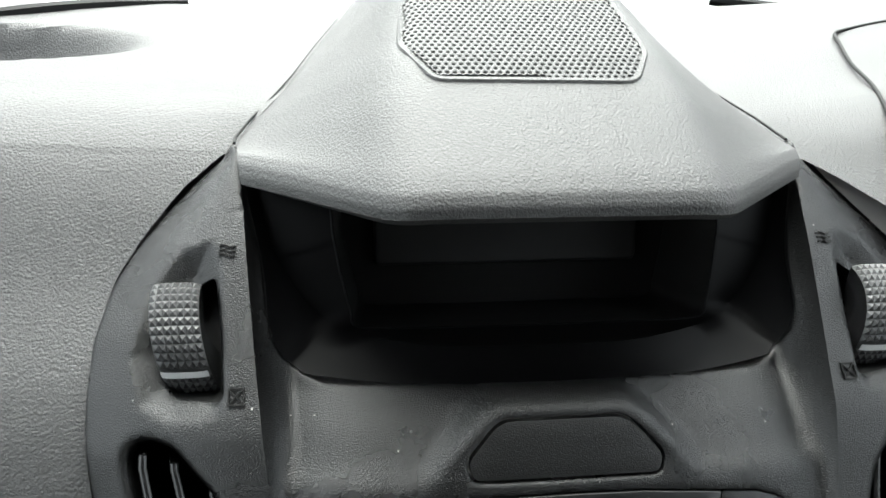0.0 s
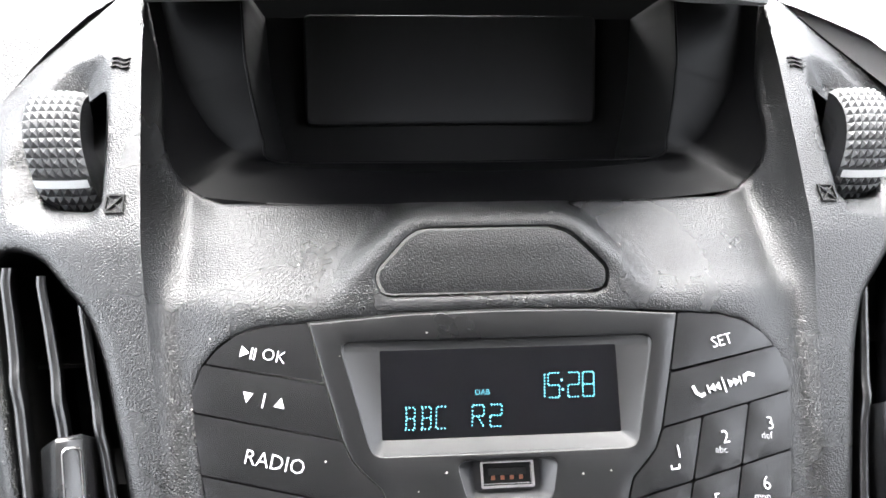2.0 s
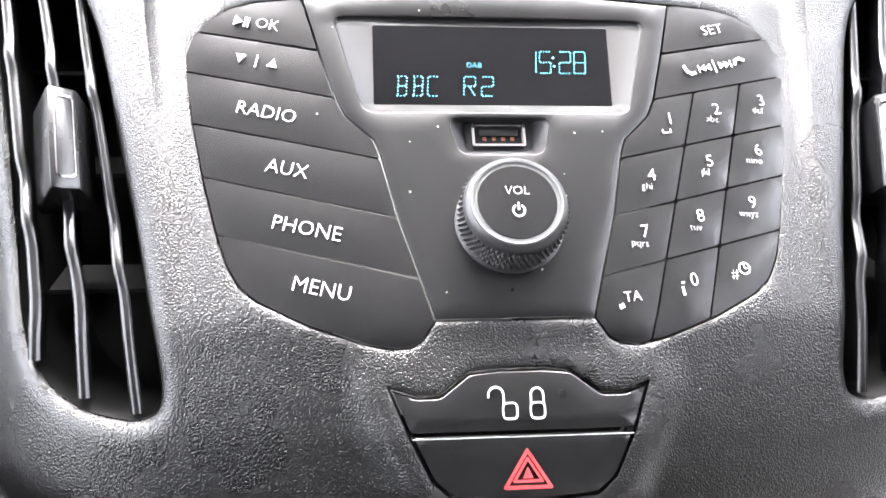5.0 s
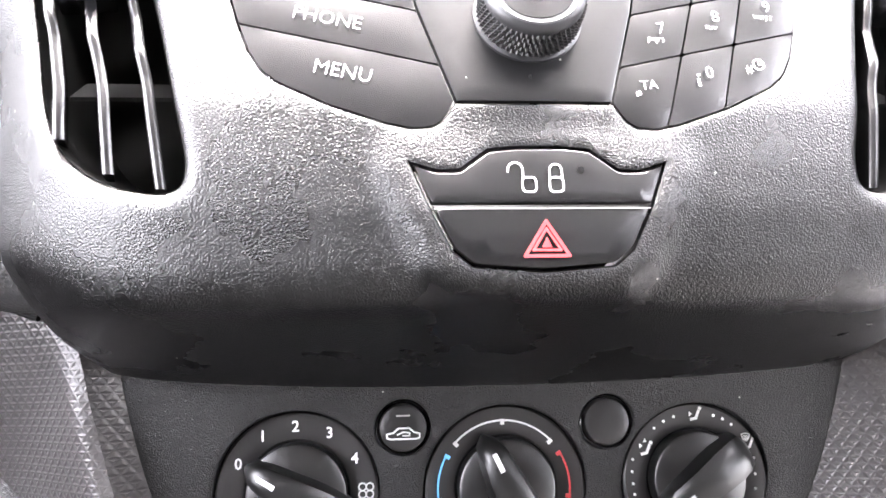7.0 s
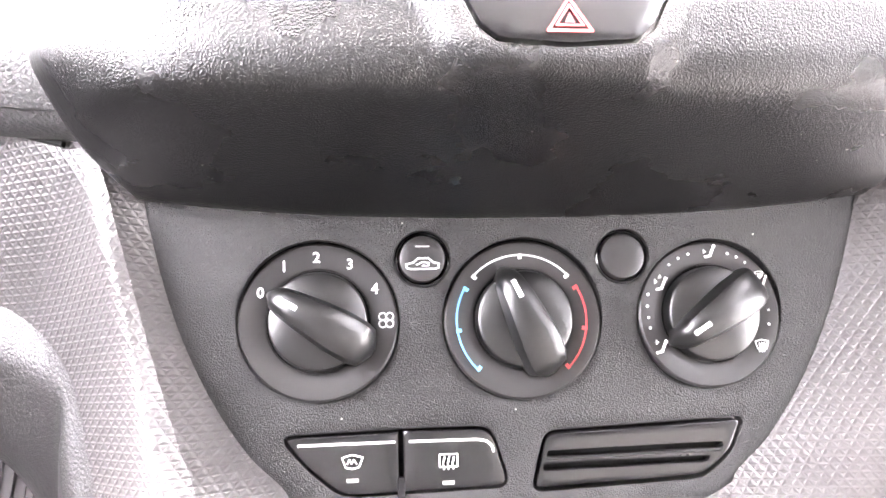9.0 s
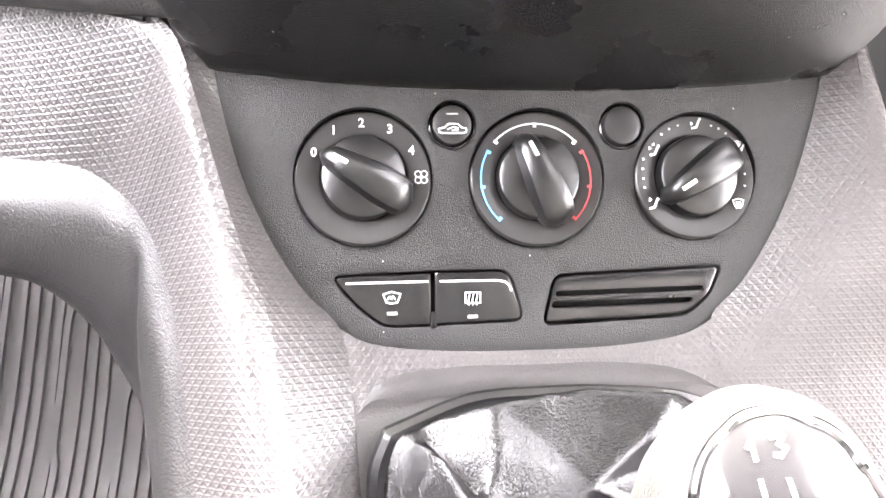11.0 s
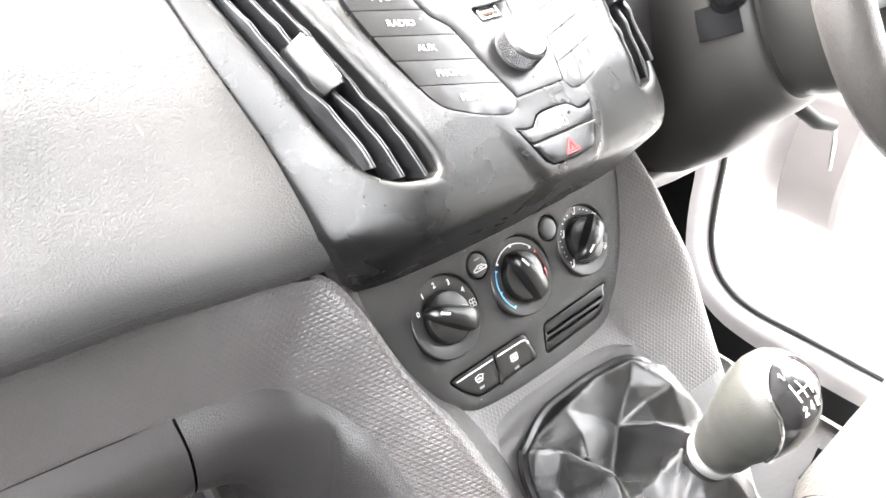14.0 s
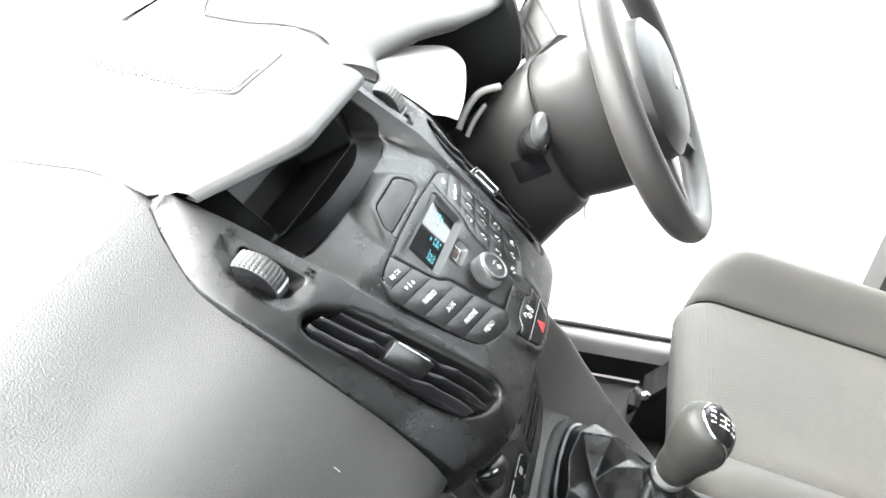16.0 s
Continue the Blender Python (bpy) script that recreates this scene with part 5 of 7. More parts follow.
flipx = lambda rows: [(-x, y, z) for x, y, z in rows]
def rolled(top, crease, edge):
    """Rails over a rounded shoulder: from the inner edge's side over the top line towards the crease."""
    t1, mid, t2 = [], [], []
    k = len(top) - len(edge)
    for i, (p, c) in enumerate(zip(top, crease)):
        p, c = Vector(p), Vector(c)
        e = Vector(edge[i - k]) if i >= k else p + Vector((0, 0.03, 0.004))
        a, b = p.lerp(e, 0.26), p.lerp(c, 0.26)
        t1.append(a), t2.append(b), mid.append(p * 0.5 + (a + b) * 0.25)
    return t1, mid, t2


UP_EDGE, UP_TOP = (-0.1440, 0.166, 0.4340), (-0.1640, 0.163, 0.4350)
TOP_R = [(0.157, 0.148, 0.4230), (0.160, 0.128, 0.4045), (0.163, 0.112, 0.388), (0.166, 0.097, 0.3685), (0.168, 0.083, 0.352), (0.169, 0.073, 0.340), (0.170, 0.050, 0.303), (0.163, 0.012, 0.254), (0.137, -0.033, 0.220), (0.100, -0.073, 0.208), (0.086, -0.13, 0.204)]
EDGE_R = [(-x, y, z) for x, y, z in EDGE[:6]] + [(0.0890, 0.056, 0.2870), (0.1010, 0.014, 0.2500), (0.1085, -0.032, 0.2210), (0.0890, -0.072, 0.2090), (0.0720, -0.13, 0.2040)]
CREASE_R = [(x + 0.013, y + 0.004, z - 0.022) for x, y, z in TOP_R]
for nm, flip_, lab in (("left", lambda r: [tuple(p) for p in r], "pale grey triangle textured trim strip and flank"), ("right", lambda r: [(-p[0], p[1], p[2]) for p in r], "pale grey triangle textured flank")):
    k0 = 0 if nm == "left" else 5
    t1, mid, t2 = rolled(TOP, CREASE, EDGE) if nm == "left" else rolled(flipx(TOP_R), flipx(CREASE_R), flipx(EDGE_R))
    outer = [t1, mid, t2, CREASE if nm == "left" else [(-x, y, z) for x, y, z in CREASE_R]]
    end = len(t1) if nm == "left" else 8
    part(nm + "_flank", ribbon([flip_(r[:end]) for r in outer], 6, 5), KNIT, console, lab)
    if nm == "right":
        part("tunnel_edge", ribbon([flip_(r[end - 1:]) for r in outer], 6, 5), PLAIN, console)
    inner, outer_ = flip_([UP_EDGE] + (EDGE if nm == "left" else flipx(EDGE_R))), flip_([Vector(UP_TOP).lerp(Vector(UP_EDGE), 0.26)] + t1[5 - k0:])
    cut_ = len(inner) if nm == "left" else 9
    part(nm + "_inner_flank", ribbon([inner[:cut_], outer_[:cut_]], 6, 6), KNIT, console)
    # the recess shade beside the boot is put in as the darker plain grey
    if nm == "right":
        part("shaded_boot_margin", ribbon([inner[8:], outer_[8:]], 6, 6), PLAIN, console)
shelf_a = [(-0.0870, 0.0930, 0.3090), (-0.074, 0.0915, 0.3035), (-0.04, 0.0900, 0.2995), (0, 0.0894, 0.2985), (0.04, 0.0900, 0.2995), (0.074, 0.0915, 0.3035), (0.0870, 0.0930, 0.3090)]
shelf_b = [(-0.0800, 0.052, 0.2850), (-0.066, 0.060, 0.2870), (-0.035, 0.064, 0.2880), (0, 0.065, 0.2885), (0.035, 0.064, 0.2880), (0.066, 0.061, 0.2875), (0.0890, 0.056, 0.2870)]
shelf_m = [tuple(Vector(a).lerp(Vector(b), f) + Vector((0, 0, 0.0010 * (1 - f)))) for a, b, f in zip(shelf_a, shelf_b, (0.97, 0.70, 0.55, 0.55, 0.55, 0.70, 0.97))]
part("front_shelf", ribbon([shelf_a, shelf_m], 5, 5), KNIT, console)
part("shelf_margin", ribbon([shelf_m, shelf_b], 5, 5, bulge=-0.0015), PLAIN, console)
deck_l = [(-0.0805, 0.068, 0.2875), (-0.0800, 0.052, 0.2850), (-0.0775, 0.020, 0.2500), (-0.0760, -0.03, 0.2200), (-0.0760, -0.13, 0.2040), (-0.0760, -0.30, 0.190)]
deck = [[(x, y, z + 0.0005) for x, y, z in deck_l], [(0.0, y + 0.012 * (y > 0), z + 0.0005) for x, y, z in deck_l], [(0.0860, 0.070, 0.2890)] + [(x, y, z + 0.0005) for x, y, z in EDGE_R[6:]]]
part("deck", ribbon(deck, 5, 5), PLAIN, console)
SIDE = [((-0.176, 0.121, 0.322), (-0.192, 0.146, 0.190), (-0.176, 0.22, 0.06)), ((-0.175, 0.109, 0.312), (-0.186, 0.120, 0.165), (-0.172, 0.17, 0.02)), ((-0.170, 0.094, 0.303), (-0.182, 0.095, 0.150), (-0.170, 0.14, -0.01)),
        ((-0.166, 0.083, 0.294), (-0.178, 0.070, 0.135), (-0.168, 0.11, -0.03)), ((-0.162, 0.065, 0.278), (-0.175, 0.040, 0.120), (-0.166, 0.08, -0.05)), ((-0.156, 0.030, 0.248), (-0.170, 0.0, 0.100), (-0.164, 0.03, -0.064)),
        ((-0.151, -0.005, 0.220), (-0.168, -0.03, 0.085), (-0.162, 0.0, -0.064)), ((-0.148, -0.055, 0.192), (-0.166, -0.08, 0.075), (-0.160, -0.05, -0.064)), ((-0.146, -0.135, 0.172), (-0.165, -0.15, 0.065), (-0.160, -0.15, -0.064)), ((-0.144, -0.30, 0.158), (-0.164, -0.30, 0.055), (-0.160, -0.30, -0.064))]
part("right_side", ribbon([CREASE_R[1:], [(x + 0.004, y + 0.010, z - 0.12) for x, y, z in CREASE_R[1:]], [(x + 0.002, y + 0.03, -0.064) for x, y, z in CREASE_R[1:]]], 5, 6), PLAIN, console)
core = bmesh.new()
for lo, hi in (((-0.072, -0.32, -0.06), (0.072, 0.70, 0.175)), ((-0.12, 0.17, 0.0), (0.12, 0.70, 0.44))):
    bmesh.ops.create_cube(core, size=1, matrix=Matrix.Translation([(a + b) / 2 for a, b in zip(lo, hi)]) @ Matrix.Diagonal([b - a for a, b in zip(lo, hi)] + [1]))
part("inner_carcass", core, DARK, console, smooth=False)

# ---- gear lever ----
gear = thing("gear_lever", "manual gear lever with grey grained knob and black leather boot", "gear lever")
BOOT_F = [(-0.066, 0.046, 0.2835), (-0.03, 0.0585, 0.2885), (0.0, 0.0605, 0.2890), (0.03, 0.0600, 0.2890), (0.070, 0.0545, 0.2865), (0.0840, 0.045, 0.2800), (0.0970, 0.018, 0.2540), (0.1045, -0.030, 0.2250),
          (0.0870, -0.070, 0.2130), (0.0600, -0.125, 0.2060), (0.0, -0.142, 0.2040), (-0.060, -0.135, 0.2050), (-0.066, -0.09, 0.2110), (-0.068, -0.03, 0.2220), (-0.0705, 0.012, 0.2440), (-0.0715, 0.036, 0.2720)]
ringline = spread(BOOT_F + BOOT_F[:1], 14)[:-1]
part("boot_ring", tube(ringline, 0.0042, 8, closed=True), GLOSS, gear, "glossy black boot frame")
bm = bmesh.new()
NB = len(ringline)
neck = Vector((0.0180, -0.0474, 0.2986))
axis = Vector((-0.0285, -0.4329, 1.0)).normalized()
side_a, side_b = Vector((1, 0, 0)), axis.cross(Vector((1, 0, 0)))
rows = []
STEPS = 84
# folds of the leather in millimetres: sharp ridges and pinched valleys between the frame and the neck
CREASES = [[(-57, 41, 287), (-47, 26, 292), (-38, 8, 287), (-29, -8, 281), (-33, -19, 273), (-42, -34, 258)],
           [(-54, 47, 287), (-22, 46, 300), (18, 50, 303), (54, 43, 305), (80, 27, 294), (91, -6, 266)],
           [(-22, 46, 300), (-24, 28, 291), (-30, 14, 281)],
           [(17, 22, 272), (38, 15, 292), (60, 8, 300), (80, 27, 294)],
           [(17, 22, 272), (12, -9, 287)],
           [(-15, -30, 282), (-3, -40, 289)],
           [(-15, -30, 282), (-27, -58, 262), (-38, -80, 240)]]
DIPS = [[(-50, 38, 283), (-33, 17, 275), (-13, 3, 263), (17, 22, 272), (42, 34, 288)],
        [(-13, 3, 263), (-27, -23, 261), (-32, -40, 252)],
        [(-52, 4, 256), (-48, -22, 245)],
        [(38, 2, 278), (62, -12, 268)]]
PLEATS = [[(-60, 18, 268), (-60, -12, 256), (-57, -50, 238)], [(40, -62, 280), (66, -66, 254)], [(44, -40, 272), (76, -38, 244)],
          [(12, -72, 272), (8, -105, 232)], [(-8, -70, 278), (-22, -110, 238)], [(30, -76, 280), (36, -112, 240)]]


def creased(knots, lines):
    """Height over the plan: flat facets between creases, as a function of many plan points."""
    flat_, edges_, index = [], [], {}
    for line_ in lines:
        ids = [index.setdefault(tuple(p), len(index)) for p in line_]
        edges_ += list(zip(ids, ids[1:]))
    for p in knots:
        index.setdefault(tuple(p), len(index))
    flat_ = list(index)
    co, _, tris, _, _, _ = delaunay_2d_cdt([Vector((p[0], p[1])) for p in flat_], edges_, [], 0, 1e-6)
    height = [min(flat_, key=lambda p: (p[0] - c.x) ** 2 + (p[1] - c.y) ** 2)[2] for c in co]

    def at(x, y, z):
        z = z.copy()
        for i, j, k in tris:
            p, q, r = co[i], co[j], co[k]
            den = (q.y - r.y) * (p.x - r.x) + (r.x - q.x) * (p.y - r.y)
            if abs(den) < 1e-12:
                continue
            l1 = ((q.y - r.y) * (x - r.x) + (r.x - q.x) * (y - r.y)) / den
            l2 = ((r.y - p.y) * (x - r.x) + (p.x - r.x) * (y - r.y)) / den
            ok = (l1 >= -1e-6) & (l2 >= -1e-6) & (l1 + l2 <= 1 + 1e-6)
            z = np.where(ok, l1 * height[i] + l2 * height[j] + (1 - l1 - l2) * height[k], z)
        return z
    return at


collar_line = [neck + (side_a * math.cos(a) + side_b * math.sin(a)) * 0.0165 for a in np.linspace(0, 2 * math.pi, 14, endpoint=False)]
mm = lambda p: (p[0] * 0.001, p[1] * 0.001, p[2] * 0.001)
leather_z = creased([tuple(p) for p in ringline[::6]] + [tuple(p) for p in collar_line], [[mm(p) for p in l] for l in CREASES + DIPS + PLEATS])
grid = []
for j in range(STEPS + 1):
    line = []
    for p in ringline:
        ang = math.atan2(p.y + 0.045, p.x)
        line.append(tuple(p.lerp(neck + (side_a * math.cos(ang) + side_b * math.sin(ang)) * 0.0165, j / STEPS)))
    grid.append(line)
grid = np.array(grid)
gx, gy, gz = grid[..., 0], grid[..., 1], grid[..., 2]
soft_ = [(r * math.cos(a), r * math.sin(a)) for r in (0.0010, 0.0022) for a in np.linspace(0, 2 * math.pi, 6, endpoint=False)]
folded = sum(leather_z(gx + dx, gy + dy, gz) for dx, dy in soft_) / len(soft_)
for j in range(STEPS + 1):
    s = j / STEPS
    hold = ease(s / 0.05) * ease((1 - s) / 0.07)
    line = []
    for i in range(NB):
        p = Vector((gx[j, i], gy[j, i], gz[j, i]))
        wrinkle = 0.0017 * noise.noise(p * 50) + 0.0004 * noise.noise(p * 150)
        line.append(p + Vector((0, 0, (folded[j, i] - p.z + wrinkle) * hold)))
    rows.append(line)
part("boot", loft(rows), LEATHER, gear, "creased black leather boot")
back = axis.cross(Vector((1, 0, 0))).normalized()
across = back.cross(axis)
tilt = Matrix.Translation(neck) @ Matrix((across, back, axis)).transposed().to_4x4()
part("boot_collar", lathe([(0.0170, -0.010), (0.0185, -0.004), (0.0178, 0.002), (0.0168, 0.004)], 40, tilt), LEATHER, gear)
part("collar_ring", lathe([(0.0172, 0.003), (0.0184, 0.005), (0.0186, 0.0105), (0.0178, 0.0125)], 48, tilt), SILVER, gear, "satin silver collar")
PROFILE = [(r * 0.994, 0.012 + (h - 0.012) * 1.0175) for r, h in [(0.0165, 0.0120), (0.0175, 0.0138), (0.0206, 0.0220), (0.0215, 0.0350), (0.0257, 0.0490), (0.0284, 0.0630), (0.0296, 0.0740), (0.0290, 0.0840), (0.0266, 0.0925), (0.0221, 0.0990), (0.0156, 0.1032), (0.0078, 0.1053), (0.0015, 0.1058)]]


def knob_point(a, h_i, grow=0.0):
    k = min(int(h_i), len(PROFILE) - 2)
    f = h_i - k
    r = PROFILE[k][0] * (1 - f) + PROFILE[k + 1][0] * f + grow
    h = PROFILE[k][1] * (1 - f) + PROFILE[k + 1][1] * f
    # the back of the knob leans out towards the driver, the front stays slim
    return tilt @ Vector((r * math.cos(a), r * math.sin(a) * 1.02 + 0.0097 * (h / 0.1) ** 1.5, h + grow * 0.5))


NA = 72
part("knob", loft([[knob_point(2 * math.pi * i / NA, h / 3) for i in range(NA)] for h in range(3 * (len(PROFILE) - 1) + 1)], cap=True), KNOB, gear, "grey grained gear knob body")


# the insert: a cap over the crown that runs down the back in a tongue
joint = curve_at([60, 108, 144, 180, 207, 220, 227, 234, 240, 270, 300, 306, 313, 320, 333, 360, 420], [10.5, 10.25, 9.9, 9.1, 8.4, 7.4, 6.4, 5.2, 4.3, 3.8, 4.3, 5.2, 6.4, 7.4, 8.6, 10.0, 10.5], 2.0)
TURN = [60 + 360 * k / 120 for k in range(120)]
part("knob_trim", tube([knob_point(radians(a), joint(a), 0.0006) for a in TURN], 0.0014, 8, closed=True), CHROME, gear, "chrome trim line")
insert = part("knob_insert", loft([[knob_point(radians(a), joint(a) + (11.99 - joint(a)) * k / 16, 0.0006) for a in TURN] for k in range(17)], cap=2), GLOSS, gear, "gloss black knob insert")


def on_crown(x, y):
    """A point of the knob's crown, x across and y ahead of its axis."""
    r, a = math.hypot(x, y), math.atan2(y, x)
    k = next(k for k in range(6, len(PROFILE) - 1) if PROFILE[k + 1][0] <= max(r, 0.0016))
    f = (PROFILE[k][0] - max(r, 0.0016)) / (PROFILE[k][0] - PROFILE[k + 1][0])
    return knob_point(a, k + f, 0.0011)


SIGNS = {"1": [[(-0.3, 0.7), (0.1, 1), (0.1, 0)]], "2": [[(-0.5, 0.8), (0, 1), (0.5, 0.75), (-0.5, 0), (0.55, 0)]], "3": [[(-0.5, 1), (0.5, 1), (0, 0.6), (0.5, 0.3), (0, 0), (-0.5, 0.1)]],
         "4": [[(0.25, 0), (0.25, 1), (-0.5, 0.3), (0.6, 0.3)]], "5": [[(0.5, 1), (-0.4, 1), (-0.45, 0.55), (0.3, 0.6), (0.5, 0.3), (0.1, 0), (-0.5, 0.05)]], "R": [[(-0.45, 0), (-0.45, 1), (0.3, 1), (0.45, 0.75), (0.2, 0.5), (-0.45, 0.5)], [(0.0, 0.5), (0.5, 0)]]}
marks = []
for sign, sx, sy in (("1", -0.0095, 0.0015), ("3", 0.0, 0.0015), ("5", 0.0095, 0.0015), ("2", -0.0095, -0.0195), ("4", 0.0, -0.0195), ("R", 0.0095, -0.0195)):
    for line in SIGNS[sign]:
        marks += stroke([(-0.0085 + (sx + 0.0095) * 0.62 + px * 0.0024, sy + py * 0.0040) for px, py in line], 0.0010)
for sx in (-0.0095, 0.0, 0.0095):
    marks += stroke([(-0.0085 + (sx + 0.0095) * 0.62, -0.0025 - 0.0025 * k) for k in range(5)], 0.0010)
marks += stroke([(-0.0085 + 0.00118 * k, -0.0078) for k in range(11)], 0.0010)
pattern = bmesh.new()
for loop in marks:
    pattern.faces.new([pattern.verts.new(on_crown(*c)) for c in loop])
part("shift_pattern", pattern, WHITE, insert, "white shift pattern", smooth=False)

# ---- passenger side ----
PAD_PROFILE = [(0.185, 0.4205), (0.160, 0.4215), (0.148, 0.4260), (0.1410, 0.4350), (0.1400, 0.4470), (0.1440, 0.4600), (0.1550, 0.4760), (0.1790, 0.5040), (0.2130, 0.5440), (0.2470, 0.5780), (0.2700, 0.5950), (0.3110, 0.6160), (0.3530, 0.6410), (0.374, 0.6500), (0.400, 0.6545), (0.430, 0.6525), (0.480, 0.6450), (0.550, 0.6360), (0.620, 0.6260), (0.660, 0.6120), (0.665, 0.590)]
dash = thing("passenger_dashboard", "black leather grained passenger dashboard pad", "dashboard")
HOOD_EDGE_Y, HOOD_EDGE_X = [0.373, 0.390, 0.416, 0.444, 0.506, 0.576, 0.63, 0.67], [0.1355, 0.130, 0.120, 0.112, 0.101, 0.087, 0.078, 0.072]
pad_rows = []
seam_line = [LEAN @ Vector((-seam_x(v) - 0.0010, seam_d(v) + 0.001, v)) for v in np.linspace(0.1215, -0.205, 500)]
smooth_profile = spread([(0, y, z) for y, z in PAD_PROFILE], 12)
for k in range(161):
    f = k / 160
    line = []
    ends = [] if k else [min(seam_line, key=lambda s: (s.y - p.y) ** 2 + (s.z - p.z) ** 2) for p in smooth_profile]
    seam_ends = ends or seam_ends
    for p, best in zip(smooth_profile, seam_ends):
        # the pad's right end follows the stack's seam
        x_end = best.x if p.y < 0.372 else -float(np.interp(p.y, HOOD_EDGE_Y, HOOD_EDGE_X)) + 0.002
        if p.z < 0.44 and p.y < 0.2:
            x_end = -0.147
        x = -0.80 + (x_end + 0.80) * (1 - (1 - f) ** 1.6)
        away = max(0.0, (x_end - x))
        back = 0.020 * min(1, away / 0.12) * max(0, min(1, (0.56 - p.z) / 0.12)) + 0.11 * (away / 0.6) ** 2 * max(0, min(1, (0.62 - p.z) / 0.1))
        hump = 0.007 * math.exp(-((away - 0.16) / 0.12) ** 2) * max(0, min(1, (p.y - 0.2) / 0.1)) * max(0, min(1, (0.6 - p.y) / 0.2))
        tray = max(0.0, 1 - ((x + 0.345) / 0.150) ** 2 - ((p.y - 0.520) / 0.050) ** 2)
        dip = min(1.0, tray * 1.15)
        hump += 0.0028 * math.exp(-away / 0.025) * max(0.0, min(1.0, (p.y - 0.378) / 0.02))
        line.append((x, p.y + back, p.z + hump - 0.030 * dip * dip * (3 - 2 * dip)))
    pad_rows.append(line)
part("upper_pad", loft(pad_rows, close=False), PAD, dash)
LINT = material("pale lint", (0.6, 0.58, 0.54), 0.9, vary=0.05)
spot = Vector(min((p for line in pad_rows for p in line), key=lambda p: (Vector(p) - Vector((-0.2356, 0.190, 0.5385))).length)) + Vector((0, -0.0006, 0.0006))
fibre = thing("lint_fibre", "short white lint fibre on the dashboard pad", "lint")
part("strand", tube([spot + Vector((0.0, 0.0003, 0.0003)), spot + Vector((0.0008, -0.0017, -0.0021)), spot + Vector((0.0010, -0.0034, -0.0045))], 0.0003, 6), LINT, fibre)
part("lower_lip", tube([(-0.165, 0.152, 0.4235), (-0.21, 0.176, 0.424), (-0.30, 0.194, 0.424), (-0.75, 0.235, 0.424)], 0.0012, 6), DARK, dash)
glove = thing("glovebox", "dark grey glovebox below a rounded moulding", "glovebox")
DROP = [(-0.78, 0.190, 0.330), (-0.45, 0.176, 0.330), (-0.26, 0.152, 0.333), (-0.22, 0.143, 0.3345), (-0.200, 0.139, 0.333), (-0.186, 0.132, 0.327), (-0.176, 0.121, 0.322)]
LOW = [(-0.78, 0.195, 0.285), (-0.45, 0.180, 0.285), (-0.26, 0.158, 0.292), (-0.235, 0.153, 0.288), (-0.214, 0.150, 0.265), (-0.203, 0.148, 0.235), (-0.192, 0.146, 0.190)]
UNDER = [(-0.78, 0.30, 0.275), (-0.45, 0.30, 0.275), (-0.26, 0.30, 0.275), (-0.232, 0.30, 0.270), (-0.205, 0.30, 0.24), (-0.192, 0.30, 0.20), (-0.180, 0.30, 0.15)]
FRONT = [CREASE, DROP + [r[0] for r in SIDE[1:]], LOW + [r[1] for r in SIDE[1:]], UNDER + [r[2] for r in SIDE[1:]]]
gap_x = -0.2575
part("glovebox_lid", ribbon([r[:2] + [(gap_x - 0.0014,) + r[2][1:]] for r in FRONT], 6, 6), PLAIN, glove, "dark grey glovebox lid")
part("end_moulding", ribbon([[(gap_x + 0.0005,) + r[2][1:]] + r[3:] for r in FRONT], 6, 6), MOULD, glove, "rounded grained moulding that runs down the tunnel")
bm = bmesh.new()
bmesh.ops.create_cube(bm, size=1)
bmesh.ops.transform(bm, matrix=Matrix.Translation((-0.4, 0.36, 0.34)) @ Matrix.Diagonal((0.7, 0.24, 0.12, 1)), verts=bm.verts[:])
part("glovebox_body", bm, DARK, glove, smooth=False)

footwell = tagged(part("footwell_floor", ribbon([[(-0.80, -0.9, -0.062), (-0.80, 0.25, -0.062), (-0.80, 0.36, -0.02), (-0.80, 0.55, 0.12), (-0.80, 0.75, 0.40)],
                                                  [(-0.13, -0.9, -0.062), (-0.13, 0.25, -0.062), (-0.13, 0.36, -0.02), (-0.13, 0.55, 0.12), (-0.13, 0.75, 0.40)]], 5, 6), material("dark carpet", (0.03, 0.028, 0.028), 0.9, 0.001, 900)),
                  "dark carpeted passenger footwell floor", "floor", kind="structure")
mat = thing("rubber_floor_mat", "grey ribbed rubber mat in the passenger footwell", "floor mat")
MATTE = material("grey rubber", (0.040, 0.038, 0.0405), 0.55, 0.0001, 900)
mat_path = spread([(0, -0.35, -0.050), (0, 0.22, -0.050), (0, 0.33, -0.020), (0, 0.48, 0.085), (0, 0.58, 0.165)], 12)


def over_mat(x, s, up):
    k = max(0, min(len(mat_path) - 2, int(s)))
    p = mat_path[k].lerp(mat_path[k + 1], s - k)
    t = (mat_path[k + 1] - mat_path[k]).normalized()
    n = Vector((0, -t.z, t.y))
    return Vector((x, p.y, p.z)) + n * up


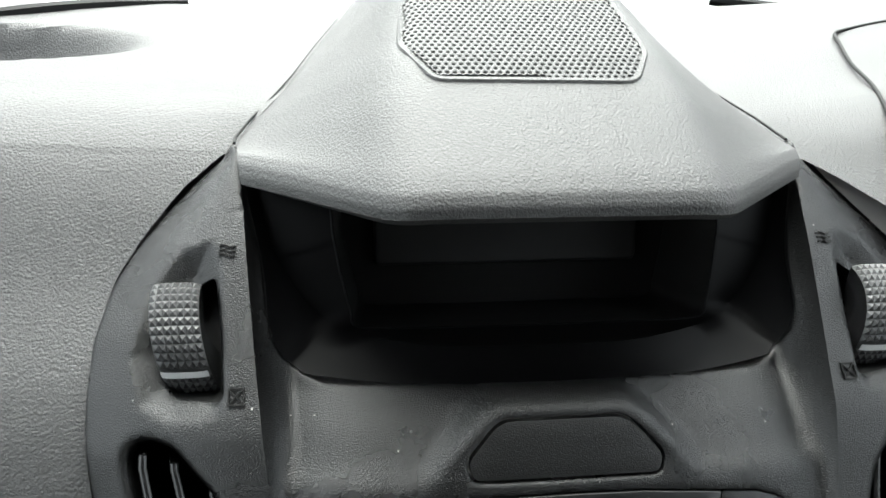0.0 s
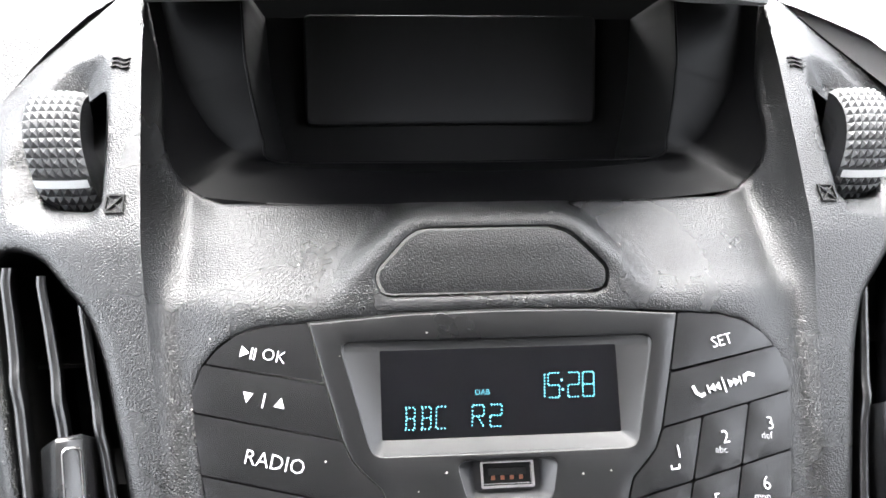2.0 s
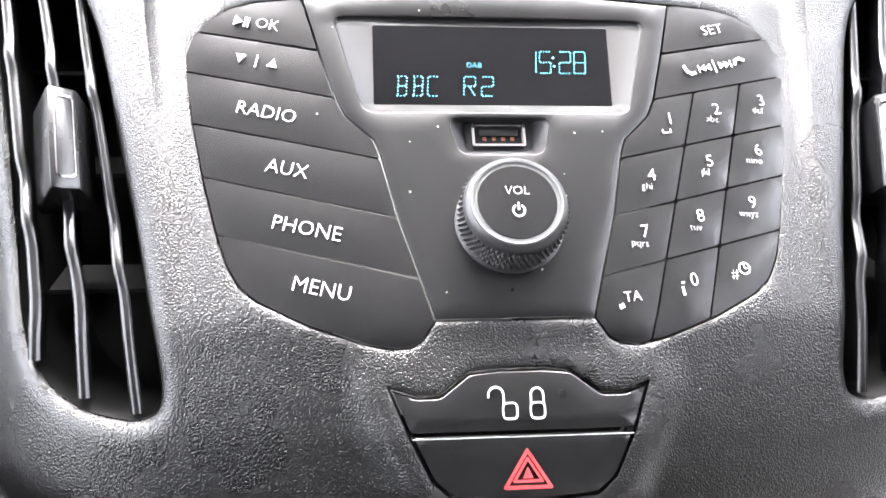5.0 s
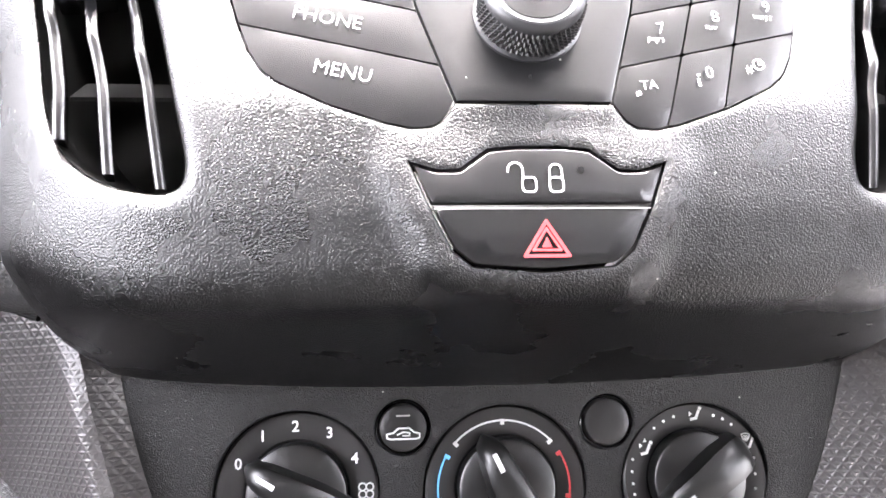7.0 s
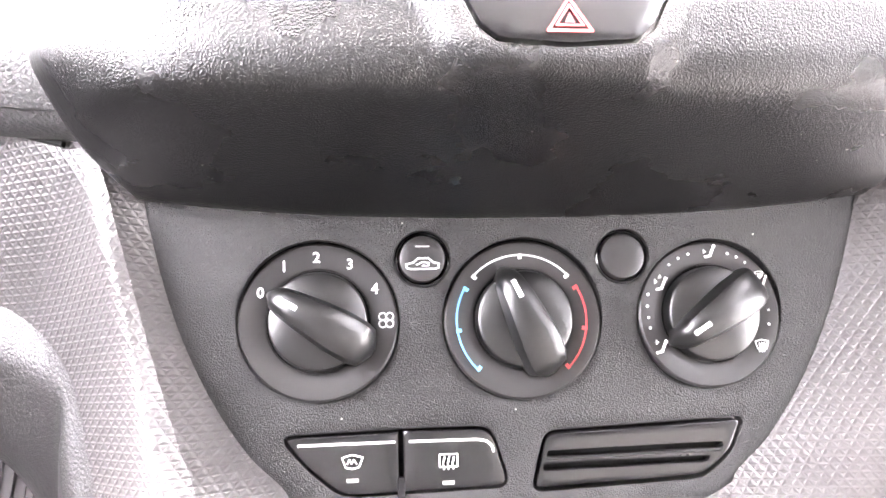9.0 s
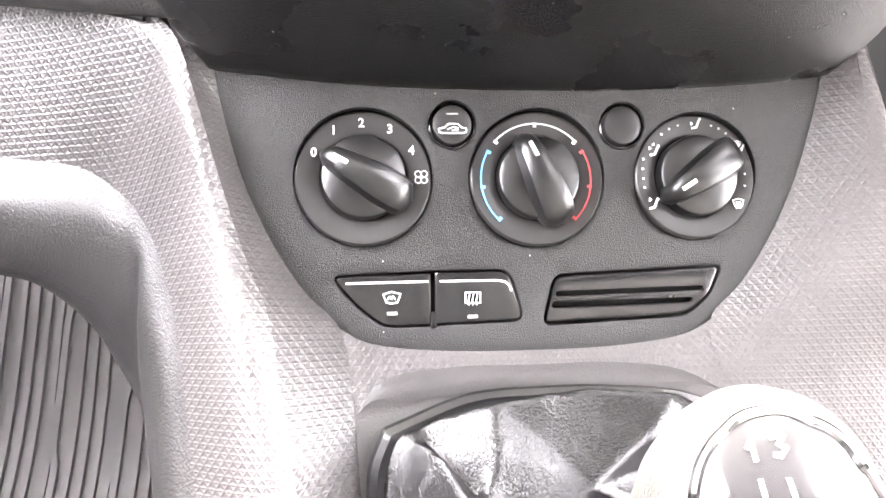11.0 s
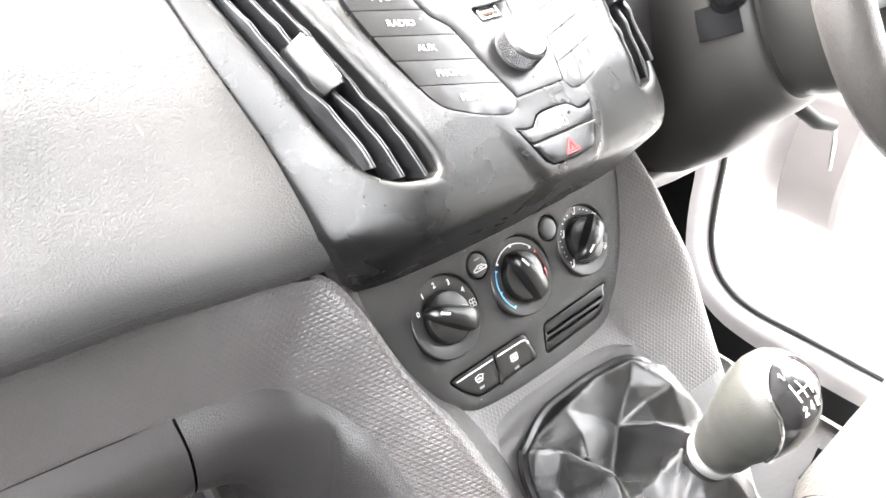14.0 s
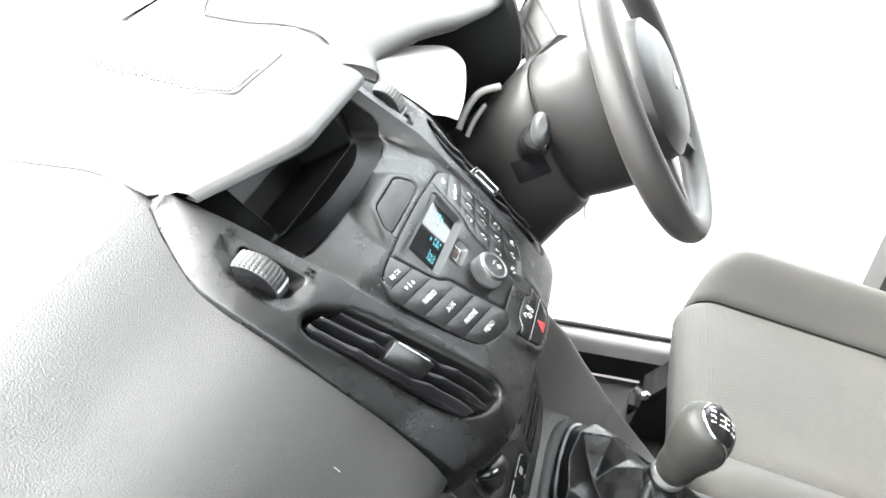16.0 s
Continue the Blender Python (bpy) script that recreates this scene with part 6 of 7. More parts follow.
ns = len(mat_path) - 1
base = []
for i in range(ns + 1):
    base.append([over_mat(x, i * 0.999, u) for x, u in ((-0.60, -0.004), (-0.60, 0.006), (-0.594, 0.008), (-0.588, 0.0), (-0.162, 0.0), (-0.156, 0.008), (-0.150, 0.006), (-0.150, -0.004))])
part("mat_base", loft(base, cap=2), MATTE, mat)
for k in range(38):
    x0 = -0.580 + k * 0.0112
    line = []
    for i in range(4 * ns + 1):
        s = i / 4 * 0.999
        j = noise.noise(Vector((k * 0.31, s * 0.05, 2.0)))
        bend = 0.0
        if (k % 5) in (1, 2):
            c = 22 + 5 * math.sin(k * 2.3)
            bend = 0.0045 * (1 if k % 5 == 1 else -1) * (math.tanh((s - c) * 1.2) - math.tanh((s - c - 9) * 1.2)) / 2
        line.append((x0 + bend, s))
    w = 0.0036
    part("mat_rib", loft([[over_mat(x - w, s, 0), over_mat(x - w * 0.8, s, 0.0042), over_mat(x + w * 0.8, s, 0.0042), over_mat(x + w, s, 0)] for x, s in line], close=False), MATTE, mat)

# ---- driver's side ----
SATIN_PALE = material("pale satin trim", (0.22, 0.21, 0.207), 0.35, vary=0.05)
driver_dash = thing("driver_dashboard", "black driver's dashboard with instrument hood and knee panel", "dashboard")
top_rows = []
for k in range(41):
    f = k / 40
    line = []
    for p in spread([(0, y, z) for y, z in [(0.345, 0.618), (0.320, 0.615), (0.308, 0.618), (0.304, 0.625), (0.310, 0.633), (0.330, 0.640), (0.355, 0.6465), (0.375, 0.6510), (0.400, 0.6545), (0.430, 0.6525), (0.480, 0.6450), (0.550, 0.6360), (0.620, 0.6260), (0.660, 0.6120), (0.665, 0.590)]], 3):
        x0 = float(np.interp(p.y, [0.30, 0.33, 0.352] + HOOD_EDGE_Y, [0.189, 0.178, 0.159] + HOOD_EDGE_X)) - 0.001
        x = x0 + (0.80 - x0) * f ** 1.3
        w = min(1.0, (x - x0) / 0.10)
        w = w * w * (3 - 2 * w)
        fore = max(0.0, min(1, (0.44 - p.y) / 0.10))
        nose = float(np.interp(x, [0.186, 0.22, 0.275, 0.31, 0.37, 0.43], [0.304, 0.318, 0.280, 0.248, 0.224, 0.215]))
        line.append((x, p.y + (nose - 0.304) * fore, p.z + 0.012 * w * fore + 0.010 * math.exp(-((x - 0.34) / 0.12) ** 2)))
    top_rows.append(line)
lid_line = []
for lx, ly in ((0.36, 0.572), (0.318, 0.566), (0.270, 0.546), (0.256, 0.534), (0.247, 0.512), (0.230, 0.469), (0.212, 0.412), (0.196, 0.368), (0.186, 0.338)):
    n_ = min((p for r in top_rows for p in r), key=lambda p: (p[0] - lx) ** 2 + (p[1] - ly) ** 2)
    lid_line.append((lx, ly, n_[2] + 0.0010))
part("lid_gap", tube(spread(lid_line, 5), 0.0012, 8), DARK, driver_dash, "dark gap round the storage lid")
part("top_pad", loft(top_rows, close=False), HOODSKIN, driver_dash, "leather grained upper dashboard")
# smooth side cheek between the stack's edge and the instrument opening
cheek = [[(0.150, 0.366, 0.6490), (0.1600, 0.352, 0.641), (0.1775, 0.330, 0.629), (0.1885, 0.313, 0.621), (0.1925, 0.288, 0.611), (0.1935, 0.267, 0.600), (0.1925, 0.2470, 0.588)],
         [(0.205, 0.340, 0.634), (0.228, 0.305, 0.628), (0.245, 0.280, 0.622), (0.247, 0.258, 0.610), (0.238, 0.243, 0.599), (0.225, 0.236, 0.588), (0.203, 0.234, 0.583)],
         [(0.270, 0.300, 0.630), (0.290, 0.272, 0.627), (0.300, 0.256, 0.622), (0.292, 0.238, 0.612), (0.270, 0.229, 0.600), (0.240, 0.224, 0.586), (0.2116, 0.224, 0.5756)]]
part("side_cheek", ribbon(cheek, 5, 5), SATIN_PALE, driver_dash, "smooth satin grey cheek")
part("stack_side", ribbon([[(0.193, 0.262, 0.597), (0.190, 0.235, 0.575), (0.178, 0.190, 0.520), (0.169, 0.165, 0.480), (0.162, 0.140, 0.450), (0.150, 0.140, 0.430)],
                           [(0.212, 0.262, 0.580), (0.225, 0.29, 0.53), (0.225, 0.27, 0.48), (0.22, 0.25, 0.44), (0.21, 0.23, 0.42), (0.20, 0.22, 0.41)]], 5, 6), DARK, driver_dash)
hollow = [[(0.17, 0.40, 0.640), (0.80, 0.40, 0.640)], [(0.15, 0.46, 0.52), (0.80, 0.46, 0.52)], [(0.15, 0.34, 0.44), (0.80, 0.34, 0.44)]]
part("instrument_well", ribbon(hollow, 8, 6), DARK, driver_dash)
knee = [[(0.195, 0.25, 0.500), (0.35, 0.235, 0.500), (0.60, 0.25, 0.51)], [(0.190, 0.215, 0.460), (0.33, 0.205, 0.455), (0.60, 0.22, 0.46)], [(0.185, 0.225, 0.425), (0.33, 0.215, 0.420), (0.60, 0.23, 0.42)], [(0.185, 0.30, 0.410), (0.33, 0.30, 0.405), (0.60, 0.30, 0.405)]]
part("knee_panel", ribbon(knee, 8, 6), PLAIN, driver_dash)
part("footwell_back", ribbon([[(0.125, 0.47, 0.45), (0.56, 0.47, 0.45)], [(0.125, 0.47, 0.10), (0.56, 0.47, 0.10)], [(0.125, 0.47, -0.06), (0.56, 0.47, -0.06)]], 3, 3), DARK, driver_dash)
part("lower_rail", tube([(0.15, 0.21, 0.306), (0.25, 0.205, 0.304), (0.35, 0.20, 0.300), (0.45, 0.20, 0.294), (0.56, 0.22, 0.29)], [0.010, 0.011, 0.012, 0.010, 0.008], 12), material("dull grey rail", (0.085, 0.08, 0.08), 0.5, 0.0003, 600), driver_dash, "dull grey lower dash rail")

STRIP_A, STRIP_B, STRIP_C, STRIP_D = (0.285, 0.239, 0.528), (0.295, 0.234, 0.546), (0.310, 0.221, 0.566), (0.325, 0.199, 0.571)
STRIP_E, STRIP_F, STRIP_G = (0.300, 0.232, 0.512), (0.310, 0.226, 0.529), (0.325, 0.216, 0.545)
VF_A, VF_B, VF_C, VF_D = (0.475, 0.188, 0.550), (0.500, 0.148, 0.577), (0.530, 0.193, 0.625), (0.500, 0.210, 0.582)
cluster = thing("instrument_cluster", "dark instrument cluster with pale trim under the dash hood", "instruments")
SHELL = rounded([(0.345, 0.565), (0.300, 0.603), (0.283, 0.622), (0.247, 0.646), (0.212, 0.664), (0.193, 0.612), (0.190, 0.565), (0.205, 0.534), (0.216, 0.480), (0.224, 0.446), (0.300, 0.438), (0.345, 0.480)], 0.008, 3)
part("binnacle_side", loft([[(x, y, z) for y, z in inset(SHELL, k)] for x, k in ((0.418, 0.004), (0.420, 0.0), (0.432, 0.0))], cap=2), DARK, cluster, "black side wall of the instrument binnacle")
part("cluster_lens", ribbon([[(0.27, 0.36, 0.640), (0.37, 0.355, 0.645), (0.46, 0.36, 0.640)], [(0.27, 0.33, 0.52), (0.37, 0.325, 0.52), (0.46, 0.33, 0.52)]], 6, 5), GLASS_BLACK, cluster, "dark instrument lens")
part("cluster_trim", tube(spread([STRIP_A, STRIP_B, STRIP_C, STRIP_D], 6), [0.0045] * 19, 10), SATIN_PALE, cluster, "pale satin instrument trim")
part("cluster_trim", tube(spread([STRIP_E, STRIP_F, STRIP_G], 6), [0.0035] * 13, 10), SATIN_PALE, cluster, "pale satin instrument trim")

side_vent = thing("side_vent", "pale framed driver's side air vent", "air vent")
part("vent_frame", tube([VF_A, VF_B, VF_C, VF_D], 0.009, 8, closed=True), SATIN_PALE, side_vent, "pale satin vent frame")
back_ = Vector((0.006, 0.011, -0.006))
for f, w in ((0.22, 0.035), (0.38, 0.035), (0.74, 0.24)):
    rows_ = []
    for g in (0.06, 0.94):
        a_, b_ = Vector(VF_A).lerp(Vector(VF_D), g), Vector(VF_B).lerp(Vector(VF_C), g)
        rows_.append([a_.lerp(b_, f + k) + back_ * d for k, d in ((-w, 0.8), (-w, 0.3), (w, 0.3), (w, 0.8))])
    part("vane", loft(rows_, cap=2), SATIN_PALE, side_vent)
part("vent_well", ribbon([[Vector(VF_A) + back_, Vector(VF_B) + back_], [Vector(VF_D) + back_, Vector(VF_C) + back_]], 3, 3), DARK, side_vent)

# steering wheel and column
WX, RAKE = 0.3436, 29.4
hub = Matrix.Translation((WX, 0.0253, 0.5802)) @ Matrix.Rotation(radians(90 - RAKE), 4, "X")
wheel = thing("steering_wheel", "black leather steering wheel with grey spokes", "steering wheel")
RIM_R = 0.1693
rim_pts = [hub @ Vector((RIM_R * math.cos(a), RIM_R * math.sin(a), 0)) for a in (2 * math.pi * k / 80 for k in range(80))]
WHEEL_RIM = material("worn black leather", (0.030, 0.028, 0.027), 0.40, 0.0003, 700, kind="leather")
part("rim", tube(rim_pts, [0.0170 + 0.002 * max(0, math.cos(4 * math.pi * k / 80 - 0.3)) for k in range(80)], 16, closed=True), WHEEL_RIM, wheel, "smooth black leather rim")
part("airbag_cover", lathe([(0.060, -0.045), (0.082, -0.030), (0.094, -0.005), (0.090, 0.014), (0.070, 0.026), (0.030, 0.031)], 48, hub @ Matrix.Diagonal((1.02, 0.90, 1, 1))), PLAIN, wheel, "smooth dark airbag cover")

part("badge", lathe([(0.012, 0), (0.012, 0.002), (0.009, 0.003)], 32, hub @ Matrix.Translation((0, 0, 0.0305)) @ Matrix.Diagonal((1.5, 0.75, 1, 1))), SILVER, wheel, "plain oval badge")


def spoke(a, w0, w1, material_, nm, label):
    c, s = math.cos(radians(a)), math.sin(radians(a))
    rows_ = []
    for f in (0, 0.25, 0.5, 0.75, 1.0):
        r = 0.055 + (RIM_R - 0.060) * f
        w = w0 + (w1 - w0) * f
        z = -0.008 * (1 - f)
        rows_.append([hub @ Vector((r * c - k * s, r * s + k * c, z + h)) for k, h in ((-w, -0.006), (-w, 0.004), (-w * 0.7, 0.009), (w * 0.7, 0.009), (w, 0.004), (w, -0.006))])
    return part(nm, loft(rows_, cap=2), material_, wheel, label)


spoke(182, 0.030, 0.020, WHEEL_RIM, "spoke", "")
spoke(-2, 0.030, 0.020, WHEEL_RIM, "spoke", "")
spoke(-125, 0.014, 0.012, WHEEL_RIM, "lower_spoke", "dark lower spoke")
spoke(-55, 0.014, 0.012, WHEEL_RIM, "lower_spoke", "dark lower spoke")
column = thing("steering_column", "dark grey steering column shroud with ignition lock", "steering column")
back = Vector((0, math.cos(radians(RAKE)), -math.sin(radians(RAKE))))
lift = Vector((0, math.sin(radians(RAKE)), math.cos(radians(RAKE))))
COLUMN_AX = [0.030, 0.040, 0.075, 0.112, 0.115, 0.124, 0.150, 0.200, 0.260, 0.320]
col_rx = curve_at(COLUMN_AX, [0.056, 0.063, 0.067, 0.068, 0.071, 0.077, 0.079, 0.078, 0.072, 0.066])
col_rz = curve_at(COLUMN_AX, [0.080, 0.090, 0.093, 0.092, 0.095, 0.098, 0.097, 0.099, 0.096, 0.090])
col_up = curve_at(COLUMN_AX, [-0.016, -0.014, -0.010, -0.006, -0.009, -0.013, -0.022, -0.046, -0.060, -0.062])
COLUMN_X, HUB = 0.3436, Vector((0.3436, 0.0253, 0.5802))


def column_ring(ax, shrink=0.0):
    c = HUB + back * ax + lift * col_up(ax)
    ring = []
    for k in range(48):
        a = 2 * math.pi * k / 48
        ring.append(c + Vector((1, 0, 0)) * (col_rx(ax) - shrink) * math.copysign(abs(math.cos(a)) ** 0.8, math.cos(a)) + lift * (col_rz(ax) - shrink) * math.copysign(abs(math.sin(a)) ** 0.8, math.sin(a)))
    return ring


def on_column(ax, up, proud):
    """A point on the column's passenger flank."""
    f = min(0.999, abs(up - col_up(ax)) / col_rz(ax)) ** 1.25
    return HUB + back * ax + lift * up - Vector((col_rx(ax) * math.sqrt(1 - f * f) ** 0.8 + proud, 0, 0))


COLUMN = material("column shroud plastic", (0.016, 0.0153, 0.0148), 0.46, 0.0002, 900, spec=0.3)
part("shroud", loft([column_ring(ax, k) for ax, k in ((0.028, 0.02), (0.030, 0.004), (0.034, 0.001), (0.045, 0), (0.060, 0), (0.085, 0), (0.110, 0), (0.1115, 0.001), (0.112, 0.003))], cap=2), COLUMN, column, "smooth dark grey shroud")
part("shroud_gap", loft([column_ring(ax, 0.0035) for ax in (0.110, 0.118)]), DARK, column, "dark gap between the shrouds")
part("rear_shroud", loft([column_ring(ax, k) for ax, k in ((0.1155, 0.003), (0.116, 0.001), (0.118, 0), (0.130, 0), (0.150, 0), (0.175, 0), (0.20, 0), (0.23, 0), (0.26, 0), (0.32, 0))], cap=2), COLUMN, column, "matt dark grey rear shroud")
part("top_seam", tube([HUB + back * ax + lift * (col_up(ax) + 0.62 * col_rz(ax)) - Vector((col_rx(ax) * 0.76, 0, 0)) for ax in (0.050, 0.064, 0.078)], 0.0012, 6), DARK, column)
lock_line = [(0.292, 0.152, 0.505), (0.268, 0.146, 0.530), (0.254, 0.142, 0.545), (0.250, 0.141, 0.549)]
part("ignition_lock", tube(lock_line, [0.019, 0.019, 0.018, 0.015], 28), GLOSS, column, "black ignition lock barrel")
part("lock_plate", ribbon([[on_column(ax, up, 0.0015) for up in (0.004, -0.010, -0.024)] for ax in (0.124, 0.138, 0.152, 0.166)], 4, 4), GLOSS, column, "black plate round the ignition lock")
lever = thing("column_lever", "short black adjusting lever with a pale hanging tag", "lever")
part("arm", tube([(0.405, 0.120, 0.400), (0.440, 0.098, 0.372), (0.470, 0.090, 0.362)], [0.008, 0.008, 0.006], 12), DARK, lever)
part("tag", loft([[(x - w, y, z), (x + w, y, z), (x + w, y + 0.002, z), (x - w, y + 0.002, z)] for x, y, z, w in ((0.473, 0.088, 0.362, 0.003), (0.485, 0.086, 0.335, 0.005), (0.497, 0.085, 0.300, 0.003))], cap=2), SATIN_PALE, lever, "narrow pale tag")
key = thing("ignition_key", "car key with dark grey rounded bow in the ignition lock", "key")
key_m = Matrix.Translation((0.240, 0.1375, 0.560)) @ Vector((-0.07, -0.02, 0.07)).to_track_quat("Z", "Y").to_matrix().to_4x4()
part("bow", lathe([(0.006, -0.014), (0.012, -0.006), (0.0165, 0.004), (0.0175, 0.012), (0.0150, 0.020), (0.008, 0.025)], 32, key_m @ Matrix.Diagonal((0.62, 1.1, 1.0, 1.0))), material("grey key plastic", (0.030, 0.031, 0.032), 0.32, 0.00003, 2500), key, "dark grey rounded bow")
part("blade", tube([(0.256, 0.1425, 0.543), (0.243, 0.1385, 0.556)], 0.004, 10), CHROME, key)

# seat
seat = thing("driver_seat", "grey woven cloth driver's seat cushion with smooth bolsters", "seat")
CLOTH = material("grey woven seat cloth", (0.095, 0.090, 0.085), 0.85, 0.0006, 56, kind="knit")
BOLSTER = material("smooth grey seat cloth", (0.080, 0.076, 0.072), 0.8, 0.0003, 1200)


def seat_front(x):
    return -0.072 - 0.9 * max(0.0, 0.20 - x) ** 1.3 - 1.6 * max(0.0, x - 0.46) ** 1.4


def seat_skin(x0, x1, top, back, roll_x, nx=24, ny=40):
    """A seat pad between two widths: tilted back, rounded over its front and along its free sides."""
    bm = bmesh.new()
    uv = bm.loops.layers.uv.new("metres")
    grid = []
    for j in range(ny + 1):
        line = []
        for i in range(nx + 1):
            s = i / nx
            x = x0 + (x1 - x0) * s
            yf = seat_front(x)
            g = (j / ny) ** 1.6 * (0.60 + yf)
            r = 0.055
            y_ = yf - g
            z = top(x) + (y_ + 0.10) * 0.20
            if g < r:
                z -= r * (1 - math.sqrt(max(0, 1 - (1 - g / r) ** 2)))
            for e, rr in ((x - x0, roll_x[0]), (x1 - x, roll_x[1])):
                if rr and e < rr:
                    z -= rr * (1 - math.sqrt(max(0, 1 - (1 - e / rr) ** 2)))
            line.append(bm.verts.new((x, y_, z)))
        grid.append(line)
    low_ = [bm.verts.new((v.co.x, v.co.y - 0.012, v.co.z - 0.12)) for v in grid[0]]
    for a, b in zip([low_] + grid, grid):
        for i in range(nx):
            f = bm.faces.new([a[i], a[i + 1], b[i + 1], b[i]])
            for lp in f.loops:
                lp[uv].uv = (lp.vert.co.x, lp.vert.co.y - (lp.vert.co.z if a is low_ else 0))
    for k, edge_ in ((0, [low_[0]] + [r[0] for r in grid]), (nx, [low_[-1]] + [r[-1] for r in grid])):
        under = [bm.verts.new((v.co.x, v.co.y, 0.03)) for v in edge_]
        for i in range(len(edge_) - 1):
            bm.faces.new([edge_[i], edge_[i + 1], under[i + 1], under[i]])
    return bm


SEAM_SEAT, SEAM_INNER = 0.487, 0.170
puff = lambda u: (lambda w: w * w * (3 - 2 * w))(max(0.0, min(1.0, u)))
part("seat_cushion", seat_skin(SEAM_INNER, SEAM_SEAT, lambda x: 0.196 + 0.010 * math.sin(math.pi * (x - SEAM_INNER) / (SEAM_SEAT - SEAM_INNER)), 0, (0.006, 0.006)), CLOTH, seat, "woven grey seat panel")
part("bolster", seat_skin(SEAM_SEAT, 0.592, lambda x: 0.196 + 0.068 * puff((x - SEAM_SEAT + 0.012) / 0.075), 0, (0.006, 0.050)), BOLSTER, seat, "smooth raised outer bolster")
part("bolster", seat_skin(0.098, SEAM_INNER, lambda x: 0.196 + 0.030 * puff((SEAM_INNER - x + 0.010) / 0.060), 0, (0.036, 0.006), 14), BOLSTER, seat, "smooth inner bolster")
for sx in (SEAM_INNER, SEAM_SEAT):
    part("seat_seam", tube([(sx, seat_front(sx) - g, 0.1935 + (seat_front(sx) - g + 0.10) * 0.20 - (0.055 * (1 - math.sqrt(max(0, 1 - (1 - g / 0.055) ** 2))) if g < 0.055 else 0)) for g in [0.4 * (k / 30) ** 1.5 for k in range(31)]], 0.0013, 6), DARK, seat)
part("backrest", loft([[(x, y - 0.18 * (z - 0.2), z) for x, y in ((0.11, -0.53), (0.16, -0.50), (0.53, -0.50), (0.58, -0.53), (0.56, -0.64), (0.13, -0.64))] for z in (0.15, 0.3, 0.5, 0.72, 0.78)], cap=2), BOLSTER, seat)
part("seat_base", loft([[(x, y, z) for x, y in ((0.16, -0.22), (0.52, -0.22), (0.52, -0.56), (0.16, -0.56))] for z in (-0.06, 0.09)], cap=2), DARK, seat, smooth=False)
slide = thing("seat_slide", "black metal seat slide with bright bolts on the floor", "seat rail")
part("rail", loft([[(0.455, -0.50, -0.06), (0.485, -0.50, -0.06), (0.485, -0.50, -0.02), (0.455, -0.50, -0.02)], [(0.455, -0.03, -0.06), (0.485, -0.03, -0.06), (0.485, -0.03, -0.03), (0.455, -0.03, -0.03)]], cap=2), DARK, slide, smooth=False)
part("bracket", loft([[(0.42, -0.10, -0.06), (0.50, -0.10, -0.06), (0.50, -0.10, 0.06), (0.44, -0.10, 0.06)], [(0.42, -0.03, -0.06), (0.50, -0.03, -0.06), (0.50, -0.05, 0.0), (0.44, -0.05, 0.0)]], cap=2), GLOSS, slide, smooth=False)
for by in (-0.055, -0.085):
    part("bolt", lathe([(0.009, 0), (0.009, 0.006), (0.006, 0.009)], 6, Matrix.Translation((0.447, by, 0.005)) @ Matrix.Rotation(radians(-90), 4, "Y")), CHROME, slide)
floor_r = part("driver_floor", ribbon([[(0.13, -0.9, -0.062), (0.13, 0.25, -0.062), (0.13, 0.36, -0.02), (0.13, 0.55, 0.12), (0.13, 0.75, 0.40)], [(0.56, -0.9, -0.062), (0.56, 0.25, -0.062), (0.56, 0.36, -0.02), (0.56, 0.55, 0.12), (0.56, 0.75, 0.40)]], 5, 6),
                material("grey vinyl floor", (0.034, 0.032, 0.032), 0.65, 0.0010, 300, spec=0.3, stretch=(0.3, 1, 0.3)))
tagged(floor_r, "grey vinyl floor of the driver's footwell", "floor", kind="structure")
stud = thing("floor_stud", "round pale floor mat stud", "stud")
part("stud_cap", lathe([(0.017, 0), (0.017, 0.003), (0.013, 0.005), (0.006, 0.0055)], 28, Matrix.Translation((0.416, 0.041, -0.062))), material("pale plastic", (0.5, 0.49, 0.48), 0.5), stud)

# door opening of the driver's side
APERTURE = [(0.60, -0.9, 0.006), (0.60, -0.3, 0.006), (0.60, 0.02, 0.004), (0.60, 0.085, 0.004), (0.60, 0.130, 0.003), (0.60, 0.175, 0.010), (0.60, 0.212, 0.034), (0.60, 0.236, 0.076), (0.60, 0.246, 0.14), (0.60, 0.252, 0.212), (0.60, 0.274, 0.34), (0.60, 0.30, 0.50), (0.60, 0.33, 0.66), (0.60, 0.50, 0.86)]
SILL = material("pale grey body paint", (0.55, 0.53, 0.53), 0.35, vary=0.05)
KICK = material("pale grey kick panel", (0.30, 0.285, 0.285), 0.5, 0.0002, 900)
shell = thing("van", "pale van body with open driver's door, windscreen and added unseen cab walls", "van")
inner = [(0.555, y, z) if k < 3 else (0.555, y + 0.028, z - 0.004) for k, (x, y, z) in enumerate(APERTURE)]
part("door_seal", tube(spread([(x - 0.004, y, z + 0.004) for x, y, z in APERTURE[1:]], 4), 0.0045, 8), material("black rubber", (0.03, 0.03, 0.03), 0.55), shell, "black rubber door seal")
part("sill_trim", ribbon([APERTURE[:4], [(0.574, y, z - 0.004) for x, y, z in APERTURE[:4]], [(0.562, y, z - 0.03) for x, y, z in APERTURE[:4]]], 4, 4), KICK, shell, "pale door sill")
part("sill_side", ribbon([[(0.562, y, z - 0.03) for x, y, z in APERTURE[:4]], [(0.550, y, z - 0.065) for x, y, z in APERTURE[:4]]], 4, 3), DARK, shell, "black sill foot")
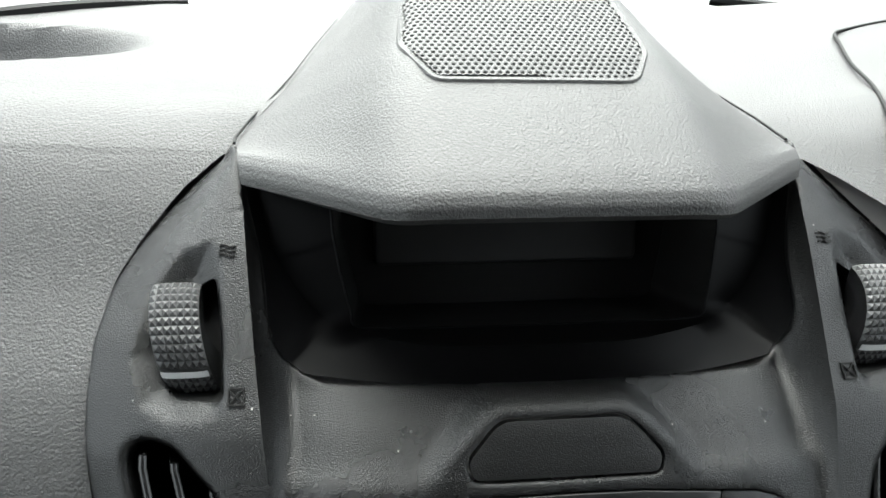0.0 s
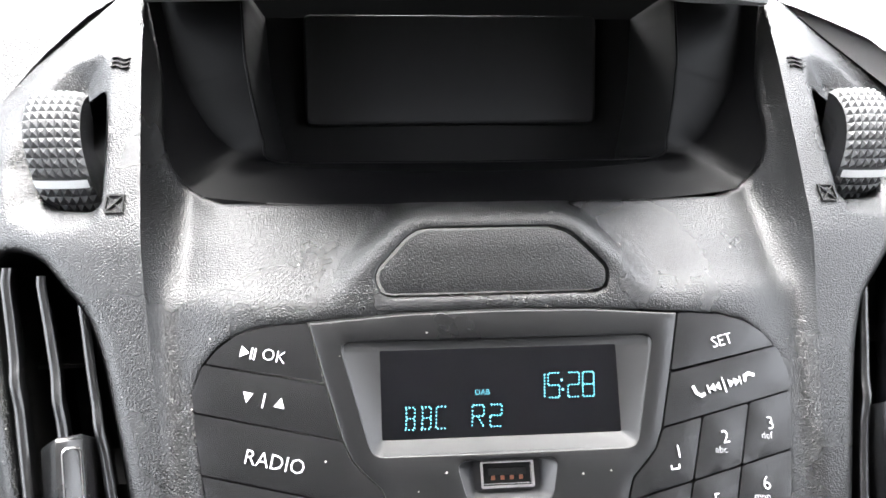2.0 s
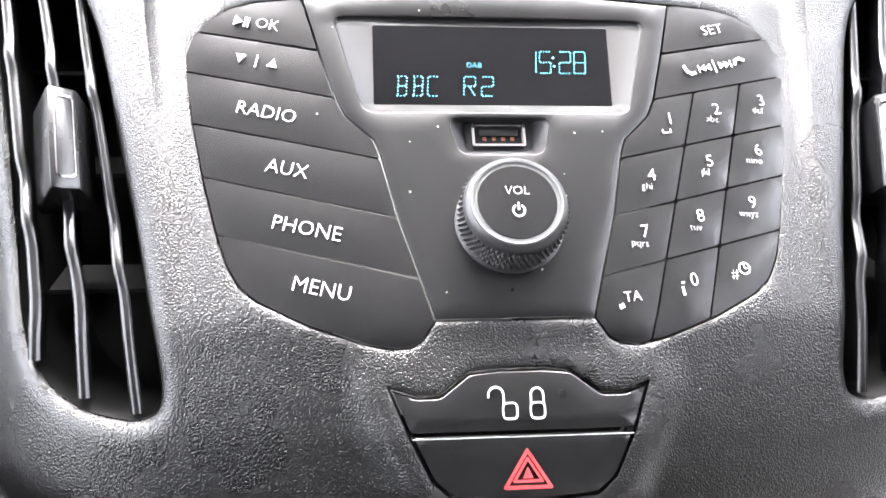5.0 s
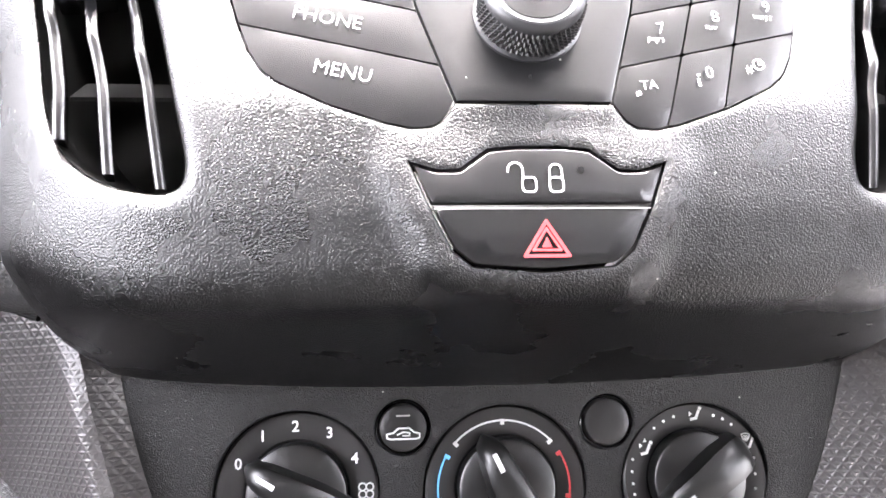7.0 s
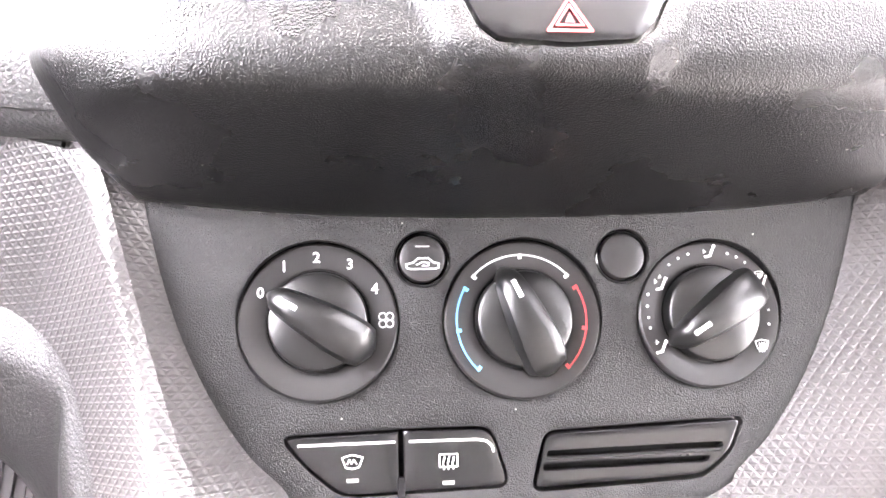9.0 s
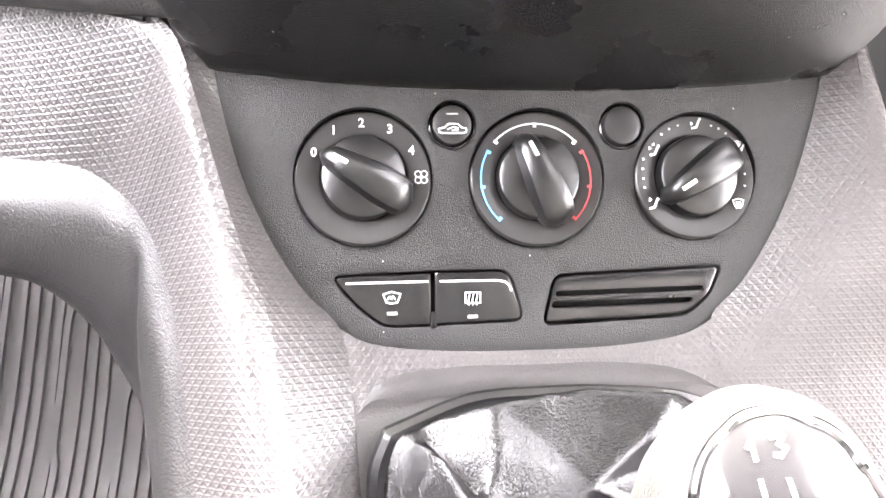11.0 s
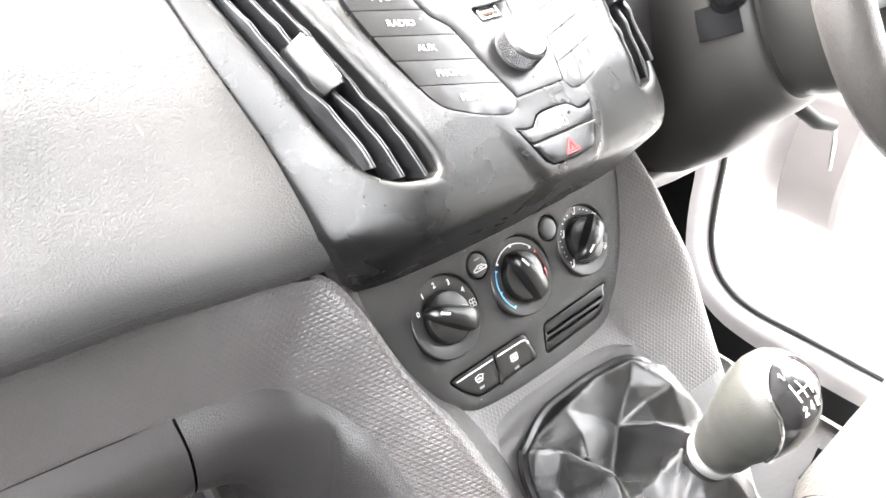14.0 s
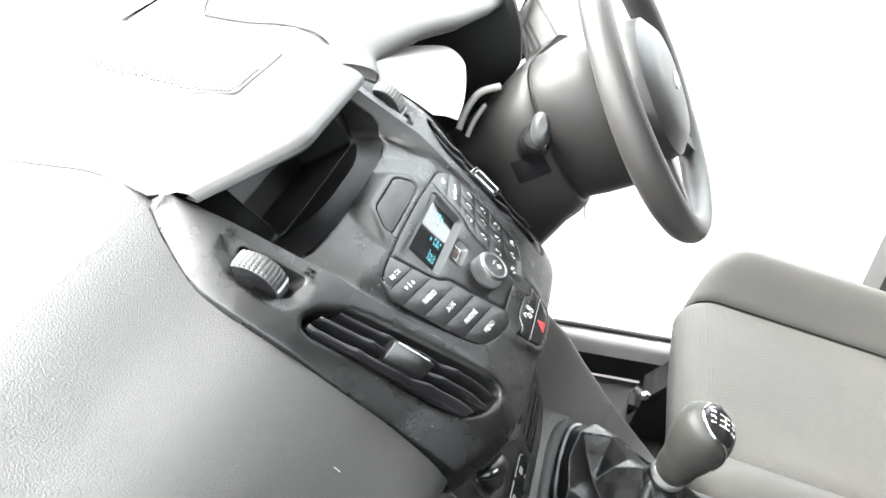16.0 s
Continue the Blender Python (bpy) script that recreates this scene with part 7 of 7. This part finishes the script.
part("sill_outer", ribbon([APERTURE[:4], [(0.64, y, z - 0.004) for x, y, z in APERTURE[:4]], [(0.70, y, z - 0.06) for x, y, z in APERTURE[:4]], [(0.71, y, -0.28) for x, y, z in APERTURE[:4]]], 4, 4), SILL, shell)
ease = [min(1.0, k / 5) for k in range(len(APERTURE) - 3)]
part("kick_panel", ribbon([APERTURE[3:], [(0.574, y + 0.012 * e, z - 0.004) for (x, y, z), e in zip(APERTURE[3:], ease)], [(0.562, y + 0.022 * e, z - 0.03 + 0.02 * e) for (x, y, z), e in zip(APERTURE[3:], ease)]], 4, 5), KICK, shell, "pale grey kick panel")
part("footwell_side", ribbon([[(0.562, y + 0.022 * e, z - 0.03 + 0.02 * e) for (x, y, z), e in zip(APERTURE[3:], ease)], [(0.550, y + 0.24 * e, z - 0.065 + 0.025 * e) for (x, y, z), e in zip(APERTURE[3:], ease)]], 4, 3), DARK, shell)
part("front_pillar", ribbon([APERTURE[3:], [(0.66, y + 0.01, z) for x, y, z in APERTURE[3:]], [(0.70, y + 0.08, z) for x, y, z in APERTURE[3:]], [(0.71, y + 0.6, z) for x, y, z in APERTURE[3:]]], 4, 4), SILL, shell)

# the driver's door, swung open
DOOR_IN = material("pale door trim", (0.10, 0.092, 0.092), 0.5, 0.0002, 900)
POCKET_OUT = rounded([(0.955, 0.22), (0.950, 0.04), (0.975, -0.045), (1.06, -0.085), (1.40, -0.085), (1.40, 0.22)], 0.03, 4)
door = part("driver_door", loft([[(0.74, 0.42, z), (1.50, 0.20, z), (1.50, 0.26, z), (0.74, 0.48, z)] for z in (-0.10, 0.30)], cap=2), SILL, shell, "open pale driver's door")
part("door_pocket", loft([[(x, y + 0.10, z) for x, z in POCKET_OUT for y in (0.20 - 0.12 * (x - 0.95),)], [(x, 0.20 - 0.12 * (x - 0.95), z) for x, z in POCKET_OUT], [(x, 0.192 - 0.12 * (x - 0.95), z) for x, z in inset(POCKET_OUT, 0.008)]], cap=2), DOOR_IN, door, "pale grey door pocket")

# ---- cab shell and surroundings ----
# unseen roof, pillars and dark rear wall, added to shut out sky light
part("roof", ribbon([[(-0.66, 0.38, 1.28), (-0.70, -0.3, 1.46), (-0.72, -0.95, 1.50)], [(0, 0.42, 1.31), (0, -0.3, 1.50), (0, -0.95, 1.54)], [(0.66, 0.38, 1.28), (0.70, -0.3, 1.46), (0.72, -0.95, 1.50)]], 6, 6), material("pale headlining", (0.62, 0.61, 0.60), 0.9, 0.0004, 700), shell, "pale grey headlining")
# pillars behind both doors
for s in (-1, 1):
    part("door_pillar", loft([[(0.72 * s, -0.95, -0.1), (0.72 * s, -0.42, -0.1), (0.70 * s, -0.50, 1.46), (0.70 * s, -0.95, 1.50)], [(0.80 * s, -0.95, -0.1), (0.80 * s, -0.42, -0.1), (0.78 * s, -0.50, 1.46), (0.78 * s, -0.95, 1.50)]], cap=2), PLAIN, shell, "dark door pillar", smooth=False)
part("bulkhead", loft([[(-0.72, -0.95, -0.1), (0.72, -0.95, -0.1), (0.72, -0.95, 1.54), (-0.72, -0.95, 1.54)], [(-0.72, -0.99, -0.1), (0.72, -0.99, -0.1), (0.72, -0.99, 1.54), (-0.72, -0.99, 1.54)]], cap=2), PLAIN, shell, "unseen dark wall, added to close the cab behind", smooth=False)
# unseen wall, added to keep low light off the boot and footwell
part("unseen_door_wall", loft([[(-0.74, -0.42, z), (-0.74, 0.52, z), (-0.79, 0.52, z), (-0.79, -0.42, z)] for z in (-0.10, 0.58)], cap=2), PLAIN, shell, "unseen plain door wall, added to block low light", smooth=False)
part("firewall", loft([[(-0.72, 0.80, -0.1), (0.72, 0.80, -0.1), (0.72, 0.70, 0.585), (-0.72, 0.70, 0.585)], [(-0.72, 0.84, -0.1), (0.72, 0.84, -0.1), (0.72, 0.74, 0.585), (-0.72, 0.74, 0.585)]], cap=2), DARK, shell, smooth=False)
for s in (-1, 1):
    part("screen_pillar", tube([(0.76 * s, 0.60, 0.60), (0.72 * s, 0.50, 0.95), (0.67 * s, 0.38, 1.29)], 0.035, 10), PLAIN, shell)
part("scuttle_panel", ribbon([[(-0.8, 0.72, 0.590), (0.8, 0.72, 0.590)], [(-0.8, 0.95, 0.58), (0.8, 0.95, 0.58)], [(-0.8, 1.6, 0.42), (0.8, 1.6, 0.42)]], 6, 5), SILL, shell, "pale bonnet beyond the windscreen")
for line in ([(-0.75, 0.50, 0.600), (-0.45, 0.56, 0.615), (-0.316, 0.592, 0.631), (-0.262, 0.624, 0.626), (-0.205, 0.662, 0.614)], [(0.235, 0.693, 0.612), (0.303, 0.666, 0.614), (0.355, 0.624, 0.627), (0.50, 0.55, 0.636), (0.75, 0.40, 0.64)]):
    part("screen_seal", tube(spread(line, 4), 0.005, 8), DARK, shell, "black windscreen seal")
pane = bpy.data.materials.new("windscreen glass")
pane.use_nodes = True
pb = pane.node_tree.nodes["Principled BSDF"]
pb.inputs["Transmission Weight"].default_value, pb.inputs["Roughness"].default_value, pb.inputs["IOR"].default_value = 1.0, 0.0, 1.02
screen = part("windscreen", ribbon([[(-0.74, 0.60, 0.605), (0, 0.715, 0.605), (0.74, 0.60, 0.605)], [(-0.66, 0.38, 1.28), (0, 0.42, 1.31), (0.66, 0.38, 1.28)]], 8, 6), pane, shell, "clear windscreen")
screen.visible_shadow = False
ground = part("ground", ribbon([[(-400, -400, -0.42), (-400, 400, -0.42)], [(400, -400, -0.42), (400, 400, -0.42)]], 2, 2), material("pale concrete", (0.15, 0.147, 0.144), 0.85, 0.002, 60))
tagged(ground, "pale concrete ground outside the van", "ground", kind="structure")
